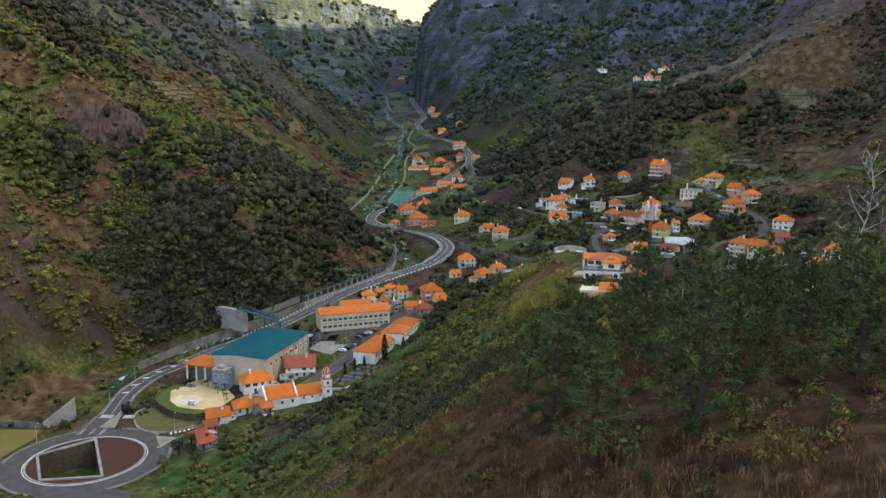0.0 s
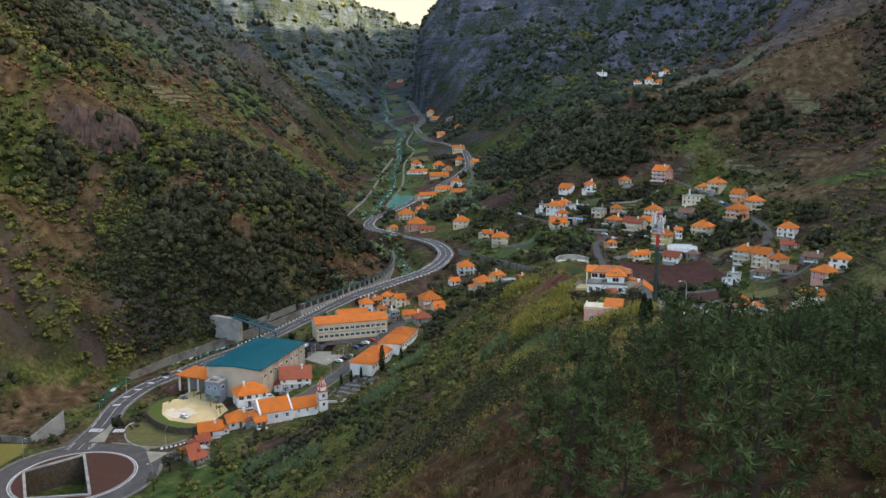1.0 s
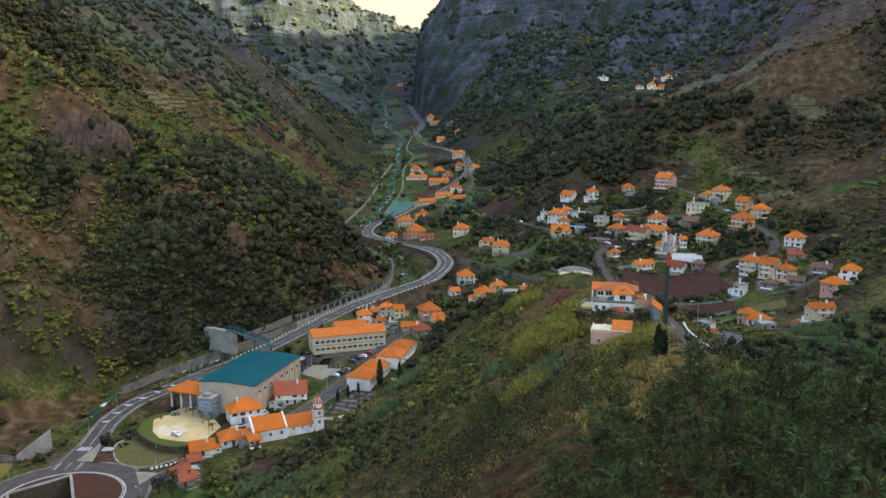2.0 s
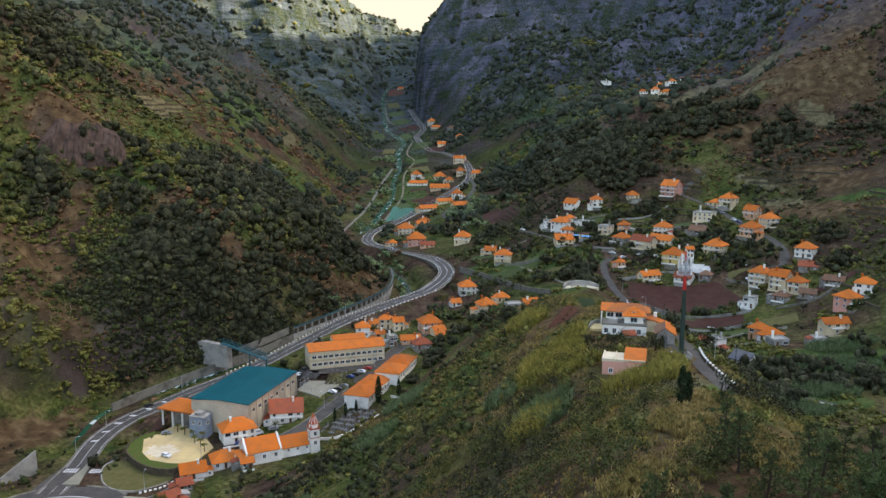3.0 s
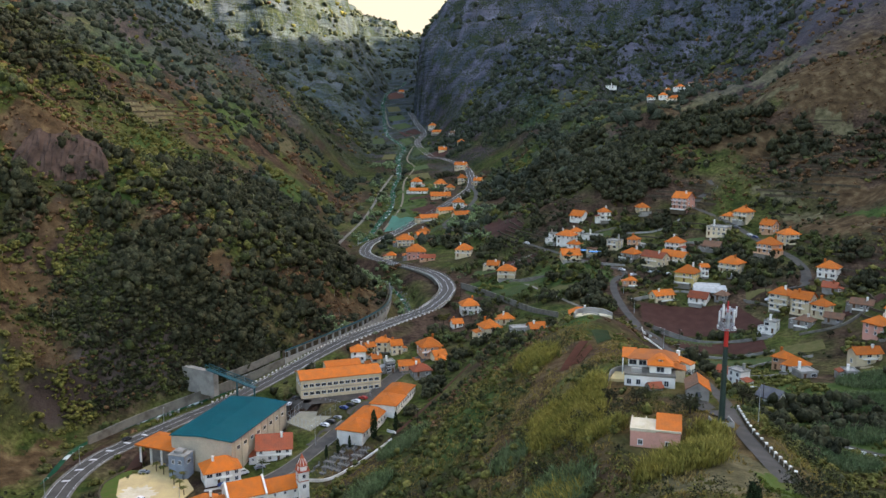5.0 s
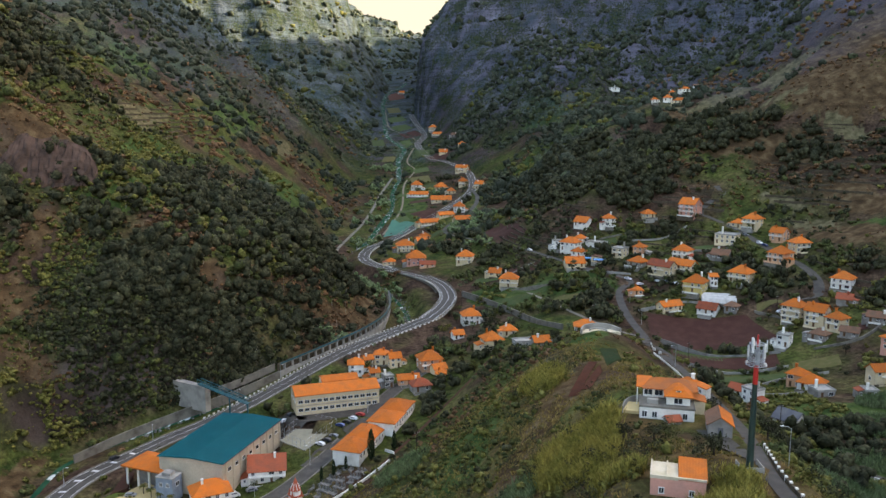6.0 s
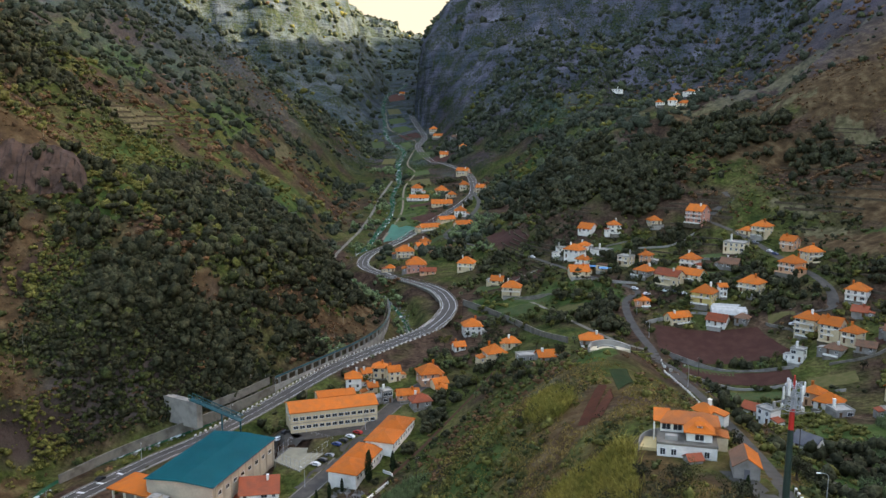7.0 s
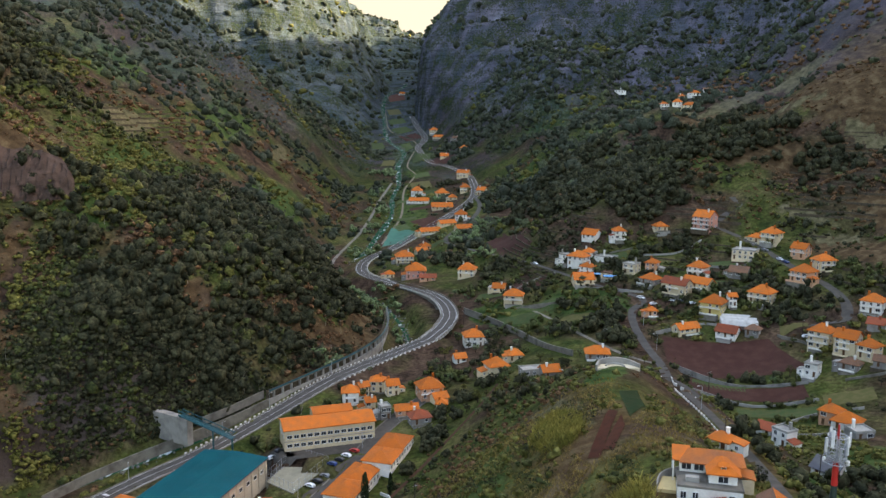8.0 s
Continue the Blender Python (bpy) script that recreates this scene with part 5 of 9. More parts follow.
BELOW_MAST = [
    (158.9, 382.1, 10, 11.1, 5.5, 2, "g cream o"),
    (129.8, 390.7, -45, 6.2, 6.2, 2, "h salmon o"),
    (132.8, 384.5, -40, 8.4, 7.8, 1, "h white o"),
    (131.4, 372.5, 10, 6.9, 6.3, 1, "f stone f"),
    (103.9, 383.3, -45, 5.1, 5.0, 1, "g white r"),
    (104.4, 368.3, -60, 6.0, 5.0, 2, "f white f"),
    (104.6, 333.8, -55, 7.5, 6.9, 1, "g white s"),
    (144.9, 364.2, 0, 4.5, 5.0, 1, "f stone f"),
    (179.2, 429.1, -35, 8.8, 5.3, 1, "g stone b"),
    (166.2, 427.3, -35, 7.3, 5.0, 1, "g stone b"),
]
BY_THE_ROAD = [
    (9.7, 462.1, 20, 8.8, 8.8, 2, "h cream o"),
    (18.5, 474.9, 10, 6.8, 6.3, 1, "h cream o"),
    (24.0, 437.0, 15, 9.8, 5.9, 1, "f stone f"),
    (30.2, 425.4, 15, 6.9, 5.6, 1, "g stone o"),
    (-0.7, 519.2, 10, 9.4, 8.7, 2, "h white o"),
    (-7.6, 493.7, 20, 5.5, 5.0, 1, "g white o"),
    (23.4, 573.6, -10, 10.5, 8.5, 2, "h cream o"),
    (15.9, 603.6, -15, 7.3, 6.7, 1, "g cream o"),
    (-4.4, 651.1, -10, 10.9, 10.0, 2, "h cream o"),
    (-41.1, 670.6, 5, 13.5, 12.4, 2, "h pink o"),
    (-60.7, 679.0, 10, 6.1, 6.1, 1, "h cream o"),
    (-31.8, 657.2, 0, 10.8, 5.4, 1, "g salmon r"),
    (-52.7, 714.3, 10, 13.0, 10.4, 2, "h cream o"),
    (-41.3, 736.3, 25, 8.5, 7.8, 1, "g cream o"),
]
UP_THE_VALLEY = [
    (-37.8, 800.5, 28, 18.2, 7.3, 1, "g cream o"),
    (-23.5, 819.1, 28, 14.7, 6.6, 1, "g cream o"),
    (-8.1, 794.8, 28, 14.8, 7.4, 1, "g cream o"),
    (-11.0, 831.3, 0, 10.1, 10.1, 2, "h white o"),
    (9.2, 934.0, -20, 8.2, 8.2, 2, "g cream o"),
    (-8.4, 953.3, 0, 9.4, 9.4, 2, "h cream o"),
    (-32.2, 952.8, 10, 12.7, 11.7, 1, "h cream o"),
    (-29.9, 886.1, 5, 19.3, 9.6, 1, "g cream o"),
    (-59.2, 963.3, 0, 11.4, 10.5, 2, "h white o"),
    (-54.5, 926.4, -5, 18.7, 7.5, 1, "g white o"),
    (-10.2, 1019.7, -20, 13.3, 8.0, 2, "g cream o"),
    (-20.8, 924.3, 10, 8.1, 7.5, 1, "h cream o"),
    (-39.1, 752.2, 20, 7.5, 6.9, 1, "h salmon o"),
]
HEAD_OF_VALLEY = [
    (-56.2, 1303.2, -20, 10.4, 9.5, 2, "h cream o"),
    (-47.7, 1257.8, -20, 12.4, 7.5, 1, "g cream o"),
    (-11.4, 1127.7, -10, 8.6, 7.9, 1, "h cream o"),
    (-35.8, 1137.5, 0, 9.8, 9.0, 1, "g cream o"),
    (-22.5, 1188.9, 0, 7.4, 6.8, 1, "g stone b"),
    (174.9, 873.3, 0, 5.3, 5.0, 1, "h white o"),
    (188.1, 876.5, -10, 8.0, 7.3, 1, "h white o"),
    (195.3, 859.2, -10, 10.9, 6.5, 1, "h cream o"),
    (198.7, 903.5, 0, 5.5, 5.0, 1, "h cream o"),
    (208.7, 892.9, 0, 6.3, 5.8, 1, "h white o"),
    (229.8, 930.6, 0, 6.5, 6.0, 1, "g white b"),
    (172.9, 1098.0, 0, 10.0, 6.0, 1, "f white f"),
    (-142.8, 1791.0, 0, 9.7, 8.9, 1, "g white o"),
]
BESIDE_THE_SCHOOL = [
    (-56.5, 454.7, 10, 6.9, 6.9, 2, "h white o"),
    (-51.6, 460.2, 30, 4.2, 5.0, 2, "g cream o"),
    (-45.2, 465.3, 0, 6.2, 5.7, 2, "h cream o"),
    (-38.1, 459.5, 20, 5.4, 5.4, 2, "g cream o"),
    (-20.6, 453.7, 20, 10.1, 9.3, 2, "h salmon o"),
    (-29.8, 437.4, 15, 9.4, 5.0, 1, "g salmon o"),
    (-15.9, 446.1, 28, 6.2, 5.0, 1, "g cream o"),
    (-23.4, 427.3, 20, 8.1, 6.5, 1, "h stone r"),
    (-46.2, 442.1, 20, 4.0, 5.0, 2, "g cream o"),
    (-39.0, 434.3, 25, 4.1, 5.0, 2, "f stone f"),
    (-14.5, 438.1, 0, 4.1, 5.0, 1, "h cream o"),
]
BY_THE_SQUARE = [
    (-101.5, 312.5, 25, 8.5, 6.9, 1, "g white o"),
    (-92.1, 320.4, 25, 8.8, 8.1, 1, "h white o"),
    (-81.6, 313.3, 25, 4.0, 5.0, 1, "g stone o"),
    (-103.2, 292.7, 40, 6.4, 5.0, 1, "g stone r"),
    (-98.3, 285.5, 40, 4.8, 5.0, 1, "g stone r"),
    (-101.4, 302.9, 30, 4.6, 5.0, 1, "g stone r"),
]

WALLS = {"white": (WALL_WHITE, "white"), "cream": (WALL_CREAM, "cream"), "pink": (WALL_PINK, "pink"), "salmon": (WALL_SALMON, "salmon"), "yellow": (WALL_YELLOW, "yellow"), "stone": (WALL_STONE, "grey rendered")}
TILES = {"o": (TILE_ORANGE, "orange tile roof"), "r": (TILE_RED, "dull red tile roof"), "b": (TILE_BROWN, "weathered brown tile roof"), "f": (FLAT_ROOF, "flat concrete roof"), "s": (SLATE, "grey sheet roof")}
dice = random.Random(7)


def frame_and_pane(w, h):
    """The shared meshes of a window: a frame with a sill and a dark pane behind it."""
    bm = bmesh.new()
    box(bm, -w / 2 - 0.12, -w / 2, -0.08, 0.06, -h / 2 - 0.12, h / 2 + 0.12)
    box(bm, w / 2, w / 2 + 0.12, -0.08, 0.06, -h / 2 - 0.12, h / 2 + 0.12)
    box(bm, -w / 2, w / 2, -0.08, 0.06, h / 2, h / 2 + 0.12)
    box(bm, -w / 2 - 0.18, w / 2 + 0.18, -0.14, 0.06, -h / 2 - 0.14, -h / 2)
    box(bm, -0.04, 0.04, -0.06, 0.04, -h / 2, h / 2)
    f = bpy.data.meshes.new("window")
    bm.to_mesh(f)
    bm.free()
    f.materials.append(FRAME_WHITE)
    bm = bmesh.new()
    box(bm, -w / 2, w / 2, -0.03, 0.03, -h / 2, h / 2)
    g = bpy.data.meshes.new("pane")
    bm.to_mesh(g)
    bm.free()
    g.materials.append(GLASS)
    return f, g


WINDOW = frame_and_pane(1.05, 1.35)
WIDE_WINDOW = frame_and_pane(1.9, 1.3)
SMALL_WINDOW = frame_and_pane(0.7, 0.9)


def window_on(parent, kind, x, y, z, turn):
    w = shared("window", kind[0], parent, pose(x, y, z, 0, 0, turn))
    shared("pane", kind[1], w, pose(0, 0, 0))
    return w


def house(x, y, turn, w, d, storeys, style, group="village houses", lift=0.0):
    roof_kind, wall_kind, tile_kind = style.split()
    wall_mat, wall_word = WALLS[wall_kind]
    tile_mat, tile_word = TILES[tile_kind]
    w, d, h = w * 1.03, d * 1.03, 2.5 * storeys + 0.1
    z = float(land(x, y)) + lift
    size = ("single-storey", "two-storey", "three-storey")[storeys - 1]
    top = thing("house", pose(x, y, z, 0, 0, turn), f"{size} {wall_word} house with {tile_word}", "house", group)
    rise = min(w, d) * (0.4 if roof_kind == "h" else 0.36)
    bm = bmesh.new()
    if roof_kind == "g":
        gable_walls(bm, w, d, -2.5, h, rise)
    else:
        box(bm, -w / 2, w / 2, -d / 2, d / 2, -2.5, h)
    wall = part("wall", bm, wall_mat, top)
    bm = bmesh.new()
    if roof_kind == "h":
        hip_roof(bm, w, d, h + 0.2, rise, 0.7)
    elif roof_kind == "g":
        gable_roof(bm, w, d, h + 0.2, rise, 0.6)
    else:
        box(bm, -w / 2 - 0.15, w / 2 + 0.15, -d / 2 - 0.15, d / 2 + 0.15, h, h + 0.22)
        for a, b, c, e in ((-w / 2 - 0.15, w / 2 + 0.15, -d / 2 - 0.15, -d / 2 + 0.1), (-w / 2 - 0.15, w / 2 + 0.15, d / 2 - 0.1, d / 2 + 0.15), (-w / 2 - 0.15, -w / 2 + 0.1, -d / 2 + 0.1, d / 2 - 0.1), (w / 2 - 0.1, w / 2 + 0.15, -d / 2 + 0.1, d / 2 - 0.1)):
            box(bm, a, b, c, e, h + 0.22, h + 0.75)
    roof = part("roof", bm, tile_mat, top, tile_word)
    if storeys > 1 or dice.random() < 0.6:
        bm = bmesh.new()
        cx, cy = dice.choice((-1, 1)) * w * 0.22, d * dice.choice((-0.12, 0.2))
        base = h if roof_kind != "f" else h
        box(bm, cx - 0.4, cx + 0.4, cy - 0.4, cy + 0.4, base, h + rise + 0.9)
        box(bm, cx - 0.5, cx + 0.5, cy - 0.5, cy + 0.5, h + rise + 0.9, h + rise + 1.05)
        part("chimney", bm, WALL_WHITE if dice.random() < 0.6 else tile_mat, roof)
    n = max(2, int(w / 2.9))
    door_at = dice.randrange(n)
    for s in range(storeys):
        zz = 2.5 * s + 1.6
        for k in range(n):
            xx = -w / 2 + w * (k + 0.5) / n
            if s == 0 and k == door_at:
                bm = bmesh.new()
                box(bm, xx - 0.5, xx + 0.5, -d / 2 - 0.06, -d / 2 + 0.1, 0.0, 2.15)
                box(bm, xx - 0.65, xx + 0.65, -d / 2 - 0.1, -d / 2 + 0.05, 2.15, 2.3)
                part("door", bm, DOOR_BROWN, top)
            elif dice.random() < 0.88:
                window_on(top, WIDE_WINDOW if dice.random() < 0.25 else WINDOW, xx, -d / 2 - 0.03, zz, 0)
        m = max(1, int(d / 3.4))
        for k in range(m):
            yy = -d / 2 + d * (k + 0.5) / m
            for sx in (-1, 1):
                if dice.random() < 0.8:
                    window_on(top, WINDOW, sx * (w / 2 + 0.03), yy, zz, 90 * sx)
    if storeys > 1 and w > 7 and dice.random() < 0.75:
        bm = bmesh.new()
        span = w * dice.choice((0.5, 0.75, 1.0))
        for s in range(1, storeys):
            zb = 2.65 * s + 0.1
            box(bm, -span / 2, span / 2, -d / 2 - 1.3, -d / 2, zb, zb + 0.2)
            box(bm, -span / 2, span / 2, -d / 2 - 1.3, -d / 2 - 1.18, zb + 0.2, zb + 0.35)
            box(bm, -span / 2, span / 2, -d / 2 - 1.3, -d / 2 - 1.18, zb + 0.95, zb + 1.05)
            posts = int(span / 0.6)
            for k in range(posts + 1):
                px = -span / 2 + span * k / posts
                box(bm, px - 0.05, px + 0.05, -d / 2 - 1.29, -d / 2 - 1.19, zb + 0.35, zb + 0.95)
        part("balcony", bm, WALL_WHITE, top, "white railed balcony")
    if dice.random() < 0.55:
        # a lower lean-to against one side
        side, aw, ad, ah = dice.choice((-1, 1)), dice.uniform(2.2, 3.6), d * dice.uniform(0.5, 0.8), 2.3 + (2.4 if storeys == 3 else 0)
        x0, x1 = sorted((side * w / 2, side * (w / 2 + aw)))
        y0 = dice.choice((-d / 2 - 0.02, d / 2 - ad + 0.02))
        bm = bmesh.new()
        box(bm, x0, x1, y0, y0 + ad, -2.5, ah)
        annex = part("annex", bm, wall_mat if dice.random() < 0.7 else WALL_STONE, top)
        bm = bmesh.new()
        lo, hi = (ah + 0.9, ah + 0.1) if side > 0 else (ah + 0.1, ah + 0.9)
        v = [bm.verts.new(q) for q in ((x0 - 0.2, y0 - 0.3, lo), (x1 + 0.2, y0 - 0.3, hi), (x1 + 0.2, y0 + ad + 0.3, hi), (x0 - 0.2, y0 + ad + 0.3, lo))]
        u = [bm.verts.new((q.co.x, q.co.y, q.co.z - 0.2)) for q in v]
        bm.faces.new(v)
        bm.faces.new(u[::-1])
        for k in range(4):
            bm.faces.new((v[k], u[k], u[(k + 1) % 4], v[(k + 1) % 4]))
        part("annex_roof", bm, dice.choice((tile_mat, tile_mat, FLAT_ROOF, TILE_RED)), annex)
        window_on(annex, SMALL_WINDOW, (x0 + x1) / 2, y0 - 0.03, 1.4, 0)
    if dice.random() < 0.6:
        # a paved terrace on a low wall before the front
        span, deep = w * dice.uniform(0.7, 1.15), dice.uniform(1.8, 3.4)
        bm = bmesh.new()
        box(bm, -span / 2, span / 2, -d / 2 - deep, -d / 2 - 0.05, -3.0, -0.15)
        yard = part("terrace", bm, dice.choice((CONCRETE, PALE_CONCRETE, STONE)), top, "low walled concrete terrace")
        bm = bmesh.new()
        box(bm, -span / 2, span / 2, -d / 2 - deep, -d / 2 - deep + 0.18, -0.15, 0.65)
        part("terrace_wall", bm, dice.choice((wall_mat, WALL_WHITE, CONCRETE)), yard)
    take(x, y, max(w, d) * 0.56)
    return top


for rows, group in ((UPPER_VILLAGE, "upper village houses"), (MIDDLE_VILLAGE, "middle village houses"), (LOWER_VILLAGE, "lower village houses"), (BELOW_MAST, "houses below the mast"), (BY_THE_ROAD, "houses in the valley"), (UP_THE_VALLEY, "houses up the valley"), (HEAD_OF_VALLEY, "far houses"), (BESIDE_THE_SCHOOL, "houses beside the school"), (BY_THE_SQUARE, "houses by the square")):
    for row in rows:
        house(*row, group)


# ---------------------------------------------------------------- the larger buildings
def turned(ax, ay, bx, by):
    return math.degrees(math.atan2(by - ay, bx - ax))


# sports hall: a long box under a low teal sheet roof
hall_turn = turned(-91.8, 340.2, -79.6, 389.7)
hall = thing("sports_hall", pose(-96.65, 370.5, 4.5, 0, 0, hall_turn), "large beige sports hall with a teal sheet roof", "hall")
L, W, E = 45.0, 26.0, 11.9
bm = bmesh.new()
gable_walls(bm, L, W, -4, E, 0.8)
part("wall", bm, BEIGE_WALL, hall)
bm = bmesh.new()
gable_roof(bm, L, W, E + 0.25, 0.8, 0.5, 0.3)
roof = part("roof", bm, TEAL_ROOF, hall, "low teal sheet-metal roof")
bm = bmesh.new()
for k in range(0, 51, 1):
    for s in (-1, 1):
        x = -L / 2 + L * k / 50
        v = [bm.verts.new(q) for q in ((x - 0.05, s * 13.4, E + 0.27), (x + 0.05, s * 13.4, E + 0.27), (x + 0.05, s * 0.1, E + 1.09), (x - 0.05, s * 0.1, E + 1.09))]
        bm.faces.new(v)
part("seam", bm, TEAL_STEEL, roof)
bm = bmesh.new()
for s in (-1, 1):
    box(bm, -L / 2 - 0.5, L / 2 + 0.5, s * 13.55 - 0.15, s * 13.55 + 0.15, E - 0.2, E + 0.12)
part("gutter", bm, SLATE, hall)
bm = bmesh.new()
box(bm, -0.25, 0.25, -W / 2 - 0.25, -W / 2 + 0.1, -3, E - 0.3)
pilaster = part("pilaster", bm, BEIGE_WALL, hall)
pilaster.matrix_basis = pose(-L / 2 + 2, 0, 0)
for k in range(1, 9):
    shared("pilaster", pilaster.data, hall, pose(-L / 2 + 2 + k * 5.2, 0, 0))
for k in range(8):
    window_on(hall, WIDE_WINDOW, -L / 2 + 4.6 + k * 5.2, -W / 2 - 0.03, 8.2, 0)

# school: two storeys of ribbon windows under an orange roof
school_turn = turned(-74, 400, -40, 413)
school = thing("school", pose(-60.5, 416.5, 12.8, 0, 0, school_turn), "long cream school with two rows of windows and orange roof", "school")
L, W, E = 36.5, 14.0, 8.6
bm = bmesh.new()
gable_walls(bm, L, W, -4, E, 2.3)
part("wall", bm, WALL_CREAM, school)
bm = bmesh.new()
gable_roof(bm, L, W, E + 0.2, 2.3, 0.5, 0.3)
part("roof", bm, TILE_ORANGE, school, "orange tile roof")
bm = bmesh.new()
box(bm, -5, 11, 2.5, 11.0, -3, E + 2.0)
part("rear_wing", bm, WALL_CREAM, school)
bm = bmesh.new()
gable_roof(bm, 16, 8.5, E + 2.2, 1.5, 0.4, 0.25, 3.0, 6.7)
part("rear_roof", bm, TILE_ORANGE, school, "orange tile roof")
for s in range(2):
    for k in range(13):
        window_on(school, WIDE_WINDOW, -L / 2 + 2.0 + k * 2.7, -W / 2 - 0.03, 2.2 + 3.6 * s, 0)
for k in range(3):
    window_on(school, WIDE_WINDOW, -L / 2 - 0.03, -4.5 + 4.5 * k, 5.8, -90)
    window_on(school, WIDE_WINDOW, L / 2 + 0.03, -4.5 + 4.5 * k, 5.8, 90)
bm = bmesh.new()
box(bm, -L / 2 - 0.1, L / 2 + 0.1, -W / 2 - 0.1, -W / 2 + 0.02, 3.85, 4.1)
part("string_course", bm, PALE_CONCRETE, school)


# two long low buildings with hipped orange roofs
def long_house(cx, cy, turn, w, d, base, label):
    top = thing("long_house", pose(cx, cy, base, 0, 0, turn), label, "building", "long low buildings")
    bm = bmesh.new()
    box(bm, -w / 2, w / 2, -d / 2, d / 2, -4, 3.6)
    part("wall", bm, WALL_WHITE, top)
    n = 2
    for k in range(n):
        bm = bmesh.new()
        hip_roof(bm, w / n - 0.5, d - 0.6 * k, 3.8 + 0.25 * k, 2.6, 0.7)
        section = part("roof", bm, TILE_ORANGE, top, "orange tile roof")
        section.location.x = -w / 2 + w * (k + 0.5) / n
        bm = bmesh.new()
        tube(bm, [(-0.9, 0, 6.35 + 0.25 * k), (0.9, 0, 6.35 + 0.25 * k)], [0.16, 0.16], 6)
        part("ridge", bm, TILE_WORN, section)
    for k in range(int(w / 3)):
        for s in (-1, 1):
            window_on(top, WINDOW, -w / 2 + 1.6 + k * 3, s * (d / 2 + 0.03), 1.9, 0 if s < 0 else 180)
    take(cx, cy, w * 0.5)


long_house(-44.0, 376.5, turned(-53, 364, -45, 391), 27, 11, 10.6, "long white building with a broad orange hipped roof")
long_house(-33.5, 398.5, turned(-42, 385, -35, 412), 27, 11, 13.6, "long white building with a broad orange hipped roof")
house(-77.5, 362, 12, 13, 11, 2, "g white r", "houses by the square")
house(-93.0, 342.0, 28, 12.5, 9.5, 2, "h white o", "houses by the square")

# petrol-station style canopy and the blue-grey block beside it
canopy = thing("canopy_building", pose(-119.7, 358.9, 5.6, 0, 0, -20), "open building under an orange hipped roof", "building")
bm = bmesh.new()
hip_roof(bm, 17, 13, 5.4, 2.4, 0.6, 0.5)
part("roof", bm, TILE_ORANGE, canopy, "orange tile roof")
bm = bmesh.new()
box(bm, -7, 7.5, 0, 5.5, -4.5, 5)
part("wall", bm, WALL_STONE, canopy)
for x in (-7.6, -2.5, 2.5, 7.6):
    bm = bmesh.new()
    box(bm, x - 0.3, x + 0.3, -5.8, -5.2, -4.5, 5.2)
    part("pillar", bm, WALL_WHITE, canopy)
block = thing("stair_tower", pose(-109.0, 345.6, 4.6, 0, 0, -14), "square blue-grey rendered block beside the hall", "building")
bm = bmesh.new()
box(bm, -3.4, 3.4, -2.9, 2.9, -4.4, 7.2)
part("wall", bm, BLUE_GREY, block)
bm = bmesh.new()
box(bm, -3.6, 3.6, -3.1, 3.1, 7.2, 7.5)
box(bm, -1.8, 1.6, -1.5, 1.8, 7.5, 8.6)
part("roof", bm, FLAT_ROOF, block)
for k in range(2):
    window_on(block, WINDOW, -1.4 + 2.8 * k, -2.93, 4.8, 0)
window_on(block, WIDE_WINDOW, 3.43, 0, 4.6, 90)

# church: nave, chancel end and bell tower
church_turn = turned(-84, 318, -61, 331)
church = thing("church", pose(-72.6, 324.2, 3.9, 0, 0, church_turn), "white village church with orange roofs and bell tower", "church")
bm = bmesh.new()
gable_walls(bm, 13, 11, -4, 5.4, 4.0)
nave = part("nave", bm, WALL_WHITE, church)
nave.location.x = -6.5
bm = bmesh.new()
gable_roof(bm, 12.6, 11, 5.5, 4.0, 0.25, 0.25, -6.5)
part("nave_roof", bm, TILE_ORANGE, church, "orange tile roof")
for x in (-13.1, -0.2):
    bm = bmesh.new()
    for s in (-1, 1):
        v = [bm.verts.new(q) for q in ((x - 0.35, s * 5.9, 4.8), (x + 0.35, s * 5.9, 4.8), (x + 0.35, s * 5.9, 5.6), (x - 0.35, s * 5.9, 5.6), (x - 0.35, 0, 9.2), (x + 0.35, 0, 9.2), (x + 0.35, 0, 10.0), (x - 0.35, 0, 10.0))]
        for f in ((0, 1, 2, 3), (4, 7, 6, 5), (0, 4, 5, 1), (3, 2, 6, 7), (1, 5, 6, 2), (0, 3, 7, 4)):
            bm.faces.new([v[k] for k in f])
    part("coping", bm, WALL_WHITE, church, "white gable coping")
bm = bmesh.new()
gable_walls(bm, 13, 8.5, -4, 4.6, 3.2)
choir = part("choir", bm, WALL_WHITE, church)
choir.location.x = 6.5
bm = bmesh.new()
gable_roof(bm, 13, 8.5, 4.7, 3.2, 0.35, 0.25, 6.5)
part("choir_roof", bm, TILE_ORANGE, church, "orange tile roof")
bm = bmesh.new()
box(bm, -16, -13, -4.5, 1.5, -4, 4.4)
part("porch", bm, WALL_WHITE, church)
bm = bmesh.new()
hip_roof(bm, 3.4, 6.4, 4.6, 1.0, 0.2)
porch_roof = part("porch_roof", bm, TILE_ORANGE, church, "orange tile roof")
porch_roof.location = (-14.5, -1.5, 0)
for k in range(3):
    window_on(church, WINDOW, -11 + 4.4 * k, -5.53, 3.4, 0)
    window_on(church, SMALL_WINDOW, 3 + 3.6 * k, -4.28, 3.4, 0)
bm = bmesh.new()
box(bm, 11.2, 14.8, -6.2, -2.6, -4, 10.4)
tower = part("bell_tower", bm, WALL_WHITE, church)
bm = bmesh.new()
box(bm, 10.9, 15.1, -6.5, -2.3, 10.4, 10.8)
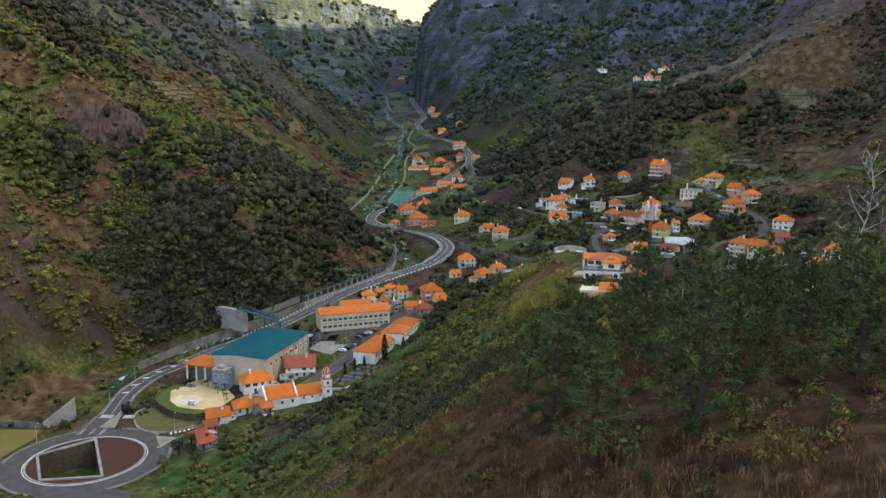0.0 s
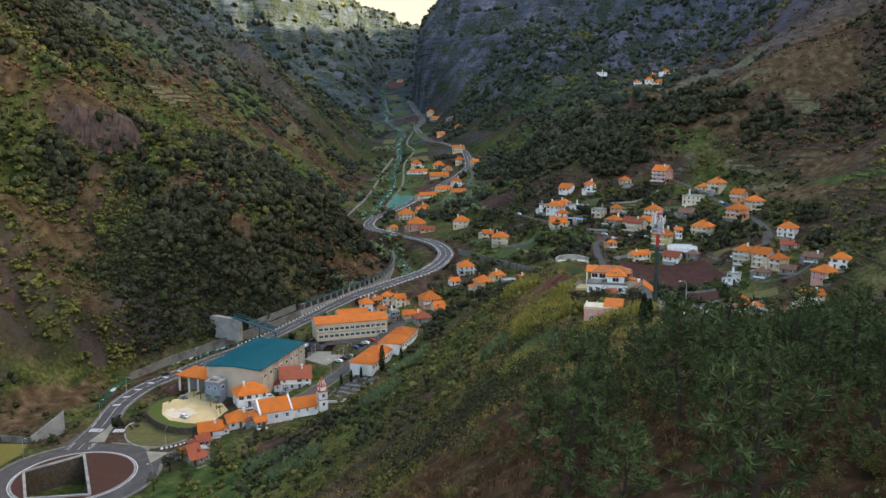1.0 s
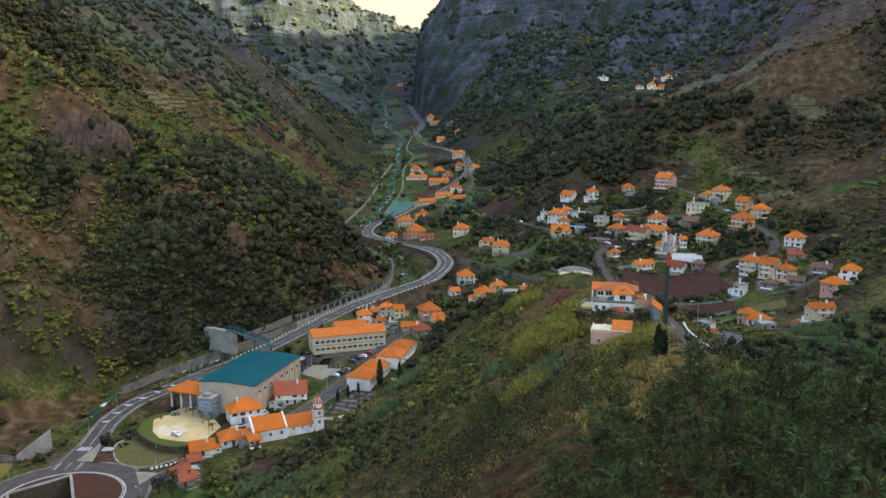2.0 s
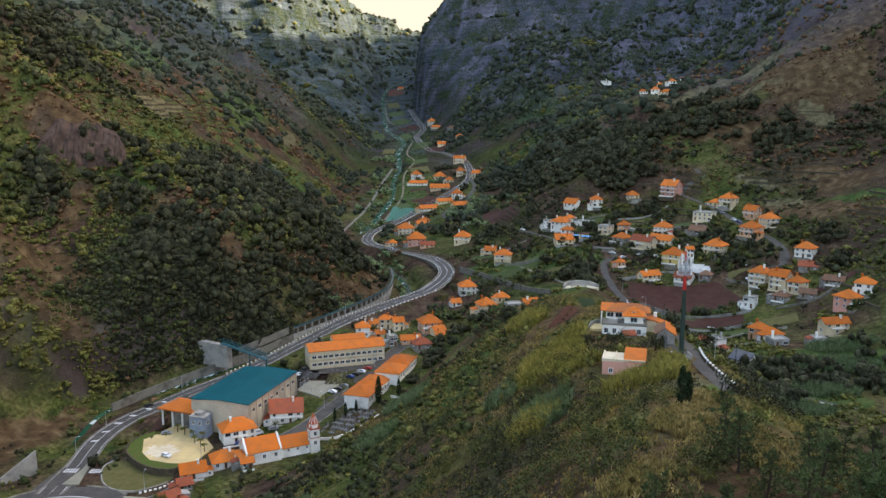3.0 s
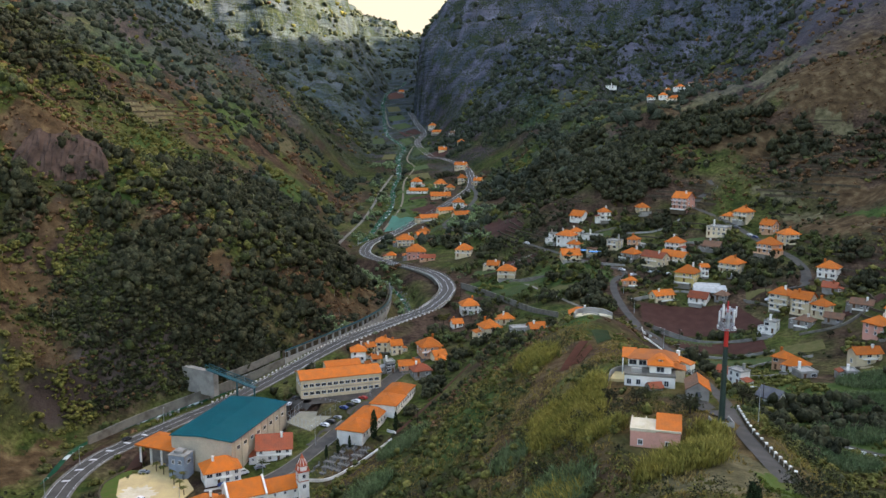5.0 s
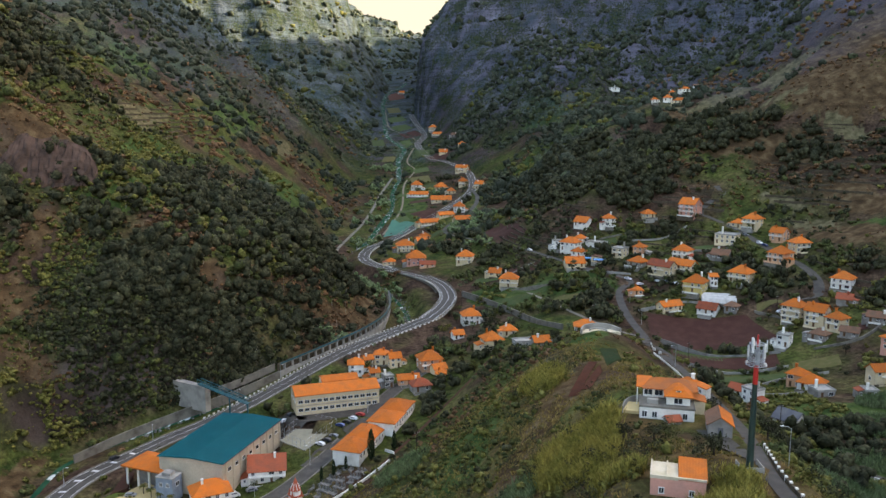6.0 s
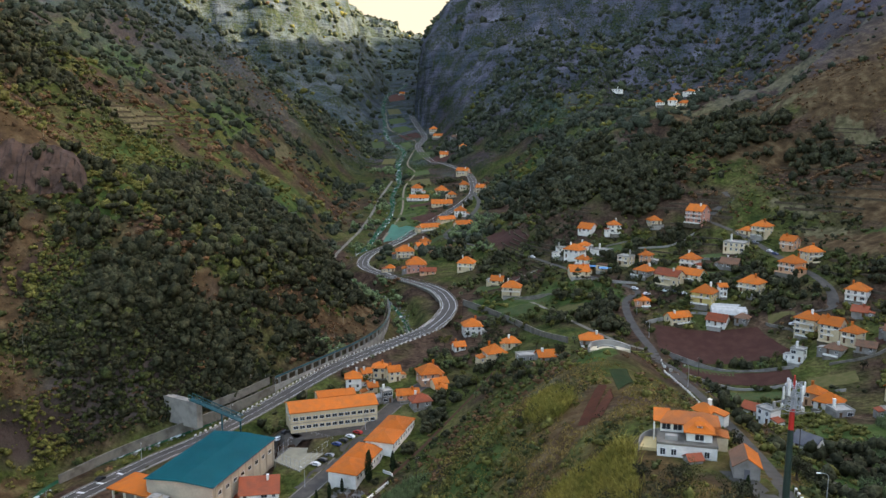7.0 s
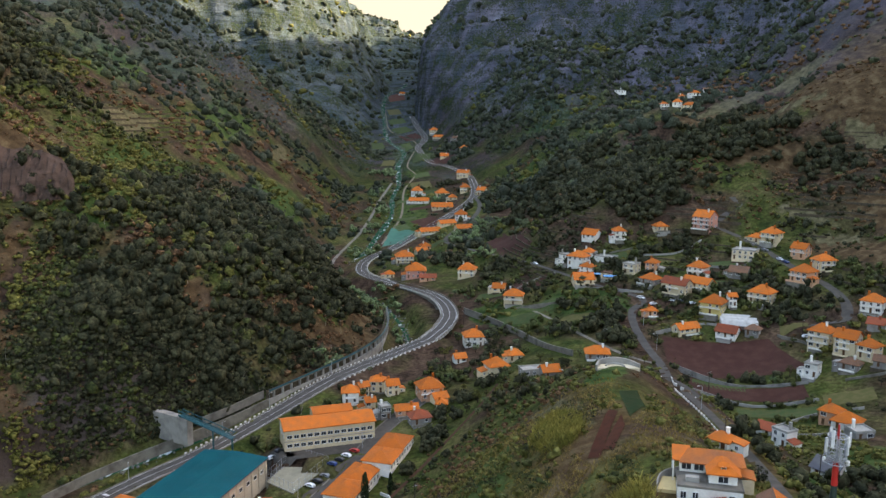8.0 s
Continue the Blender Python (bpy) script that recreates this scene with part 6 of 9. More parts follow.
box(bm, 11.15, 14.85, -6.25, -2.55, 6.9, 7.2)
part("cornice", bm, TRIM_RED, tower, "red painted cornice")
bm = bmesh.new()
prism(bm, [(13 + 1.75 * math.cos(a), -4.4 + 1.75 * math.sin(a)) for a in (math.pi / 8 + k * math.pi / 4 for k in range(8))], 10.8, 12.4)
part("lantern", bm, WALL_WHITE, tower)
bm = bmesh.new()
tube(bm, [(13, -4.4, 12.4), (13, -4.4, 12.5), (13, -4.4, 14.2), (13, -4.4, 16.6)], [1.95, 1.95, 1.1, 0.08], 8)
part("spire", bm, TRIM_RED, tower, "red and white tiled spire")
for k in range(4):
    a = k * math.pi / 2 + math.pi / 4
    bm = bmesh.new()
    tube(bm, [(13 + 2.2 * math.cos(a), -4.4 + 2.2 * math.sin(a), 10.8), (13 + 2.2 * math.cos(a), -4.4 + 2.2 * math.sin(a), 11.6), (13 + 2.2 * math.cos(a), -4.4 + 2.2 * math.sin(a), 12.6)], [0.35, 0.3, 0.05], 6)
    part("pinnacle", bm, TRIM_RED, tower)
bm = bmesh.new()
for k in range(8):
    a = k * math.pi / 4
    tube(bm, [(13 + 1.7 * math.cos(a), -4.4 + 1.7 * math.sin(a), 12.7), (13 + 0.75 * math.cos(a), -4.4 + 0.75 * math.sin(a), 14.9)], [0.16, 0.1], 5)
part("spire_rib", bm, WALL_WHITE, tower)
for x, y, r in ((13, -6.23, 0), (14.83, -4.4, 90), (11.17, -4.4, -90)):
    for z in (8.8, 5.2):
        window_on(tower, WINDOW, x, y, z, r)
take(-72, 325, 17)

# sports court with a net fence, car park
bm = bmesh.new()
prism(bm, [(-77.5, 383.3), (-71.4, 406.2), (-57.0, 398.4), (-65.6, 374.2)], 6, 9.75)
tagged(part("sports_court", bm, COURT), "pale fenced sports court beside the hall", "court", kind="structure")
court_fence = thing("court_fence", pose(0, 0, 9.7), "tall wire fence round the sports court", "fence")
ring_pts = [(-77.5, 383.3), (-71.4, 406.2), (-57.0, 398.4), (-65.6, 374.2)]
for (ax, ay), (bx, by) in zip(ring_pts, ring_pts[1:] + ring_pts[:1]):
    n = 6
    for k in range(n):
        bm = bmesh.new()
        x, y = ax + (bx - ax) * k / n, ay + (by - ay) * k / n
        tube(bm, [(x, y, 0), (x, y, 4.0)], [0.06, 0.06], 5)
        part("post", bm, STEEL, court_fence)
    bm = bmesh.new()
    for z in (0.2, 2.0, 4.0):
        tube(bm, [(ax, ay, z), (bx, by, z)], [0.035, 0.035], 4)
    part("wire", bm, STEEL, court_fence)
patch("car_park", [(-66, 366), (-47, 402), (-41, 402), (-58, 360)], OLD_ASPHALT, "grey asphalt car park beside the long buildings", "pavement", 0.16)
patch("car_park", [(-86, 412), (-70, 402), (-76, 388), (-90, 400)], OLD_ASPHALT, "grey asphalt yard behind the hall", "pavement", 0.16)
patch("school_yard", [(-76, 405), (-44, 416), (-42, 408), (-72, 396)], OLD_ASPHALT, "grey yard in front of the school", "pavement", 0.16)
patch("church_yard", [(-88, 334), (-66, 346), (-60, 338), (-84, 326)], OLD_ASPHALT, "grey paved yard beside the church", "pavement", 0.16)

patch("yard", [(44.5, 233), (49.5, 233), (53.0, 214), (49.2, 213)], OLD_ASPHALT, "grey asphalt turning place between shed and mast", "pavement", 0.16)

# blue footbridge from the slope to the road
bridge = thing("footbridge", pose(0, 0, 0), "teal steel truss footbridge to a concrete block", "bridge", kind="structure")
a, b = Vector((-122.6, 421.5, 20.4)), Vector((-96.5, 407, 16.5))
bm = bmesh.new()
d = (b - a).normalized()
s = Vector((d.y, -d.x, 0)).normalized() * 1.1
for k in (-1, 1):
    for z in (0, 2.2):
        tube(bm, [a + s * k + Vector((0, 0, z)), b + s * k + Vector((0, 0, z))], [0.18, 0.18], 6)
    for n in range(9):
        u, v = a.lerp(b, n / 9), a.lerp(b, (n + 1) / 9)
        tube(bm, [u + s * k, v + s * k + Vector((0, 0, 2.2))], [0.1, 0.1], 5)
        tube(bm, [u + s * k, u + s * k + Vector((0, 0, 2.2))], [0.1, 0.1], 5)
part("truss", bm, TEAL_STEEL, bridge)
bm = bmesh.new()
v = [bm.verts.new(q) for q in (a + s, a - s, b - s, b + s, a + s + Vector((0, 0, 0.2)), a - s + Vector((0, 0, 0.2)), b - s + Vector((0, 0, 0.2)), b + s + Vector((0, 0, 0.2)))]
for f in ((0, 1, 2, 3), (7, 6, 5, 4), (0, 4, 5, 1), (1, 5, 6, 2), (2, 6, 7, 3), (3, 7, 4, 0)):
    bm.faces.new([v[k] for k in f])
part("walkway", bm, TEAL_STEEL, bridge)
for q in (b + Vector((-0.5, 0.2, 0)), a.lerp(b, 0.62)):
    bm = bmesh.new()
    tube(bm, [(q.x, q.y, float(land(q.x, q.y)) - 1), (q.x, q.y, q.z)], [0.35, 0.35], 8)
    part("pier", bm, TEAL_STEEL, bridge)
bm = bmesh.new()
prism(bm, [(-137, 428), (-119, 418.3), (-117.5, 420.8), (-135, 431)], 8, 19.6)
part("abutment", bm, PALE_CONCRETE, bridge, "pale concrete abutment block")

# ---------------------------------------------------------------- on the spur: mast, pink house, large house, stone shed, concrete terrace
mast_z = float(land(46.5, 207))
mast = thing("radio_mast", pose(46.5, 207, mast_z), "dark green steel radio mast with a red top section", "mast")
bm = bmesh.new()
tube(bm, [(0, 0, -1), (0, 0, 0), (0, 0, 15.0)], [0.62, 0.62, 0.42], 14)
part("pole", bm, MAST_GREEN, mast)
bm = bmesh.new()
tube(bm, [(0, 0, 15.0), (0, 0, 18.3)], [0.42, 0.38], 14)
part("upper_pole", bm, MAST_RED, mast, "red painted upper section")
bm = bmesh.new()
tube(bm, [(0, 0, 18.3), (0, 0, 21.5)], [0.2, 0.16], 10)
part("top_tube", bm, STEEL, mast)
bm = bmesh.new()
tube(bm, [(0, 0, 21.5), (0, 0, 23.6)], [0.2, 0.12], 10)
part("tip", bm, MAST_RED, mast, "red painted tip")
bm = bmesh.new()
for z, rad in ((18.4, 1.75), (19.2, 1.35), (20.6, 1.35), (22.0, 1.35)):
    pts = [(rad * math.cos(a), rad * math.sin(a), z) for a in (k * math.pi / 4 for k in range(9))]
    for u, v in zip(pts, pts[1:]):
        tube(bm, [u, v], [0.07, 0.07], 5)
        tube(bm, [u, (0, 0, z)], [0.05, 0.05], 5)
for k in range(8):
    a, b = k * math.pi / 4, (k + 1) * math.pi / 4
    for z in (18.4, 19.2, 20.6):
        tube(bm, [(1.35 * math.cos(a), 1.35 * math.sin(a), z), (1.35 * math.cos(b), 1.35 * math.sin(b), z + 1.4)], [0.04, 0.04], 4)
cage = part("antenna_platform", bm, STEEL, mast)
for k in range(6):
    a = k * math.pi / 3
    bm = bmesh.new()
    tube(bm, [(1.15 * math.cos(a), 1.15 * math.sin(a), 18.3), (1.15 * math.cos(a), 1.15 * math.sin(a), 22.2)], [0.05, 0.05], 5)
    part("upright", bm, STEEL, cage)
for k in range(9):
    a = 0.4 + k * 2 * math.pi / 9
    low, tall = 18.9 + 0.9 * (k % 3), 2.0 + 0.5 * (k % 2)
    bm = bmesh.new()
    box(bm, -0.19, 0.19, -0.1, 0.1, low, low + tall)
    bmesh.ops.bevel(bm, geom=bm.edges[:], offset=0.03, segments=1, affect="EDGES")
    ob = part("panel_antenna", bm, FRAME_WHITE if k % 3 else STEEL, cage, "pale panel antenna")
    ob.matrix_basis = pose(1.5 * math.cos(a), 1.5 * math.sin(a), 0, 0, 0, math.degrees(a) + 90)
for k in range(3):
    a = 1.1 + k * 2.1
    bm = bmesh.new()
    tube(bm, [(1.55 * math.cos(a), 1.55 * math.sin(a), 18.9), (1.8 * math.cos(a), 1.8 * math.sin(a), 18.9)], [0.26, 0.26], 12)
    part("dish", bm, FRAME_WHITE, cage, "round white link dish")
bm = bmesh.new()
box(bm, -1.9, 1.9, -1.9, -1.75, -1, 0.8)
box(bm, -1.9, -1.75, -1.75, 1.75, -1, 0.8)
box(bm, 1.75, 1.9, -1.75, 1.75, -1, 0.8)
part("compound_wall", bm, FLAT_ROOF, mast, "low white compound wall")

pink = thing("house", pose(33.2, 202.6, 77.0, 0, 0, -14), "pink house with a half white flat, half orange tile roof", "house", "houses on the spur")
bm = bmesh.new()
box(bm, -4.4, 4.4, -3.2, 3.2, -3, 3.6)
part("wall", bm, WALL_PINK, pink)
bm = bmesh.new()
box(bm, -4.5, 0, -3.3, 3.3, 3.6, 3.8)
for x0, x1, y0, y1 in ((-4.5, 4.5, -3.3, -3.0), (-4.5, -4.2, -3.0, 3.3), (-1.9, -1.7, -3.0, 3.3)):
    box(bm, x0, x1, y0, y1, 3.8, 4.15)
part("flat_roof", bm, WHITE_PAVING, pink, "white flat roof")
bm = bmesh.new()
v = [bm.verts.new(q) for q in ((0, -3.0, 3.9), (4.6, -3.0, 3.9), (4.6, 3.4, 5.1), (0, 3.4, 5.1), (0, -3.0, 3.6), (4.6, -3.0, 3.6), (4.6, 3.4, 3.6), (0, 3.4, 3.6))]
for f in ((0, 1, 2, 3), (7, 6, 5, 4), (0, 4, 5, 1), (1, 5, 6, 2), (2, 6, 7, 3), (3, 7, 4, 0)):
    bm.faces.new([v[k] for k in f])
part("tile_roof", bm, TILE_ORANGE, pink, "orange lean-to tile roof")
for x in (-2.6, 2.2):
    window_on(pink, SMALL_WINDOW, x, -3.23, 1.6, 0)
take(33, 202, 7)

big_z = float(land(40.5, 243))
big = thing("house", pose(41.8, 246.5, big_z + 0.4, 0, 0, -12), "large white house with orange roofs and a grey flat terrace", "house", "houses on the spur")
bm = bmesh.new()
box(bm, -5.8, 6.2, 0.0, 5.2, -4, 4.8)
part("wall", bm, WALL_WHITE, big)
bm = bmesh.new()
box(bm, -6.6, 6.4, -7.6, -0.02, -4, 2.3)
lower = part("lower_storey", bm, WALL_WHITE, big)
bm = bmesh.new()
box(bm, -6.75, 6.55, -7.75, -0.02, 2.3, 2.5)
for x0, x1, y0, y1 in ((-6.75, 6.55, -7.75, -7.5), (-6.75, -6.5, -7.5, -0.02), (6.3, 6.55, -7.5, -0.02), (-0.7, -0.5, -7.5, -0.02)):
    box(bm, x0, x1, y0, y1, 2.5, 2.8)
part("flat_roof", bm, CONCRETE, lower, "stained grey concrete flat roof")
bm = bmesh.new()
box(bm, -4.9, -2.2, -5.2, -3.8, 2.5, 3.5)
part("roof_box", bm, PALE_CONCRETE, lower, "pale rendered box on the flat roof")
bm = bmesh.new()
hip_roof(bm, 12.6, 6.6, 5.0, 1.9, 0.5)
roof = part("roof", bm, TILE_WORN, big, "weathered orange tile roof")
roof.location = (0.7, 2.5, 0)
bm = bmesh.new()
box(bm, -0.2, 5.4, -4.8, 0.0, 2.5, 4.6)
wing = part("wing", bm, WALL_WHITE, big)
bm = bmesh.new()
hip_roof(bm, 6.0, 8.0, 4.8, 1.9, 0.5)
roof = part("wing_roof", bm, TILE_ORANGE, wing, "orange tile roof with a dormer")
roof.location = (2.6, -1.2, 0)
bm = bmesh.new()
box(bm, 2.0, 3.2, -4.3, -2.6, 5.0, 6.1)
dormer = part("dormer", bm, WALL_WHITE, wing)
bm = bmesh.new()
gable_roof(bm, 1.9, 1.7, 6.15, 0.5, 0.2, 0.12, 2.6, -3.4)
part("dormer_roof", bm, TILE_ORANGE, wing)
bm = bmesh.new()
v = [bm.verts.new(q) for q in ((-7.6, -0.4, 5.0), (-3.7, -0.4, 5.0), (-3.7, 5.4, 6.2), (-7.6, 5.4, 6.2), (-7.6, -0.4, 4.8), (-3.7, -0.4, 4.8), (-3.7, 5.4, 6.0), (-7.6, 5.4, 6.0))]
for f in ((0, 1, 2, 3), (7, 6, 5, 4), (0, 4, 5, 1), (1, 5, 6, 2), (2, 6, 7, 3), (3, 7, 4, 0)):
    bm.faces.new([v[k] for k in f])
part("lean_to_roof", bm, TILE_ORANGE, big, "bright orange tile roof")
for x in (-7.3, -5.0):
    for y in (0.0, 4.9):
        if x < -6:
            bm = bmesh.new()
            box(bm, x - 0.12, x + 0.12, y - 0.12, y + 0.12, -3, 4.85 + y * 0.2)
            part("post", bm, WALL_WHITE, big)
bm = bmesh.new()
box(bm, 6.2, 9.2, -1.6, 3.0, -4, 2.6)
annex = part("annex", bm, WALL_CREAM, big)
bm = bmesh.new()
v = [bm.verts.new(q) for q in ((6.2, -1.9, 3.5), (9.5, -1.9, 2.8), (9.5, 3.2, 2.8), (6.2, 3.2, 3.5), (6.2, -1.9, 3.3), (9.5, -1.9, 2.6), (9.5, 3.2, 2.6), (6.2, 3.2, 3.3))]
for f in ((0, 1, 2, 3), (7, 6, 5, 4), (0, 4, 5, 1), (1, 5, 6, 2), (2, 6, 7, 3), (3, 7, 4, 0)):
    bm.faces.new([v[k] for k in f])
part("annex_roof", bm, TILE_WORN, annex, "weathered orange tile roof")
bm = bmesh.new()
gable_walls(bm, 3.4, 2.8, -3, 0.4, 1.0)
porch = part("porch", bm, WALL_STONE, big)
porch.matrix_basis = pose(1.2, -9.1, 0, 0, 0, 25)
bm = bmesh.new()
gable_roof(bm, 3.4, 2.8, 0.55, 1.0, 0.3, 0.15)
part("porch_roof", bm, TILE_RED, porch, "dark red tile roof")
bm = bmesh.new()
prism(bm, [(-10.6, -5.2), (-6.7, -5.2), (-6.7, 1.6), (-9.4, 1.6)], -4, 0.3)
part("patio", bm, SAND, big, "pale yellow paved patio")
bm = bmesh.new()
wall_along(bm, dense([(-10.7, -5.3, 0.3), (-10.4, -1.5, 0.3), (-9.3, 1.8, 0.3), (-7.0, 4.4, 0.3), (-4.4, 5.8, 0.3)], 0.8), 1.0, 0.25, 3)
part("patio_wall", bm, PALE_CONCRETE, big)
for x in (-5.4, -3.0, 4.2):
    window_on(lower, WINDOW, x, -7.63, 0.7, 0)
for x in (-4.6, -2.0):
    window_on(big, WIDE_WINDOW, x, -0.03, 3.7, 0)
window_on(wing, WIDE_WINDOW, 2.6, -4.83, 3.5, 0)
window_on(dormer, SMALL_WINDOW, 2.6, -4.33, 5.5, 0)
for y in (1.5, 4.0):
    window_on(big, WINDOW, 6.23, y, 3.9, 90)
big.scale = (0.87, 0.87, 0.9)
take(41, 244, 10)

shed_z = float(land(49, 231))
shed = thing("shed", pose(49.2, 233.0, shed_z, 0, 0, 78), "small stone shed with a half brown, half orange roof", "shed", "houses on the spur")
bm = bmesh.new()
gable_walls(bm, 7.0, 4.6, -3, 2.6, 1.5)
part("wall", bm, WALL_STONE, shed)
for s, mat in ((-1, TILE_ORANGE), (1, TILE_BROWN)):
    bm = bmesh.new()
    v = [bm.verts.new(q) for q in ((-3.8, s * 2.7, 2.5), (3.8, s * 2.7, 2.5), (3.8, 0, 4.3), (-3.8, 0, 4.3), (-3.8, s * 2.7, 2.3), (3.8, s * 2.7, 2.3), (3.8, 0, 4.1), (-3.8, 0, 4.1))]
    for f in ((0, 1, 2, 3), (7, 6, 5, 4), (0, 4, 5, 1), (1, 5, 6, 2), (2, 6, 7, 3), (3, 7, 4, 0)):
        bm.faces.new([v[k] for k in f])
    part("roof_slope", bm, mat, shed, "orange tiles" if s < 0 else "weathered brown tiles")
bm = bmesh.new()
box(bm, -3.58, -3.45, -0.5, 0.5, 0, 2.0)
part("door", bm, SLATE, shed, "dark doorway")
take(49, 232, 5)

terrace = thing("concrete_terrace", pose(45.5, 364, 62.0, 0, 0, -10), "pale curved concrete terrace on the end of the ridge", "terrace", kind="structure")
bm = bmesh.new()
arc = dense([(-6, -4, 0), (-5, 1, 0.4), (-1, 3.4, 0.8), (4, 3, 0.6), (8, 0, 0)], 0.8)
wall_along(bm, arc, 1.4, 0.7, 2.5)
part("curved_wall", bm, PALE_CONCRETE, terrace)
bm = bmesh.new()
prism(bm, [(-6, -4), (8, -1), (7, 1.2), (4, 2.7), (-1, 3.1), (-4.7, 0.8)], -2.5, 0.25)
part("paving", bm, WHITE_PAVING, terrace)
bm = bmesh.new()
tube(bm, [(0 + 3 * math.cos(a), -1 + 3 * math.sin(a), 0.5) for a in (k * math.pi / 10 for k in range(11))], [0.35] * 11, 6)
part("bench_wall", bm, PALE_CONCRETE, terrace)
take(45.5, 363, 9)
house(53, 447, -5, 9.5, 7, 1, "h stone o", "houses in the valley")
house(60.0, 296, -40, 4.6, 4.4, 1, "h white o", "houses on the spur", 0.8)

# white tunnel greenhouse in the lower village
tunnel = thing("greenhouse", pose(129.5, 497, float(land(129.5, 497)), 0, 0, -12), "long low greenhouse under white sheeting", "greenhouse")
for k in range(3):
    bm = bmesh.new()
    arc = [(-3 + 6 * n / 8, 2.6 * math.sin(math.pi * n / 8) + 0.6) for n in range(9)]
    rows = [[bm.verts.new((xx, x + 5.6 * k - 5.6, z)) for x, z in arc] for xx in (-8.5, -3, 3, 8.5)]
    for a, b in zip(rows, rows[1:]):
        for n in range(8):
            bm.faces.new((a[n], a[n + 1], b[n + 1], b[n]))
    lo = [[bm.verts.new((xx, rows[0][e].co.y, -1.5)) for e in (0, 8)] for xx in (-8.5, 8.5)]
    for r, l in ((rows[0], lo[0]), (rows[-1], lo[1])):
        bm.faces.new([l[0]] + r + [l[1]])
    part("tunnel", bm, SHEETING, tunnel)
take(129, 497, 10)
for x, y, w, d in ((77.5, 563, 7, 5), (71, 572, 5, 4)):
    sheet_roof = thing("tarpaulin_roof", pose(x, y, float(land(x, y)), 0, 0, -10), "blue tarpaulin roof on thin posts", "shelter")
    bm = bmesh.new()
    gable_roof(bm, w, d, 3.4, 0.5, 0.2, 0.08)
    part("tarpaulin", bm, BLUE_TARP, sheet_roof)
    for sx in (-1, 1):
        for sy in (-1, 1):
            bm = bmesh.new()
            tube(bm, [(sx * w * 0.45, sy * d * 0.45, -1), (sx * w * 0.45, sy * d * 0.45, 3.5)], [0.07, 0.07], 5)
            part("post", bm, STEEL, sheet_roof)


# ---------------------------------------------------------------- plants
def mesh_of_quads(name, corners, material):
    """One mesh from an array of four-cornered leaves."""
    n = len(corners)
    me = bpy.data.meshes.new(name)
    me.vertices.add(4 * n)
    me.vertices.foreach_set("co", corners.reshape(-1).astype(np.float32))
    me.loops.add(4 * n)
    me.loops.foreach_set("vertex_index", np.arange(4 * n, dtype=np.int32))
    me.polygons.add(n)
    me.polygons.foreach_set("loop_start", np.arange(0, 4 * n, 4, dtype=np.int32))
    me.polygons.foreach_set("loop_total", np.full(n, 4, dtype=np.int32))
    me.materials.append(material)
    me.update(calc_edges=True)
    return me


def unit(v):
    return v / (np.linalg.norm(v, axis=1)[:, None] + 1e-9)


def leaves_round(rng, centres, radii, per, size, up=0.3, slim=0.6, hollow=0.68):
    """Leaves over lumpy crowns: centres, their three radii, leaves to each, and leaf size."""
    c, r = np.repeat(centres, per, 0), np.repeat(radii, per, 0)
    n = len(c)
    d = rng.normal(size=(n, 3))
    d[:, 2] = d[:, 2] * 0.85 + up
    d = unit(d)
    lump = 0.8 + 0.35 * value_noise(d[:, 0] * 2.2 + c[:, 0], d[:, 1] * 2.2 + c[:, 1] + d[:, 2] * 2, 31)
    p = c + d * r * (hollow + (1 - hollow) * rng.random((n, 1))) * lump[:, None]
    normal = unit(d + 0.55 * rng.normal(size=(n, 3)))
    a = unit(np.cross(normal, rng.normal(size=(n, 3))))
    b = np.cross(normal, a)
    s = (size if np.isscalar(size) else np.repeat(size, per)) * (0.55 + 0.9 * rng.random(n))
    a, b = a * s[:, None], b * (s * slim)[:, None]
    return np.stack([p - a, p - b, p + a, p + b], 1)


def ico_ball():
    bm = bmesh.new()
    bmesh.ops.create_icosphere(bm, subdivisions=1, radius=1)
    out = np.array([v.co[:] for v in bm.verts]), np.array([[v.index for v in f.verts] for f in bm.faces], np.int32)
    bm.free()
    return out


BALL_V, BALL_T = ico_ball()


def clumps_round(rng, centres, radii, ragged=0.3):
    """Uneven clumps of foliage: the corners of each, drawn in and out."""
    n = len(centres)
    turn = rng.uniform(0, 6.283, n)
    c, s = np.cos(turn)[:, None], np.sin(turn)[:, None]
    v = np.stack([BALL_V[None, :, 0] * c - BALL_V[None, :, 1] * s, BALL_V[None, :, 0] * s + BALL_V[None, :, 1] * c, np.repeat(BALL_V[None, :, 2], n, 0)], -1)
    v = v * (1 + ragged * rng.normal(size=(n, len(BALL_V), 1)).clip(-1.6, 1.6))
    return centres[:, None] + v * radii[:, None]


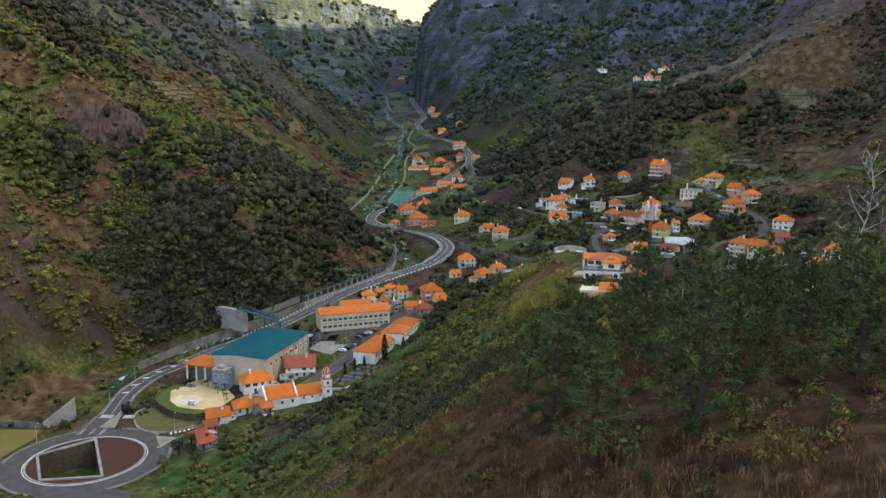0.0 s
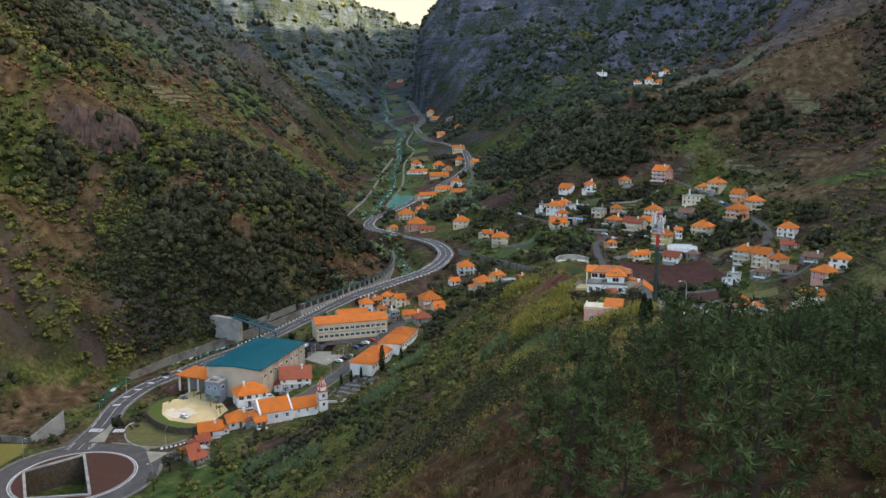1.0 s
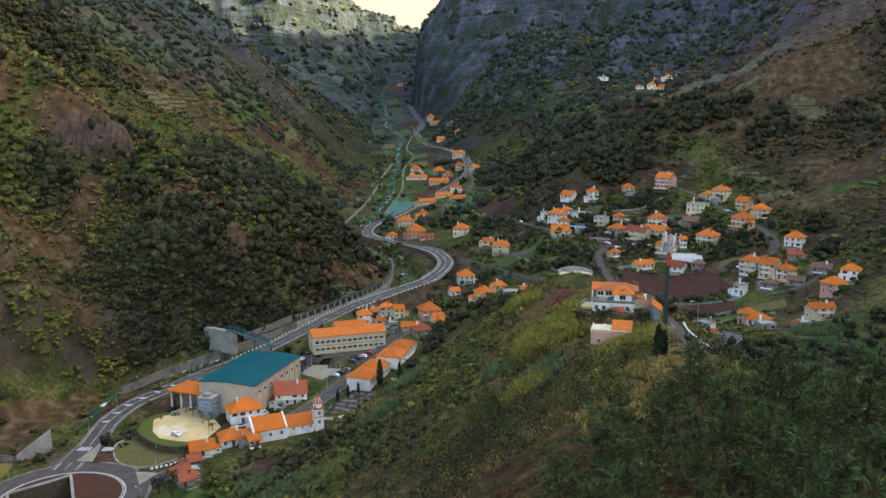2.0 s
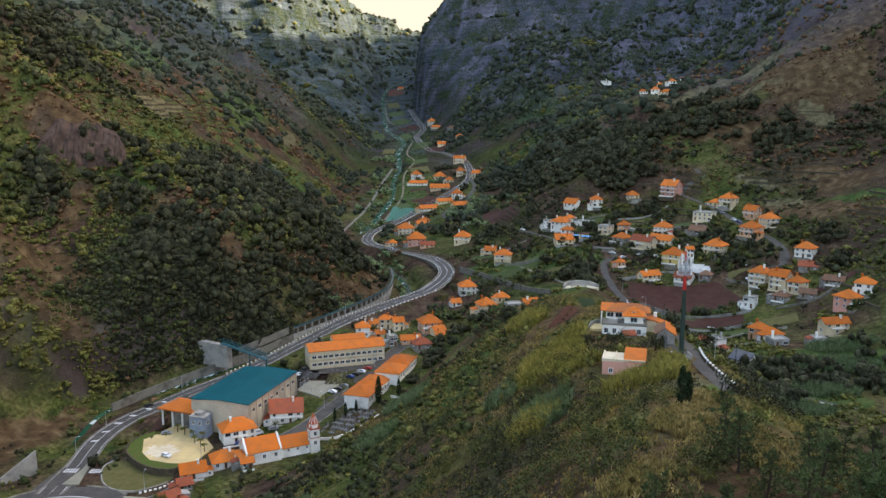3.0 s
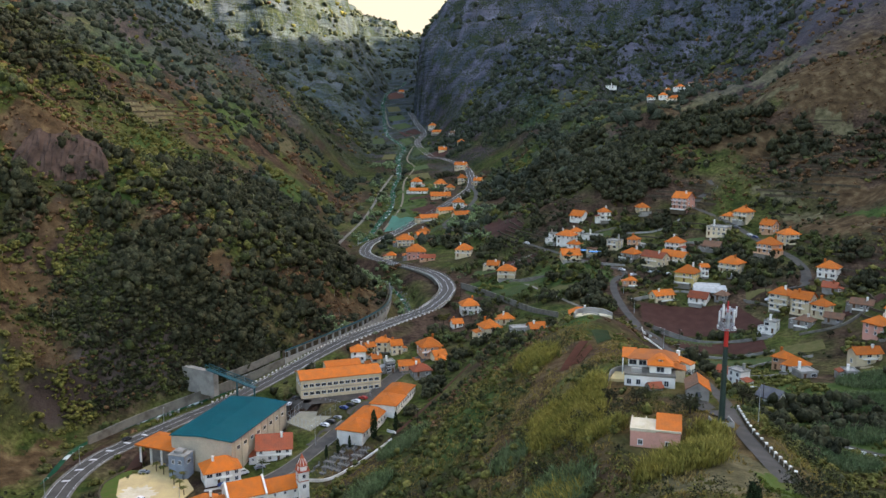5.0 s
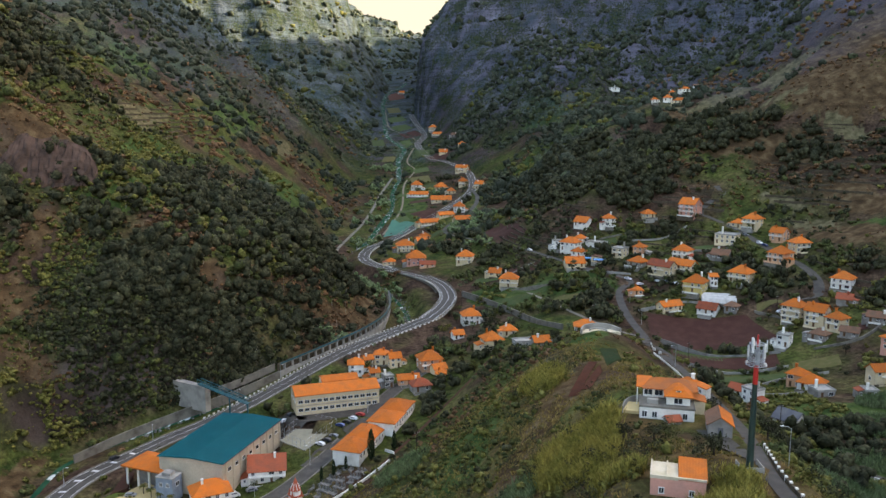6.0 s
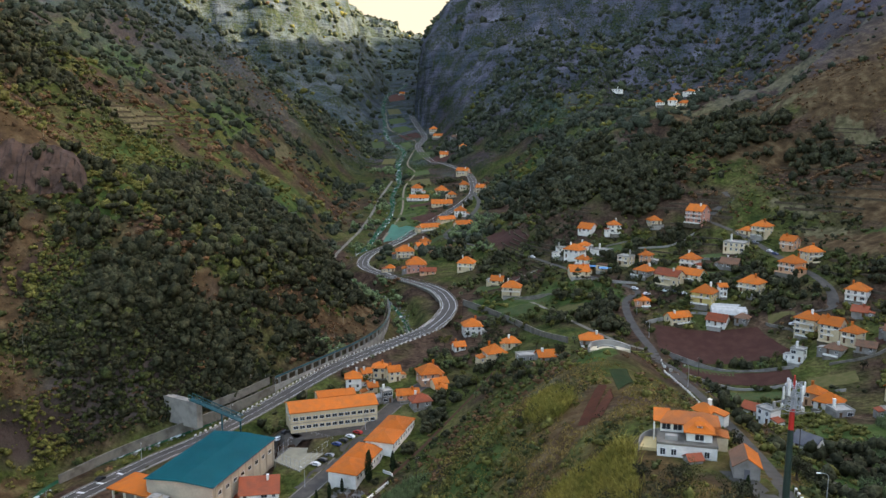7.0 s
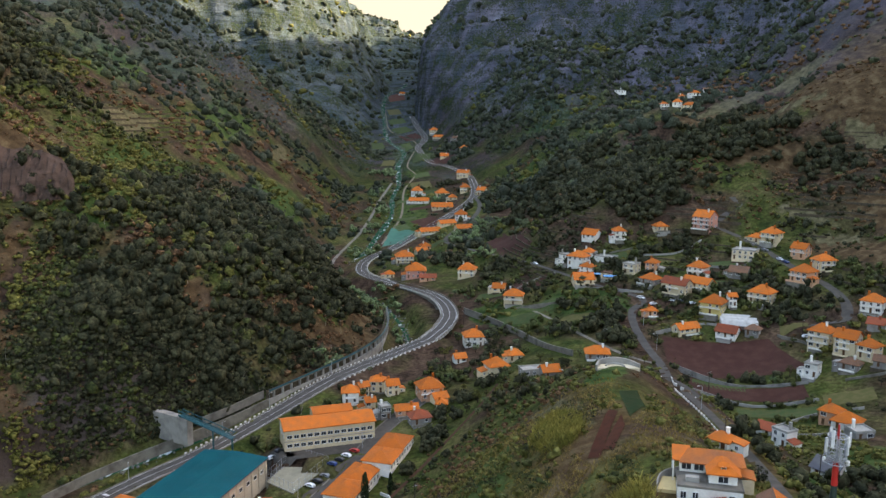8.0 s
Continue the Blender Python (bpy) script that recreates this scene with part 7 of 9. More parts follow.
def foliage_mesh(name, clumps, leaves, material):
    """One mesh of clumps (smooth) with loose leaves standing out of them."""
    nc, nl, kv = len(clumps), len(leaves), len(BALL_V)
    co = np.concatenate([clumps.reshape(-1, 3), leaves.reshape(-1, 3)])
    tri = (BALL_T[None] + (np.arange(nc) * kv)[:, None, None]).reshape(-1)
    corner = np.concatenate([tri, nc * kv + np.arange(4 * nl)]).astype(np.int32)
    nt_ = nc * len(BALL_T)
    total = np.concatenate([np.full(nt_, 3), np.full(nl, 4)]).astype(np.int32)
    me = bpy.data.meshes.new(name)
    me.vertices.add(len(co))
    me.vertices.foreach_set("co", co.reshape(-1).astype(np.float32))
    me.loops.add(len(corner))
    me.loops.foreach_set("vertex_index", corner)
    me.polygons.add(len(total))
    me.polygons.foreach_set("loop_start", np.concatenate([[0], np.cumsum(total)[:-1]]).astype(np.int32))
    me.polygons.foreach_set("loop_total", total)
    me.polygons.foreach_set("use_smooth", np.concatenate([np.ones(nt_, bool), np.zeros(nl, bool)]))
    me.materials.append(material)
    me.update(calc_edges=True)
    return me


def bush_mesh(rng, name, x, y, z, r, tall, subs, leaves, leaf, material, full=True):
    """Bushes, each of a few uneven clumps with leaves round them."""
    n = len(x)
    rr, tt = np.repeat(r, subs), np.repeat(tall, subs)
    off = rng.normal(size=(n * subs, 2)) * (0.5 * rr)[:, None] * (0 if subs == 1 else 1)
    small = rr * (rng.uniform(0.5, 0.85, n * subs) if subs > 1 else 1)
    up = small * tt * 0.3 + (rng.random(n * subs) ** 2 * rr * tt * 0.8 if subs > 1 else 0)
    c = np.stack([np.repeat(x, subs) + off[:, 0], np.repeat(y, subs) + off[:, 1], np.repeat(z, subs) + up], 1)
    keep = slice(None) if full else slice(0, 0)
    clumps = clumps_round(rng, c[keep], np.stack([small, small, small * tt * 0.85], 1)[keep] * 0.95, 0.34)
    if leaves:
        q = leaves_round(rng, c, np.stack([small, small, small * tt * 0.9], 1) * 1.12, leaves, small * leaf, 0.45, 0.6, 0.85 if full else 0.5)
    else:
        q = np.zeros((0, 4, 3))
    return foliage_mesh(name, clumps, q, material)


def free_places(rng, x0, x1, y0, y1, count):
    """Places in a stretch of land that nothing else takes."""
    x, y = rng.uniform(x0, x1, count), rng.uniform(y0, y1, count)
    inside = (x > X0) & (x < X0 + NX * CELL) & (y > Y0) & (y < Y0 + NY * CELL)
    ok = ~(inside & nearest(taken, x, y))
    return x[ok], y[ok]


def edges_of_floor(y):
    return along(LEFT_FOOT, y)[0], along(FLOOR_EDGE, y)[0]


def scrub(seed, x0, x1, y0, y1, count, r_low, r_high, subs, leaves, leaf, keep):
    """Bushes over a stretch of land, sorted into kinds by patches."""
    rng = np.random.default_rng(seed)
    x, y = free_places(rng, x0, x1, y0, y1, count)
    ok = np.abs(x + 0.03 * y) < 120 + 0.6 * np.maximum(y, 0)
    x, y = x[ok], y[ok]
    ok = keep(x, y, rng)
    x, y = x[ok], y[ok]
    z = land(x, y)
    zone = cover(x, y)
    r = r_low + (r_high - r_low) * rng.random(len(x)) ** 2
    r = r * (1 + 0.45 * zone[3]) * (1 - 0.35 * np.maximum(zone[0], zone[2]))
    dark = fbm(x / 55, y / 55, 3, 41) + 0.22 * (rng.random(len(x)) - 0.5) + 0.14 * zone[3] - 0.14 * zone[1] + 0.12 * smooth(640, 900, y)
    dry = fbm(x / 80, y / 80, 3, 47) + 0.25 * (rng.random(len(x)) - 0.5) + 0.06 * (1 - smooth(110, 150, y)) * smooth(-8, 4, x) + 0.06 * smooth(170, 240, x) + 0.14 * zone[0] + 0.06 * zone[2] - 0.3 * zone[1] - 0.06 * zone[3] - 0.08 * smooth(210, 240, y) * (1 - smooth(400, 430, y)) - 0.2 * smooth(1000, 1300, y)
    dark = dark - 0.1 * (1 - smooth(330, 400, y)) - 0.06 * (1 - smooth(200, 230, y))
    kind = np.where(dry > 0.55, 3, np.where(dark > 0.49, 0, np.where(dark > 0.36, 1, 2)))
    # stretches that start beyond y 690 take the haze-tinted leaf colours
    for k, (name, mat) in enumerate((("dark_bushes", LEAF_DARK if y0 < 690 else LEAF_DARK_HAZE), ("bushes", LEAF_MID if y0 < 690 else LEAF_MID_HAZE), ("pale_bushes", LEAF_OLIVE), ("dry_bushes", LEAF_DRY))):
        m = kind == k
        if m.sum() < 3:
            continue
        rr = r[m] * (1.1 if k == 0 else 0.8 if k == 3 else 1.0)
        tall = rng.uniform(0.75, (1.5, 1.25, 1.0, 0.9)[k], m.sum())
        tagged(new(name, bush_mesh(rng, name, x[m], y[m], z[m], rr, tall, subs, leaves, leaf, mat, y1 > 300)), KINDS[k], "bushes", kind="stuff")


KINDS = ["dark green bushes over the slope", "green scrub over the slope", "yellow-green shrubs over the slope", "dry brown bracken over the slope"]


def slope_of(x, y):
    return np.hypot(land(x + 4, y) - land(x - 4, y), land(x, y + 4) - land(x, y - 4)) / 8


def on_slopes(x, y, rng):
    lf, fe = edges_of_floor(y)
    zone = cover(x, y)
    village = (x > fe + 10) & (x < along(VILLAGE, y)[0] + 15) & (y > 395) & (y < 620)
    near_patch, far_patch, away = fbm(x / 30, y / 30, 3, 53), fbm(x / 85, y / 85, 4, 57) - 0.03, smooth(700, 950, y)
    open_land = near_patch * (1 - away) + far_patch * away - 0.1 * smooth(1100, 1400, y) * (slope_of(x, y) > 1.3) * (x > -60) + 0.3 * zone[3] + 0.05 * zone[1]
    chance = np.where(village, 0.8, 0.95) * np.where((x > lf - 2) & (x < fe + 2) & (y < 2300), 0.3, 1.0)
    chance = chance * (1 - 0.5 * zone[0]) * (1 - 0.85 * zone[2])
    return (rng.random(len(x)) < chance) & (open_land > 0.34)


def on_lower_slope(x, y, rng):
    zone = cover(x, y)
    return (x < along(LEFT_FOOT, y)[0] - 3) & (rng.random(len(x)) < 0.85 * (1 - 0.35 * zone[0])) & (fbm(x / 20, y / 20, 3, 69) > 0.33)


def on_cliff_foot(x, y, rng):
    return (x < along(LEFT_FOOT, y)[0] - 2) & (rng.random(len(x)) < 0.9)


def on_spur(x, y, rng):
    crest, _ = along(CREST, y)
    zone = cover(x, y)
    open_land = fbm(x / 14, y / 14, 3, 61)
    chance = np.where(np.abs(x - crest) < 7, 0.6, 1.0) * (1 - 0.6 * zone[0]) * (1 - 0.85 * zone[2])
    return (x > along(FLOOR_EDGE, y)[0] - 4) & (rng.random(len(x)) < chance) & (open_land > 0.33)


scrub(18, -50, 70, 36, 115, 1100, 0.4, 1.1, 3, 30, 0.22, on_spur)
scrub(11, -90, 90, 115, 220, 4200, 0.4, 1.6, 2, 13, 0.36, on_spur)
scrub(12, -130, 130, 220, 400, 7000, 0.5, 1.8, 2, 4, 0.5, on_spur)
scrub(20, -330, -120, 210, 380, 4200, 0.8, 2.2, 2, 5, 0.42, on_slopes)
scrub(17, -230, -50, 385, 600, 7500, 0.8, 2.3, 2, 2, 0.5, on_lower_slope)
scrub(19, -195, -105, 388, 462, 6500, 0.7, 2.0, 2, 2, 0.5, on_lower_slope)
scrub(21, -172, -112, 398, 456, 5200, 0.6, 1.7, 2, 3, 0.5, on_cliff_foot)
scrub(13, -345, -45, 375, 700, 12500, 1.0, 3.0, 2, 2, 0.5, on_slopes)
scrub(16, 5, 345, 395, 720, 9500, 0.9, 2.7, 2, 3, 0.5, on_slopes)
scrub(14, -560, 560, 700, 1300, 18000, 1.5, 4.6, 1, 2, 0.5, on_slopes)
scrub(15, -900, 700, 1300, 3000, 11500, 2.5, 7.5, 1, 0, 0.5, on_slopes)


def wood(seed, places, r_low, r_high, per, leaf, material, label):
    """Close-standing trees, each with a trunk, over blobs of (x, y, radius, count)."""
    rng = np.random.default_rng(seed)
    xs, ys = [], []
    for cx, cy, r, n in places:
        a, d = rng.uniform(0, 6.28, n), r * np.sqrt(rng.random(n))
        xs.append(cx + d * np.cos(a))
        ys.append(cy + d * np.sin(a))
    x, y = np.concatenate(xs), np.concatenate(ys)
    ok = ~nearest(taken, x, y)
    x, y = x[ok], y[ok]
    z = land(x, y)
    r = rng.uniform(r_low, r_high, len(x))
    tall = rng.uniform(0.9, 1.5, len(x))
    subs = 4 if r_high > 1.2 else 3
    tagged(new("wood", bush_mesh(rng, "wood", x, y, z + r * (0.5 if r_high > 1.7 else 0.0), r, tall, subs, max(3, per // (2 * subs)) if y.mean() > 300 else per // subs, leaf * 1.3, material, float(y.mean()) > 300)), label, "trees", kind="stuff")


wood(21, [(120, 690, 34, 130), (80, 720, 36, 120), (60, 760, 34, 90), (110, 640, 22, 60), (150, 700, 26, 80), (190, 740, 24, 60), (230, 640, 20, 40), (160, 770, 28, 60), (205, 680, 18, 40)], 2.2, 4.0, 60, 0.26, LEAF_DARK, "dark green wood above the village")
wood(33, [(52, 865, 16, 26), (68, 862, 16, 26), (80, 790, 18, 34), (99, 784, 18, 34), (103, 697, 15, 28), (121, 701, 15, 28), (127, 654, 14, 26), (131, 636, 12, 20), (116, 634, 12, 20), (98, 640, 12, 22), (82, 666, 14, 26), (65, 687, 14, 26), (177, 712, 14, 26), (183, 676, 12, 24), (190, 660, 12, 20), (169, 668, 12, 20), (75, 740, 16, 30), (95, 730, 16, 30)], 1.8, 3.8, 44, 0.28, LEAF_DARK, "dark green wood on the hillside above the village")
wood(22, [(-105, 500, 26, 80), (-90, 560, 26, 90), (-120, 590, 30, 90), (-140, 500, 26, 70), (-125, 640, 28, 70), (-165, 560, 28, 60), (-110, 530, 24, 60), (-185, 470, 22, 50), (-150, 445, 18, 40)], 2.0, 3.6, 56, 0.26, LEAF_DARK, "dark wood on the lower slope")
wood(23, [(-62, 620, 16, 36), (-52, 590, 12, 24), (-44, 560, 10, 20), (-72, 650, 12, 22), (-90, 760, 14, 30), (-96, 830, 14, 30), (-92, 900, 14, 30), (-100, 980, 16, 30), (-72, 500, 8, 10), (-108, 1080, 18, 30), (-40, 940, 20, 20), (-10, 770, 18, 40), (8, 800, 16, 36), (12, 690, 16, 28)], 1.3, 2.6, 54, 0.26, LEAF_BLUE, "blue-green trees along the stream")
wood(24, [(150, 300, 26, 40), (120, 320, 20, 30), (80, 300, 12, 16), (95, 280, 14, 18), (170, 340, 20, 30), (76, 316, 6, 6)], 1.5, 2.8, 70, 0.22, LEAF_DARK, "dark trees below the spur")
wood(25, [(70, 480, 14, 18), (52, 505, 14, 20), (66, 535, 12, 18), (95, 600, 14, 18), (30, 520, 10, 10), (130, 520, 14, 16), (150, 500, 12, 14), (160, 545, 12, 14), (185, 500, 14, 18), (120, 455, 12, 10), (15, 480, 10, 10), (-4, 470, 8, 8), (-20, 470, 10, 12), (0, 610, 12, 14)], 1.2, 2.4, 60, 0.25, LEAF_MID, "garden trees between the village plots")


wood(36, [(-24, 392, 5, 9), (-20, 402, 5, 9), (-16, 412, 5, 10), (-28, 384, 4, 6), (-12, 428, 6, 10), (6, 452, 4, 6), (-4, 440, 6, 8), (-38, 366, 4, 5), (-34, 428, 4, 4), (-10, 470, 7, 10), (6, 486, 8, 12), (-16, 482, 6, 8)], 1.2, 2.4, 60, 0.25, LEAF_DARK, "dark green trees behind the long buildings")
wood(37, [(60, 500, 10, 22), (68, 478, 9, 18), (58, 520, 10, 20), (72, 512, 6, 10), (44, 545, 10, 14), (46, 500, 8, 12), (136, 520, 10, 16), (150, 528, 9, 14), (160, 508, 9, 14), (148, 492, 8, 10), (104, 584, 12, 18), (126, 588, 12, 16), (84, 580, 8, 8), (196, 480, 9, 14), (190, 450, 10, 12), (30, 640, 14, 18), (0, 720, 12, 20), (-20, 700, 12, 20), (-6, 680, 10, 14), (14, 640, 10, 14), (-30, 770, 8, 10), (-44, 850, 8, 8), (-60, 990, 10, 14), (-30, 1000, 10, 14), (-4, 870, 10, 14), (14, 900, 12, 18), (20, 850, 12, 18)], 1.4, 3.0, 50, 0.28, LEAF_DARK, "dark green trees among the village gardens")
wood(26, [(12, 52, 12, 12), (30, 50, 12, 14), (4, 70, 10, 12), (24, 60, 14, 14), (-4, 95, 10, 16), (40, 55, 10, 10), (2, 120, 10, 14), (16, 135, 10, 10), (26, 46, 8, 10), (40, 47, 8, 9), (34, 43, 6, 6), (16, 44, 8, 8)], 0.5, 1.1, 240, 0.085, LEAF_OLIVE, "yellow-green round shrubs among the bracken")
wood(27, [(16, 66, 16, 22), (34, 70, 16, 22), (22, 88, 16, 30), (38, 95, 16, 24), (8, 92, 10, 14), (14, 112, 12, 16), (32, 118, 10, 14)], 0.7, 1.7, 150, 0.11, LEAF_MID, "dark green undergrowth between the pines")


FLANKS = [(22, 150, 12, 20), (8, 175, 14, 26), (12, 205, 12, 22), (-8, 200, 16, 26), (2, 240, 16, 28), (-18, 255, 16, 26), (24, 262, 8, 8), (8, 285, 14, 22), (-8, 300, 14, 22), (58, 170, 12, 20), (64, 205, 10, 18), (66, 240, 12, 18), (22, 320, 10, 14), (56, 300, 8, 12), (-30, 225, 16, 22)]
wood(38, [(17.8, 132, 4, 10), (17, 118, 4, 10), (22, 167, 2.5, 5), (23, 109, 4, 8), (27.6, 116, 3, 6), (13, 215, 4, 9), (4.4, 187, 6, 16), (18, 151, 3, 6), (8.7, 127, 6, 16), (33.8, 126, 3, 5), (8, 200, 4, 8), (40, 226, 4, 7), (-6, 160, 8, 16)], 0.9, 1.9, 150, 0.115, LEAF_MID, "green bushes on the near end of the spur")
wood(39, [(25, 131, 4, 9), (22, 111, 4, 8), (26.5, 165, 4, 9), (30, 155, 5, 7), (20, 200, 4, 8), (30, 208, 5, 9), (14, 170, 6, 14), (28, 190, 5, 9), (38, 222, 4, 8), (2, 172, 7, 14), (-4, 214, 8, 14), (10, 262, 6, 10)], 0.6, 1.4, 130, 0.12, LEAF_OLIVE, "yellow-green bushes on the near end of the spur")
wood(28, FLANKS, 0.7, 1.7, 90, 0.13, LEAF_MID, "green rounded bushes over the flanks of the spur")
wood(29, [(x + 4, y + 6, r, n // 2) for x, y, r, n in FLANKS] + [(46, 162, 4, 12), (52, 166, 3, 6), (22, 226, 4, 9), (34, 229, 4, 9), (31, 223, 4, 8), (40, 214, 3, 5), (26, 305, 4, 8), (5, 142, 8, 26), (1, 113, 8, 24), (-3, 128, 8, 20), (8, 162, 7, 16), (7, 196, 6, 14), (-8, 108, 8, 14), (12, 214, 5, 8)], 0.9, 2.1, 90, 0.13, LEAF_DARK, "dark green bushes over the flanks of the spur")
wood(30, [(x - 5, y + 3, r, n // 2) for x, y, r, n in FLANKS], 0.5, 1.2, 80, 0.14, LEAF_OLIVE, "yellow-green bushes over the flanks of the spur")


wood(35, [(10, 50, 14, 80), (28, 47, 14, 110), (40, 48, 12, 80), (0, 64, 12, 50), (20, 62, 14, 60), (36, 40, 8, 40), (-6, 84, 10, 40)], 0.3, 0.7, 120, 0.12, LEAF_DRY, "rusty brown fern clumps between the pines")


# cane thickets and grass: upright blades
def blades(rng, x, y, height, width, lean, per):
    x, y, h = np.repeat(x, per), np.repeat(y, per), np.repeat(height, per) * rng.uniform(0.6, 1.2, len(x) * per)
    n = len(x)
    x, y = x + rng.normal(size=n) * 0.22 * h, y + rng.normal(size=n) * 0.22 * h
    z = land(x, y)
    a = rng.uniform(0, 6.283, n)
    w = width * rng.uniform(0.7, 1.3, n)
    side = np.stack([np.cos(a), np.sin(a), 0 * a], 1) * w[:, None]
    base = np.stack([x, y, z - 0.05], 1)
    bend = np.stack([rng.normal(size=n), rng.normal(size=n), 0 * a], 1) * (lean * h)[:, None]
    mid = base + bend * 0.3 + np.stack([0 * a, 0 * a, h * 0.6], 1)
    tip = base + bend + np.stack([0 * a, 0 * a, h], 1)
    return np.stack([base, mid + side, tip, mid - side], 1)


def cane(seed, places, height, material, label):
    rng = np.random.default_rng(seed)
    out = []
    for cx, cy, rx, ry, n in places:
        a, d = rng.uniform(0, 6.28, n), np.sqrt(rng.random(n))
        x, y = cx + rx * d * np.cos(a), cy + ry * d * np.sin(a)
        ok = ~nearest(taken, x, y)
        out.append(blades(rng, x[ok], y[ok], np.full(ok.sum(), height), 0.11, 0.3, 7))
    tagged(new("cane_thicket", mesh_of_quads("cane_thicket", np.concatenate(out), material)), label, "cane", kind="stuff")


cane(31, [(20.5, 234, 8, 13, 1700), (26, 242, 4, 6, 300), (25, 213, 4, 6, 260), (33, 184, 7, 5, 420), (20, 305, 6, 14, 700), (13, 195, 5, 7, 300)], 3.2, LEAF_REED, "yellow-green cane thickets on the spur")
cane(32, [(-22, 310, 8, 12, 500), (-30, 280, 7, 8, 300), (14, 203, 4, 7, 200), (136, 332, 18, 10, 900), (98, 270, 12, 10, 500), (118, 300, 14, 8, 500), (-55, 250, 9, 8, 300), (-68, 270, 7, 7, 260), (150, 355, 14, 8, 400)], 2.6, LEAF_BLUE, "blue-green cane thickets beside the gardens")
cane(40, [(34, 116, 6, 6, 420), (41, 122, 6, 6, 420), (30, 132, 7, 10, 800), (36, 148, 4, 8, 360), (17, 112, 4, 5, 220)], 1.1, GOLD_GRASS, "tall golden dry grass on the crest")
cane(42, [(41, 200, 5, 4, 300), (38, 192, 5, 4, 260)], 2.4, LEAF_REED, "yellow-green cane beside the pink house")
cane(44, [(16.4, 195, 4, 7, 420), (8, 232, 4, 6, 240)], 2.6, LEAF_BLUE, "blue-green cane on the flank of the spur")
cane(45, [(43.4, 168, 2.4, 9, 420), (40.4, 150, 2.4, 10, 420)], 0.45, FRESH_BLADES, "fresh green grass blades on the crest")
rng = np.random.default_rng(41)
x, y = free_places(rng, -60, 90, 108, 345, 36000)
ok = fbm(x / 9, y / 9, 3, 71) > 0.4
tagged(new("grass_tufts", mesh_of_quads("grass_tufts", blades(rng, x[ok], y[ok], rng.uniform(0.3, 0.85, ok.sum()), 0.08, 0.45, 3), GRASS_BLADES)), "dry yellow grass tufts on the spur", "grass", kind="stuff")

x, y = free_places(rng, -10, 62, 104, 340, 16000)
ok = fbm(x / 16, y / 16, 3, 79) > 0.47
tagged(new("golden_grass", mesh_of_quads("golden_grass", blades(rng, x[ok], y[ok], rng.uniform(0.5, 1.2, ok.sum()), 0.07, 0.4, 5), GOLD_GRASS)), "tall golden dry grass on the crest of the spur", "grass", kind="stuff")
x, y = free_places(rng, -12, 60, 28, 96, 14000)
ok = fbm(x / 7, y / 7, 3, 73) > 0.33
tagged(new("bracken", mesh_of_quads("bracken", blades(rng, x[ok], y[ok], rng.uniform(0.4, 0.95, ok.sum()), 0.034, 0.28, 6), LEAF_DRY)), "rusty brown dry bracken between the pines", "bracken", kind="stuff")

# boulders in the stream
rng = np.random.default_rng(43)
p = dense(STREAM, 1.0)
k = rng.integers(0, len(p) - 60, 1500)

c = p[k] + np.stack([rng.normal(size=1500) * 3.0, rng.normal(size=1500) * 1.5, np.full(1500, 0.35)], 1)
r = rng.uniform(0.25, 1.0, 1500)
ico = bmesh.new()
bmesh.ops.create_icosphere(ico, subdivisions=1, radius=1)
iv = np.array([v.co[:] for v in ico.verts])
it = np.array([[v.index for v in f.verts] for f in ico.faces])
ico.free()
co = c[:, None] + iv[None] * (r[:, None] * rng.uniform(0.6, 1.2, (1500, 3)))[:, None] * rng.uniform(0.8, 1.15, (1500, len(iv), 1))
me = bpy.data.meshes.new("boulders")
me.from_pydata(co.reshape(-1, 3).tolist(), [], (it[None] + (np.arange(1500) * len(iv))[:, None, None]).reshape(-1, 3).tolist())
me.materials.append(ROCK)
tagged(new("boulders", me), "pale boulders in the stream bed", "boulders", kind="stuff")


# ---------------------------------------------------------------- single trees
def limb_points(base, tip, sag, n=5):
    a, b = Vector(base), Vector(tip)
    return [a.lerp(b, k / (n - 1)) + Vector((0, 0, sag * math.sin(math.pi * k / (n - 1)))) for k in range(n)]


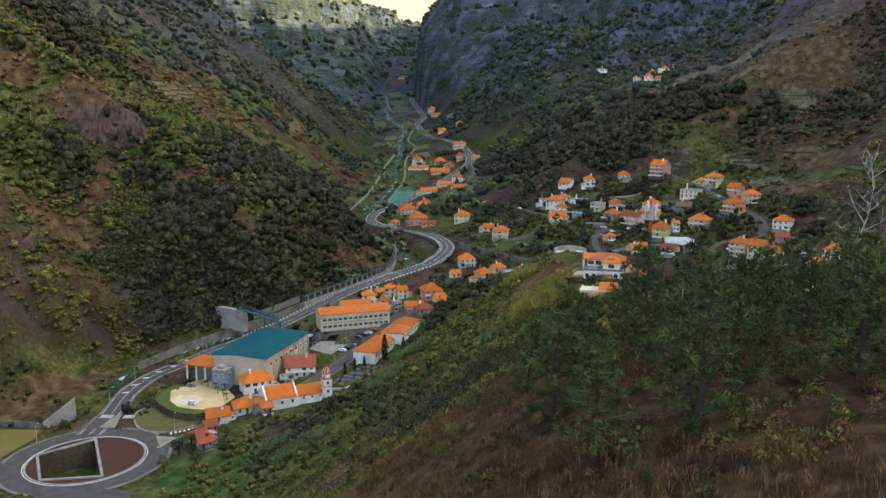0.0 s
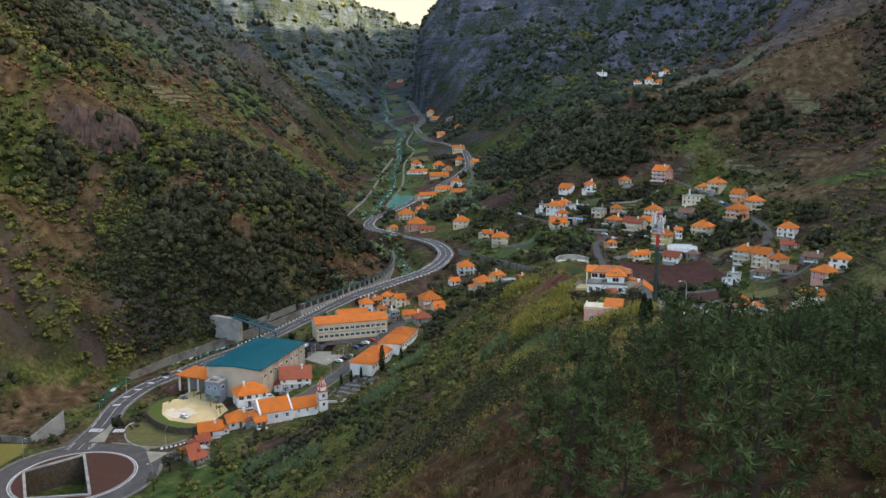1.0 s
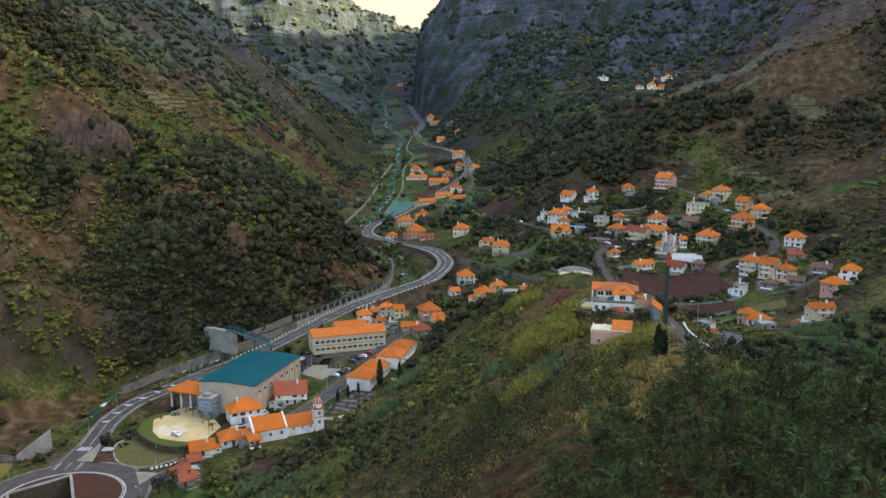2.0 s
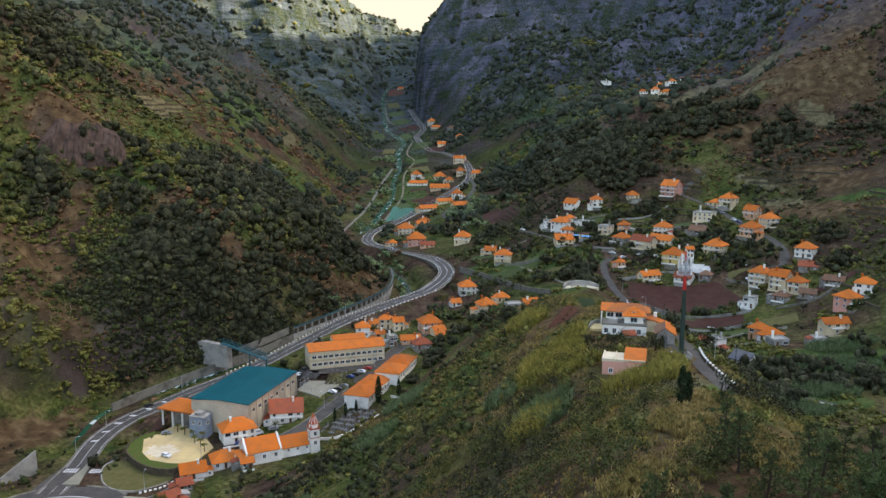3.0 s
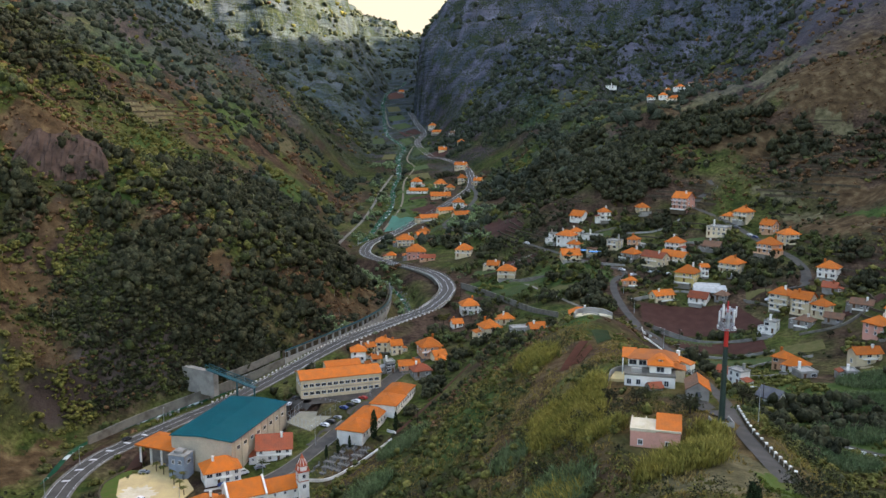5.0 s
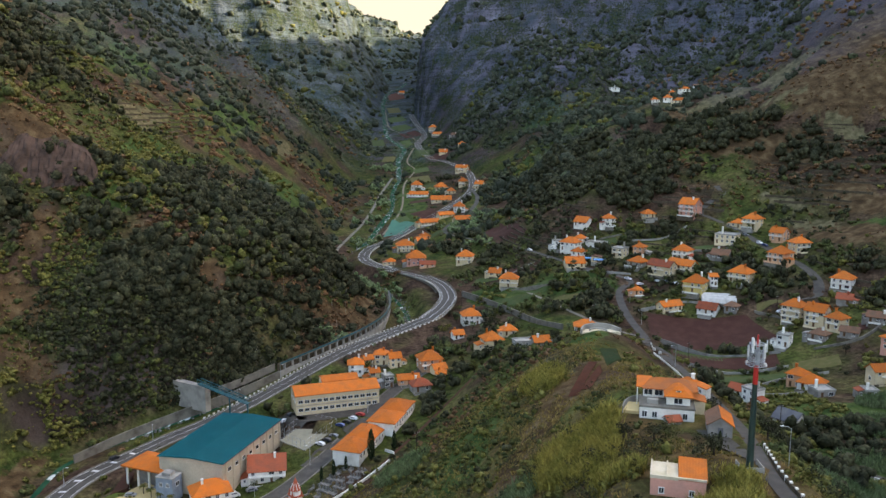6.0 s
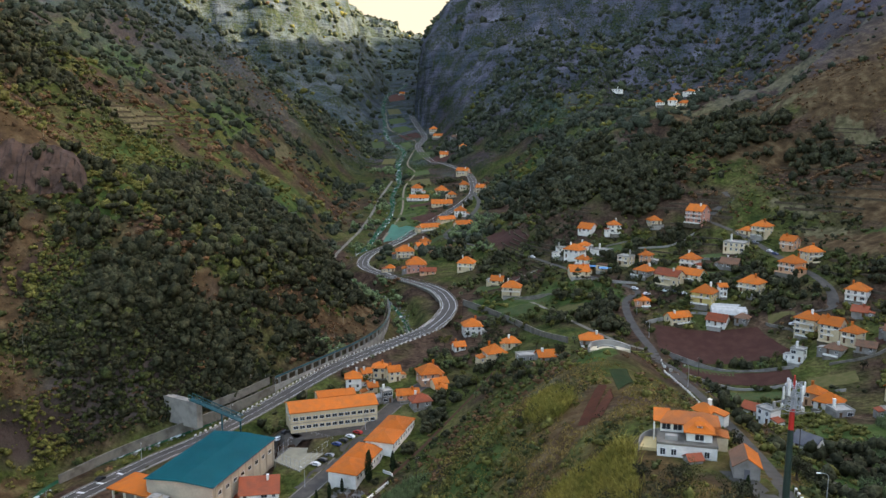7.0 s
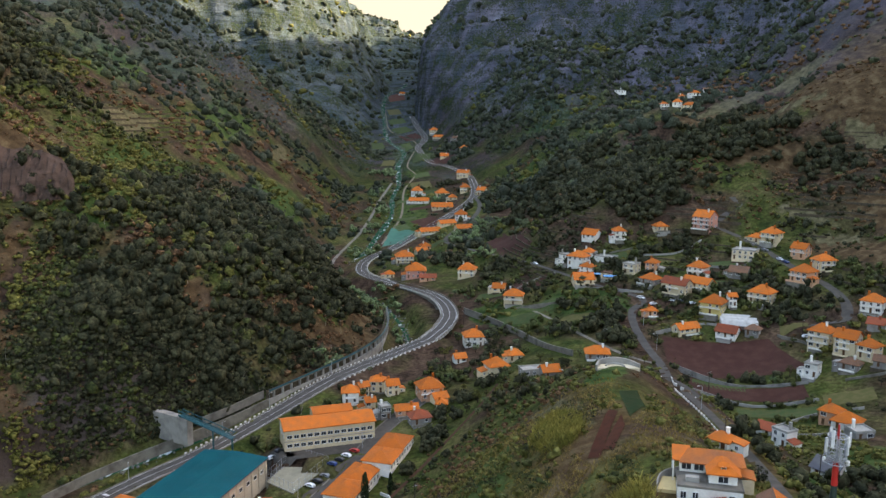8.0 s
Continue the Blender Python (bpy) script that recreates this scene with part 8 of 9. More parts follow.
def pine(seed, h):
    """A young maritime pine: bent trunk, whorls of limbs and tufts of long needles."""
    r = random.Random(seed)
    rng = np.random.default_rng(seed)
    top = new("pine_tree")
    bm = bmesh.new()
    lean = (r.uniform(-0.4, 0.4), r.uniform(-0.4, 0.4))
    trunk = [Vector((lean[0] * (k / 6) ** 2 + 0.1 * r.uniform(-1, 1), lean[1] * (k / 6) ** 2 + 0.1 * r.uniform(-1, 1), h * k / 6 - 0.4)) for k in range(7)]
    tube(bm, trunk, [0.16 * (1 - 0.14 * k) for k in range(7)], 7)
    tufts = []
    for k in range(24):
        s = 0.06 + 0.92 * k / 24
        q = trunk[int(s * 6)].lerp(trunk[min(6, int(s * 6) + 1)], s * 6 % 1)
        reach = h * (0.33 * (1 - s) ** 0.7 + 0.07) * r.uniform(0.7, 1.2)
        a = k * 2.4 + r.uniform(-0.5, 0.5)
        tip = q + Vector((math.cos(a) * reach, math.sin(a) * reach, reach * r.uniform(0.25, 0.75)))
        pts = limb_points(q, tip, -0.12 * reach)
        tube(bm, pts, [0.05, 0.04, 0.03, 0.025, 0.015], 3)
        for n in range(5):
            u = r.uniform(0.3, 1.0)
            w = pts[min(4, int(u * 4))].lerp(pts[min(4, int(u * 4) + 1)], u * 4 % 1)
            tufts.append(w + Vector((r.gauss(0, 0.17), r.gauss(0, 0.17), r.gauss(0.05, 0.12))) * h / 6)
    part("trunk", bm, BARK, top)
    c = np.array([t[:] for t in tufts])
    per = 19
    c = np.repeat(c, per, 0)
    d = rng.normal(size=(len(c), 3))
    d[:, 2] = d[:, 2] * 0.8 + 0.55
    d = unit(d)
    l = h / 6 * rng.uniform(0.22, 0.5, len(c))[:, None]
    side = unit(np.cross(d, rng.normal(size=(len(c), 3)))) * 0.029 * h / 6
    q = np.stack([c - d * l * 0.15, c + d * l * 0.5 + side, c + d * l, c + d * l * 0.5 - side], 1)
    crown = new("crown", mesh_of_quads("crown", q, NEEDLES))
    crown.parent = top
    return tagged(top, "young pine with long green needles on the slope", "tree", "pines on the spur")


def broadleaf(seed, h, leaf_mat, label, group, wide=1.0):
    """A round-crowned tree: forked trunk, limbs and clumps of leaves."""
    r = random.Random(seed)
    rng = np.random.default_rng(seed)
    top = new("tree")
    bm = bmesh.new()
    fork = Vector((r.uniform(-0.2, 0.2), r.uniform(-0.2, 0.2), h * 0.35))
    tube(bm, [(0, 0, -0.5), (0, 0, 0.2), fork], [0.05 * h, 0.042 * h, 0.032 * h], 7)
    clumps = []
    for k in range(13):
        a = k * 2.4
        reach = h * r.uniform(0.12, 0.34) * wide
        tip = Vector((math.cos(a) * reach, math.sin(a) * reach, h * r.uniform(0.45, 0.88)))
        tube(bm, limb_points(fork, tip, 0.1), [0.022 * h, 0.018 * h, 0.013 * h, 0.009 * h, 0.004 * h], 3)
        clumps.append((tip, h * r.uniform(0.13, 0.21)))
    part("trunk", bm, BARK, top)
    c = np.array([t[:] for t, _ in clumps])
    rr = np.array([s for _, s in clumps])
    q = leaves_round(rng, c, np.stack([rr * wide, rr * wide, rr * 0.85], 1), 30, 0.042 * h, 0.2, 0.6, 0.5)
    crown = new("crown", mesh_of_quads("crown", q, leaf_mat))
    crown.parent = top
    return tagged(top, label, "tree", group)


def cypress(seed, h):
    rng = np.random.default_rng(seed)
    top = new("cypress_tree")
    bm = bmesh.new()
    tube(bm, [(0, 0, -0.6), (0, 0, h * 0.5)], [0.2, 0.08], 7)
    part("trunk", bm, BARK, top)
    s = np.linspace(0.08, 0.97, 26)
    r = h * 0.125 * np.sin(np.pi * (0.12 + 0.86 * s)) ** 0.75
    c = np.stack([rng.normal(size=26) * 0.05, rng.normal(size=26) * 0.05, s * h], 1)
    q = leaves_round(rng, c, np.stack([r, r, np.full(26, h * 0.06)], 1), 60, 0.026 * h, 0.35, 0.45, 0.8)
    crown = new("crown", mesh_of_quads("crown", q, CYPRESS))
    crown.parent = top
    return tagged(top, "tall dark cypress beside the churchyard", "tree", "cypresses")


dice = random.Random(19)
pines = [pine(100 + k, 6.0) for k in range(5)]
used = [False] * 5
spots = []
rng = np.random.default_rng(51)
for _ in range(4000):
    x, y = (rng.uniform(4, 44), rng.uniform(43, 74)) if len(spots) % 5 < 2 else (rng.uniform(3, 64), rng.uniform(60, 118))
    if len(spots) >= 88:
        break
    crest = float(along(CREST, np.array([y]))[0][0])
    west = crest - (20 if y < 78 else 14) + max(0, 60 - y) * 0.1
    if x < west or x > crest + 36 or (y > 100 and x < crest - 6) or any(math.hypot(x - a, y - b) < 2.7 for a, b in spots):
        continue
    if y < 42 and x < 13:
        continue
    spots.append((x, y))
for n, (x, y) in enumerate(spots):
    k = n % 5
    s = dice.uniform(0.85, 1.35) * (1.2 if y < 82 else 1.0)
    m = pose(x, y, float(land(x, y)), 0, 0, dice.uniform(0, 360))
    if used[k]:
        ob = copy_thing(pines[k], m)
    else:
        used[k], ob = True, pines[k]
        ob.matrix_basis = m
    ob.scale = (s, s, s * dice.uniform(0.9, 1.15))

kinds = [broadleaf(200, 5.0, LEAF_DARK, "dark green round-crowned tree between the houses", "village trees"), broadleaf(201, 4.5, LEAF_MID, "green round-crowned tree between the houses", "village trees", 1.15), broadleaf(202, 5.5, LEAF_OLIVE, "yellow-green leafy tree between the houses", "village trees"), broadleaf(203, 4.0, LEAF_BLUE, "low blue-green garden tree between plots", "village trees", 1.2)]
first = [True] * 4
TREES = [(-106, 280, 1.5, 0), (-104, 287.5, 1.2, 2), (-111, 271.5, 1.3, 0), (-106, 265, 1.2, 2), (-100, 276, 1.2, 1), (-96, 268, 1.3, 1), (-88, 276, 1.2, 0), (34, 140, 0.6, 2), (26, 150, 0.7, 1), (36.2, 208.5, 0.8, 0), (42.5, 214, 0.9, 0), (44.2, 221, 0.8, 1), (30, 232, 0.9, 0), (35, 228, 0.9, 0), (27, 210, 0.7, 1), (57, 262, 1.1, 0), (62, 240, 1.2, 0), (70, 255, 1.2, 0), (8, 448, 1.3, 0), (12, 452, 1.1, 0), (-47, 366, 0.9, 1), (-100, 336, 0.7, 3), (-104, 341, 0.7, 3), (-97, 331, 0.6, 3), (-86, 352, 0.8, 0), (-80, 352, 0.7, 1), (-118, 296, 0.9, 0), (-96, 288, 1.4, 2), (-100, 284, 1.2, 0), (-92, 292, 1.0, 2), (-128, 329, 0.5, 0), (-74, 402, 0.9, 0), (-88, 408, 0.8, 0)]
for x, y, s, k in TREES + [(dice.uniform(-20, 170), dice.uniform(410, 620), dice.uniform(0.6, 1.25), dice.choice((0, 0, 1, 1, 2, 3))) for _ in range(300)] + [(dice.uniform(-70, 0), dice.uniform(440, 1000), dice.uniform(0.6, 1.2), dice.randrange(4)) for _ in range(40)]:
    if bool(nearest(taken, np.array([x]), np.array([y]))[0]):
        continue
    m = pose(x, y, float(land(x, y)) - 0.1, 0, 0, dice.uniform(0, 360))
    if first[k]:
        first[k], ob = False, kinds[k]
        ob.matrix_basis = m
    else:
        ob = copy_thing(kinds[k], m)
    ob.scale = (s, s, s)
tall = cypress(300, 10.0)
for n, (x, y, s) in enumerate(((-38.5, 366, 1.25), (-30.5, 374, 0.8), (-55.3, 353, 0.62), (-51.5, 357.5, 0.62), (-47.5, 361, 0.55), (-43.5, 365, 0.5), (46, 222, 0.42), (50, 259, 0.5), (29.8, 143.6, 0.62), (31.2, 145.6, 0.5))):
    m = pose(x, y, float(land(x, y)) - 0.1, 0, 0, n * 47)
    ob = tall if n == 0 else copy_thing(tall, m)
    ob.matrix_basis = m
    ob.scale = (s, s, s) if n < 8 else (1.15 * s, 1.15 * s, 0.95 * s)

# bare white tree standing over the pines
bare = thing("bare_tree", pose(29.2, 61, float(land(29.2, 61))), "tall leafless pale tree above the pines", "tree")
bm = bmesh.new()
r = random.Random(5)
stem = [Vector((0.15 * r.uniform(-1, 1) * k, 0.1 * r.uniform(-1, 1) * k, 2.5 * k - 0.5)) for k in range(7)]
tube(bm, stem, [0.12, 0.11, 0.09, 0.07, 0.045, 0.028, 0.014], 7)
part("trunk", bm, DEAD_WOOD, bare)
for k in range(16):
    bm = bmesh.new()
    s = 2.6 + 3.2 * k / 16
    q = stem[int(s)].lerp(stem[min(6, int(s) + 1)], s % 1)
    a = k * 2.4
    l = r.uniform(1.2, 3.0) * (1.3 - s / 8)
    tip = q + Vector((math.cos(a) * l, math.sin(a) * l, l * r.uniform(0.6, 1.3)))
    pts = limb_points(q, tip, -0.2)
    tube(bm, pts, [0.036, 0.03, 0.023, 0.016, 0.008], 5)
    for n in range(3):
        w = pts[2 + n % 2]
        tube(bm, [w, w + Vector((r.uniform(-0.8, 0.8), r.uniform(-0.8, 0.8), r.uniform(0.4, 1.2)))], [0.022, 0.008], 4)
    part("limb", bm, DEAD_WOOD, bare)


# rock face standing out of the far slope, and a few smaller outcrops
def outcrop(cx, cy, w, h, base, seed, label):
    n, m = 46, 26
    u, v = np.meshgrid(np.linspace(-1, 1, n), np.linspace(0, 1, m))
    edge = (1 - u**2) ** 0.5 * (0.75 + 0.5 * fbm(u * 2 + seed, v * 0 + seed, 3, seed))
    z = base - 4 + v * h * edge
    x = cx + u * w / 2 - 0.1 * (z - base)
    out = 3.4 * edge * (0.6 + 0.9 * fbm(u * 5, v * 2.2, 4, seed + 3)) * np.sin(np.pi * np.clip(v * 0.8 + 0.2, 0, 1)) + 2.2 * fbm(u * 14, v * 5, 3, seed + 9)
    y = cy - out + v * h * edge * 0.5 + 3.4 * (value_noise(u * 15, v * 2.5, seed) - 0.5) + 1.5 * (value_noise(u * 34, v * 12, seed + 4) - 0.5)
    y = y + 0.62 * (x - cx)
    tagged(sheet("rock_face", x, y, z, CLIFF, False), label, "rock", kind="structure")


outcrop(-206, 459.5, 40, 27, 109, 3, "bare reddish-brown rock face on the slope")
outcrop(2, 226, 9, 7, 52, 9, "dark rock ledge on the flank of the spur")
wood(34, [(-206, 455, 14, 22), (-216, 452, 8, 10), (-192, 464, 8, 10), (-224, 455, 6, 8)], 0.6, 1.5, 40, 0.28, LEAF_MID, "green bushes on the ledges of the rock face")
rng = np.random.default_rng(61)
x, y = free_places(rng, -260, -70, 400, 640, 70)
bm = bmesh.new()
for a, b, c in zip(x, y, land(x, y)):
    h = rng.uniform(4, 9)
    tube(bm, [(a, b, c - 0.5), (a + rng.normal() * 0.3, b, c + h * 0.6), (a + rng.normal() * 0.6, b, c + h)], [0.09, 0.06, 0.02], 4)
tagged(part("bare_trunks", bm, DEAD_WOOD), "thin grey leafless trunks in the scrub", "trees", kind="stuff")


# ---------------------------------------------------------------- cars
def car(material, label, van=False):
    """A small hatchback or a van: lofted body, dark glass, four wheels."""
    top = new("van" if van else "car")
    l, w, h = (4.9, 1.9, 2.1) if van else (4.1, 1.7, 1.42)
    outline = [(-l / 2, 0.35), (-l / 2, 0.8), (-l / 2 + 0.1, 1.0)] + ([(-l / 2 + 0.3, h), (l / 2 - 1.3, h), (l / 2 - 0.5, 1.15), (l / 2, 0.9)] if van else [(-l / 2 + 0.45, h - 0.08), (-0.2, h), (0.55, h - 0.06), (1.05, 0.98), (l / 2 - 0.1, 0.82)]) + [(l / 2, 0.6), (l / 2, 0.3)]
    bm = bmesh.new()
    rows = []
    for s, inset in ((-1, 0.0), (1, 0.0)):
        rows.append([bm.verts.new((x, s * (w / 2 - (0.16 if z > 1.05 else 0.0)), z)) for x, z in outline])
    n = len(outline)
    for k in range(n):
        bm.faces.new((rows[0][k], rows[0][(k + 1) % n], rows[1][(k + 1) % n], rows[1][k]))
    bm.faces.new(rows[0][::-1])
    bm.faces.new(rows[1])
    bmesh.ops.bevel(bm, geom=bm.edges[:], offset=0.05, segments=1, affect="EDGES")
    part("body", bm, material, top)
    if van:
        panes = [((-1.9, 1.15), (-1.8, 1.85), (0.9, 1.85), (1.4, 1.25))]
        front = ((l / 2 - 1.22, h - 0.06), (l / 2 - 0.6, 1.24))
    else:
        panes = [((-1.45, 0.98), (-1.3, 1.3), (0.45, 1.3), (0.9, 1.0))]
        front = ((0.66, h - 0.12), (1.04, 1.02))
    for s in (-1, 1):
        bm = bmesh.new()
        for pane in panes:
            v = [bm.verts.new((x, s * (w / 2 - (0.13 if z > 1.05 else 0.0) + 0.012), z)) for x, z in pane]
            u = [bm.verts.new((x, s * (w / 2 - (0.13 if z > 1.05 else 0.0) - 0.03), z)) for x, z in pane]
            bm.faces.new(v)
            bm.faces.new(u[::-1])
            for k in range(4):
                bm.faces.new((v[k], v[(k + 1) % 4], u[(k + 1) % 4], u[k]))
        part("side_window", bm, GLASS, top, "dark side windows")
    bm = bmesh.new()
    (x0, z0), (x1, z1) = front
    v = [bm.verts.new(q) for q in ((x0 + 0.05, -w / 2 + 0.25, z0 + 0.03), (x0 + 0.05, w / 2 - 0.25, z0 + 0.03), (x1 + 0.06, w / 2 - 0.15, z1 + 0.03), (x1 + 0.06, -w / 2 + 0.15, z1 + 0.03))]
    bm.faces.new(v)
    part("windscreen", bm, GLASS, top, "dark windscreen")
    bm = bmesh.new()
    tube(bm, [(0, -0.1, 0), (0, 0.1, 0)], [0.31, 0.31], 12)
    wheel = part("wheel", bm, TYRE, top)
    wheel.location = (-l * 0.31, -w / 2 + 0.06, 0.31)
    for x, y in ((l * 0.31, -w / 2 + 0.06), (-l * 0.31, w / 2 - 0.06), (l * 0.31, w / 2 - 0.06)):
        shared("wheel", wheel.data, top, pose(x, y, 0.31))
    return tagged(top, label, "van" if van else "car", "parked vehicles")


fleet = [car(CAR_WHITE, "white hatchback parked on the asphalt"), car(CAR_GREY, "grey hatchback parked on the asphalt"), car(CAR_BLUE, "blue hatchback parked on the asphalt"), car(CAR_BLACK, "black hatchback parked on the asphalt"), car(CAR_RED, "red hatchback parked on the asphalt"), car(CAR_WHITE, "white van parked beside the church street", True)]
new_car = [True] * 6
PARKED = [(-60.6, 380, 150, 0), (-56.5, 388.5, 150, 1), (-54.5, 392.5, 150, 2), (-52.3, 396.5, 150, 3), (-50.3, 400.5, 150, 0), (-47.8, 405, 150, 4), (-58.6, 384, 150, 3), (-86.1, 346.0, 35, 5), (-90.2, 336.0, 40, 2), (-123.7, 346.5, 10, 1), (-115.7, 324.5, -30, 0), (-119, 353.5, 60, 3), (-116.5, 355, 60, 1), (-80.5, 350.5, 30, 1), (103, 524, -40, 0), (105.8, 522.5, -40, 1), (108.2, 521, -40, 3), (112.6, 517.6, 20, 0), (88.6, 530.3, -50, 0), (93.5, 522, 30, 0), (165.0, 565.5, -60, 1), (169.4, 545.0, -75, 2), (168, 550, -75, 0), (39.7, 623.0, -60, 0), (151.4, 468.4, 10, 0), (106.2, 366.3, 20, 1), (-84, 400, 60, 1), (-80, 402, 60, 0), (-77.5, 404, 60, 3), (-143.5, 378, 60, 3)]
for x, y, turn, k in PARKED:
    z = float(land(x, y)) + (3.06 - float(land(x, y)) if (-131 < x < -99 and 318 < y < 352) else 0.17)
    m = pose(x, y, z, 0, 0, turn)
    if new_car[k]:
        new_car[k] = False
        fleet[k].matrix_basis = m
    else:
        copy_thing(fleet[k], m)


# ---------------------------------------------------------------- street lamps, power poles, wires
def street_lamp():
    top = new("street_lamp")
    bm = bmesh.new()
    tube(bm, [(0, 0, -0.3), (0, 0, 4), (0, 0, 7.2)], [0.1, 0.075, 0.055], 8)
    part("pole", bm, STEEL, top)
    bm = bmesh.new()
    tube(bm, [(0, 0, 7.1), (0.5, 0, 7.55), (1.5, 0, 7.65)], [0.045, 0.04, 0.04], 6)
    part("arm", bm, STEEL, top)
    bm = bmesh.new()
    box(bm, 1.3, 2.0, -0.14, 0.14, 7.58, 7.72)
    bmesh.ops.bevel(bm, geom=bm.edges[:], offset=0.04, segments=1, affect="EDGES")
    part("lamp_head", bm, FRAME_WHITE, top, "pale lamp head")
    return tagged(top, "galvanised steel street lamp beside the road", "street lamp", "street lamps")


lamp, first_lamp = street_lamp(), True
for x, y, turn in [(-165, 291, -20), (-154, 331, 0), (-153, 356, 0), (-133, 392, -60), (-106, 424, -40), (-92, 448, -30), (-70, 484, -30), (-48, 512, -40), (-108, 270, 180), (-115, 301, 90), (-101, 321, 200), (-78, 345, 160), (-62, 366, 150), (84, 500, 180), (84, 470, 180), (178, 520, 180), (56, 214, 180), (69, 345, 200), (-45, 408, 200), (-94, 735, 20)]:
    m = pose(x, y, float(land(x, y)), 0, 0, turn)
    if first_lamp:
        first_lamp, lamp.matrix_basis = False, m
    else:
        copy_thing(lamp, m)


def power_pole():
    top = new("power_pole")
    bm = bmesh.new()
    tube(bm, [(0, 0, -0.5), (0, 0, 8.5)], [0.15, 0.1], 8)
    part("pole", bm, BARK, top)
    bm = bmesh.new()
    box(bm, -1.0, 1.0, -0.06, 0.06, 7.7, 7.85)
    box(bm, -0.7, 0.7, -0.06, 0.06, 8.2, 8.32)
    part("cross_arm", bm, BARK, top)
    for k in range(4):
        bm = bmesh.new()
        tube(bm, [(-0.9 + 0.6 * k, 0, 7.85), (-0.9 + 0.6 * k, 0, 8.05)], [0.05, 0.04], 6)
        part("insulator", bm, FRAME_WHITE, top)
    return tagged(top, "wooden power pole with cross arms", "power pole", "power poles")


pole, first_pole = power_pole(), True
for x, y, turn in [(98, 434, 30), (21, 647, 10), (-18, 318, 40), (60, 470, 20), (150, 470, 30), (120, 560, 0), (62, 300, 10), (-6, 560, 20), (180, 540, 20), (100, 330, 30)]:
    m = pose(x, y, float(land(x, y)), 0, 0, turn)
    if first_pole:
        first_pole, pole.matrix_basis = False, m
    else:
        copy_thing(pole, m)


# ---------------------------------------------------------------- churchyard graves, palms on the square, garden walls
bm = bmesh.new()
box(bm, -0.45, 0.45, -1.0, 1.0, -0.3, 0.35)
box(bm, -0.45, 0.45, 0.85, 1.0, 0.35, 1.2)
box(bm, -0.08, 0.08, 0.88, 0.98, 1.2, 1.7)
box(bm, -0.3, 0.3, 0.88, 0.98, 1.38, 1.52)
grave = part("grave", bm, ROCK)
tagged(grave, "pale grey stone grave with a small cross", "grave", "churchyard graves")
dice = random.Random(31)
count = 0
for i in range(6):
    for j in range(9):
        u, v = -12 + 4.2 * i + dice.uniform(-0.4, 0.4), -9 + 2.3 * j
        x, y = -49 + u * 0.55 + v * 0.5, 352 + u * 0.8 - v * 0.3
        if dice.random() < 0.25 or (i == 0 and j > 6):
            continue
        m = pose(x, y, float(land(x, y)), 0, 0, -30 + dice.uniform(-4, 4))
        if count:
            copy_thing(grave, m)
        else:
            grave.matrix_basis = m
        count += 1
bm = bmesh.new()
wall_along(bm, dense([(x, y, float(land(x, y))) for x, y in ((-62, 338), (-52, 336), (-44, 344), (-36, 356), (-30, 368), (-34, 374))], 1.5), 1.0, 0.35, 1.0)
tagged(part("churchyard_wall", bm, WALL_WHITE), "low white wall round the churchyard", "wall", kind="structure")


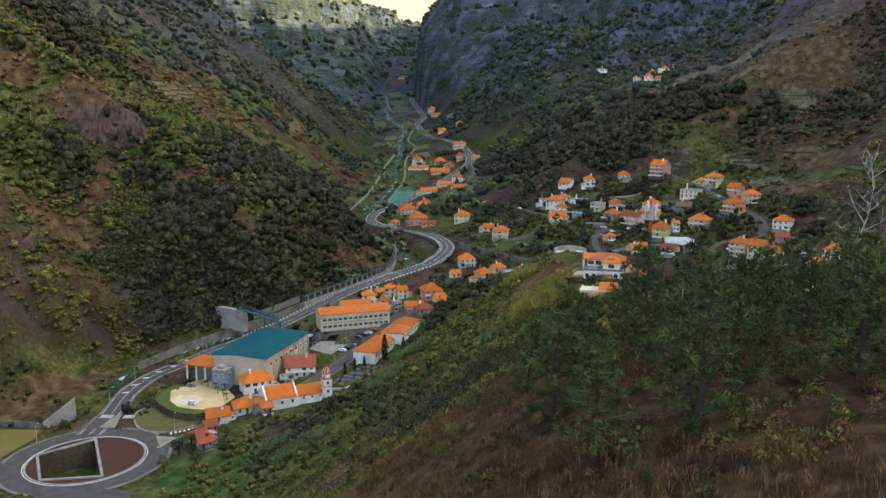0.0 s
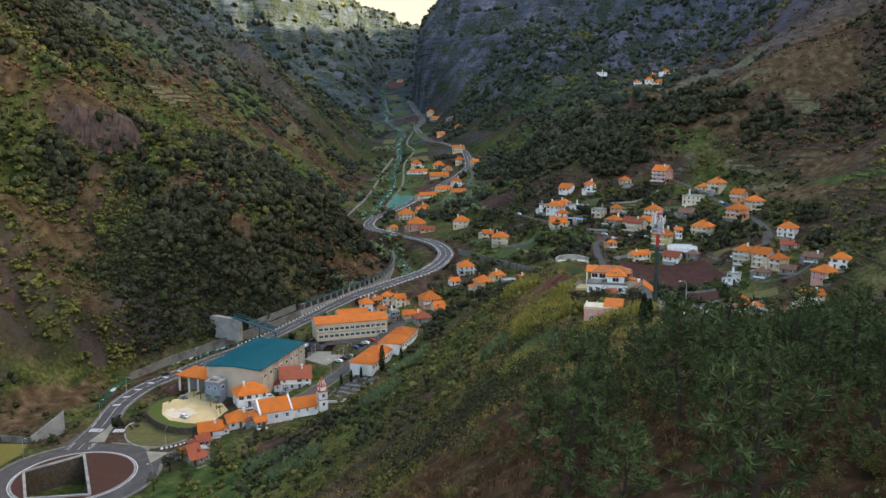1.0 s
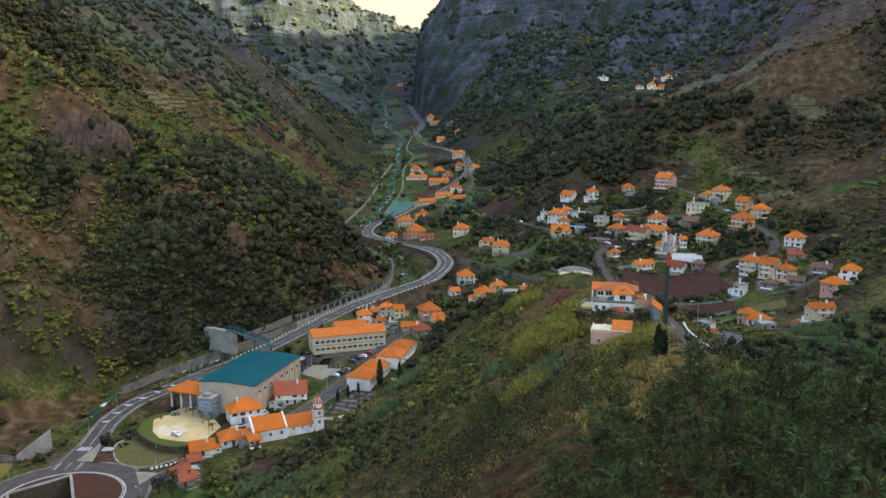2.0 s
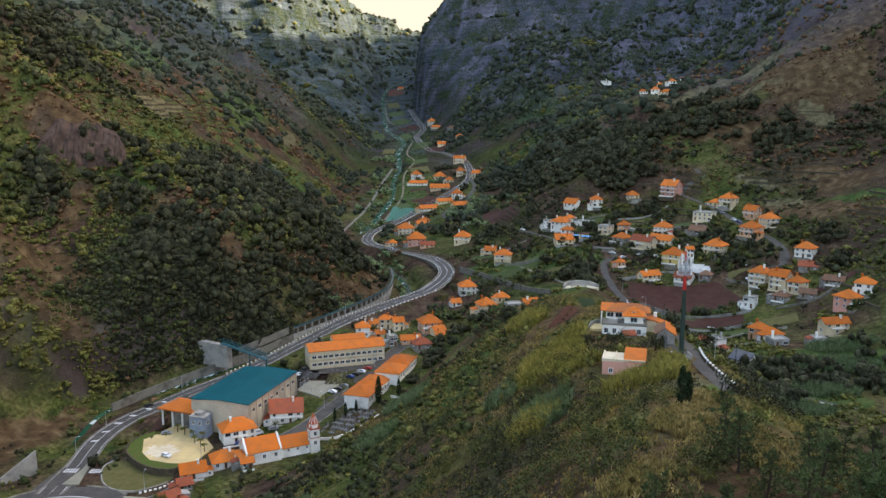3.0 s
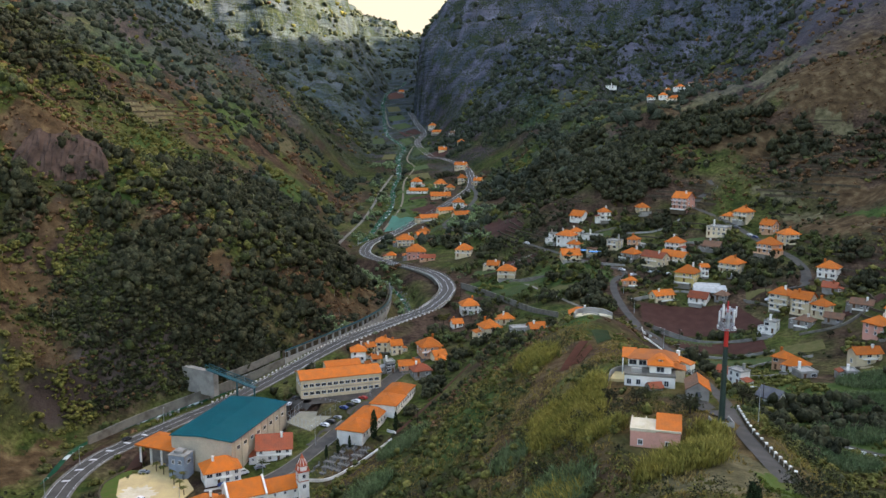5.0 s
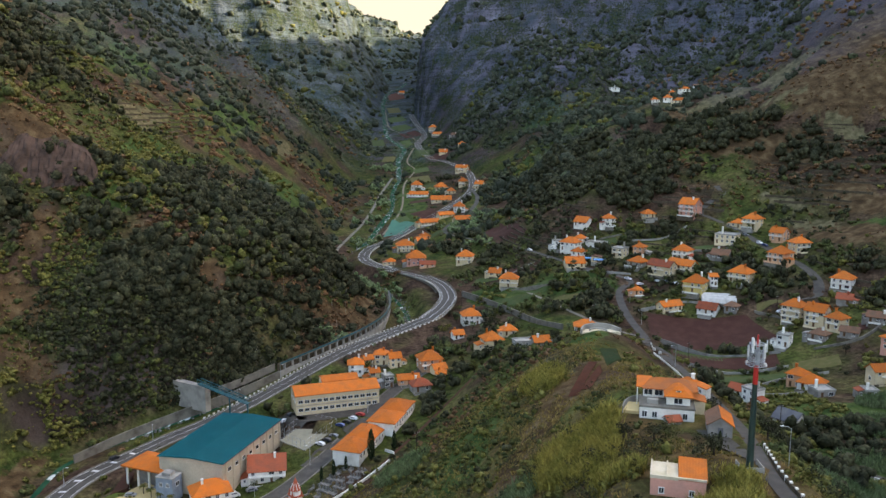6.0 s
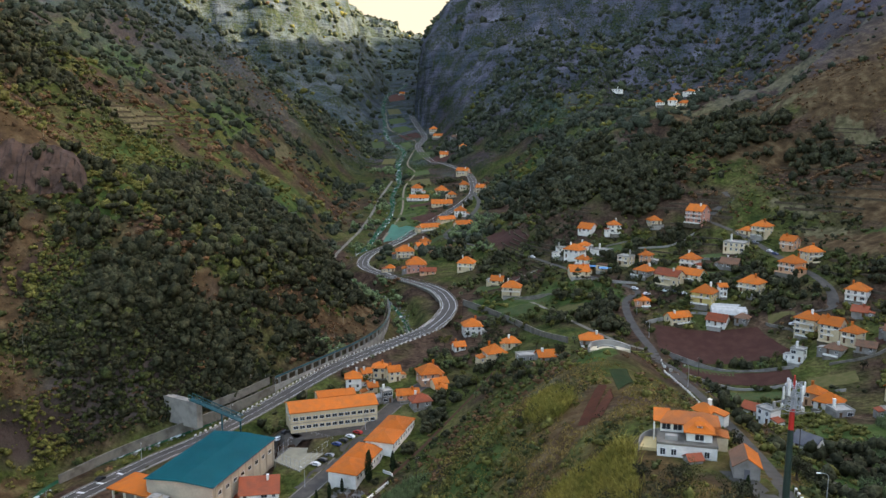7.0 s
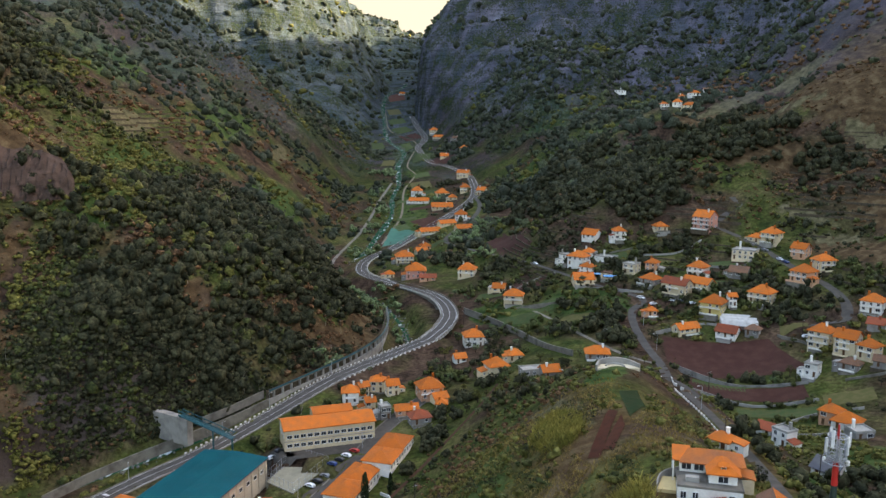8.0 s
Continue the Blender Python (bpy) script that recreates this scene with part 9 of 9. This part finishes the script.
def palm(seed):
    r = random.Random(seed)
    top = new("palm_tree")
    bm = bmesh.new()
    tube(bm, [(0, 0, -0.3), (0.05, 0, 1.2), (0.0, 0.05, 3.0)], [0.2, 0.16, 0.14], 8)
    part("trunk", bm, BARK, top)
    for k in range(13):
        a, droop = k * 2.4, r.uniform(0.2, 1.1)
        bm = bmesh.new()
        pts = [Vector((math.cos(a) * s * 1.7, math.sin(a) * s * 1.7, 3.0 + 0.9 * s - (0.5 + droop) * s * s)) for s in (0, 0.3, 0.6, 0.85, 1.0)]
        side = Vector((-math.sin(a), math.cos(a), -0.25))
        rows = [(bm.verts.new(q - side * w), bm.verts.new(q + Vector((0, 0, 0.06))), bm.verts.new(q + side * w)) for q, w in zip(pts, (0.05, 0.24, 0.28, 0.2, 0.03))]
        for p0, p1 in zip(rows, rows[1:]):
            bm.faces.new((p0[0], p0[1], p1[1], p1[0]))
            bm.faces.new((p0[1], p0[2], p1[2], p1[1]))
        part("frond", bm, LEAF_OLIVE, top)
    return tagged(top, "small palm planted on the paved square", "palm", "palms on the square")


p0 = palm(3)
for n, (x, y) in enumerate([(-116, 346), (-111.5, 343), (-109, 337.5), (-105.5, 334), (-102.5, 329.5), (-107, 341.5), (-120, 349)]):
    m = pose(x, y, 3.0, 0, 0, n * 50)
    if n:
        copy_thing(p0, m)
    else:
        p0.matrix_basis = m

# stone and rendered walls round gardens and yards in the village
GARDEN_WALLS = [[(86, 490), (112, 500), (136, 487)], [(142, 478), (150, 462), (144, 446)], [(88, 450), (112, 440), (138, 431)], [(60, 560), (76, 548), (92, 540)], [(120, 520), (140, 516), (150, 500)], [(150, 540), (160, 528), (168, 512)], [(90, 430), (112, 420), (136, 416)], [(150, 425), (166, 420), (180, 424)], [(104, 380), (118, 376), (134, 378)], [(112, 392), (130, 402), (146, 400)], [(24, 560), (44, 552), (60, 536)], [(130, 560), (148, 552), (158, 560)], [(100, 590), (120, 584), (136, 590)], [(60, 600), (80, 602), (100, 600)], [(20, 590), (36, 600), (50, 596)]]
for k, line in enumerate(GARDEN_WALLS):
    bm = bmesh.new()
    wall_along(bm, dense([(x, y, float(land(x, y))) for x, y in line], 2.0), 1.1, 0.4, 1.5)
    tagged(part("garden_wall", bm, (PALE_CONCRETE, CONCRETE, WALL_STONE)[k % 3]), ("pale concrete garden wall", "stained grey garden wall", "rendered garden wall")[k % 3] + " between the plots", "wall", kind="structure")
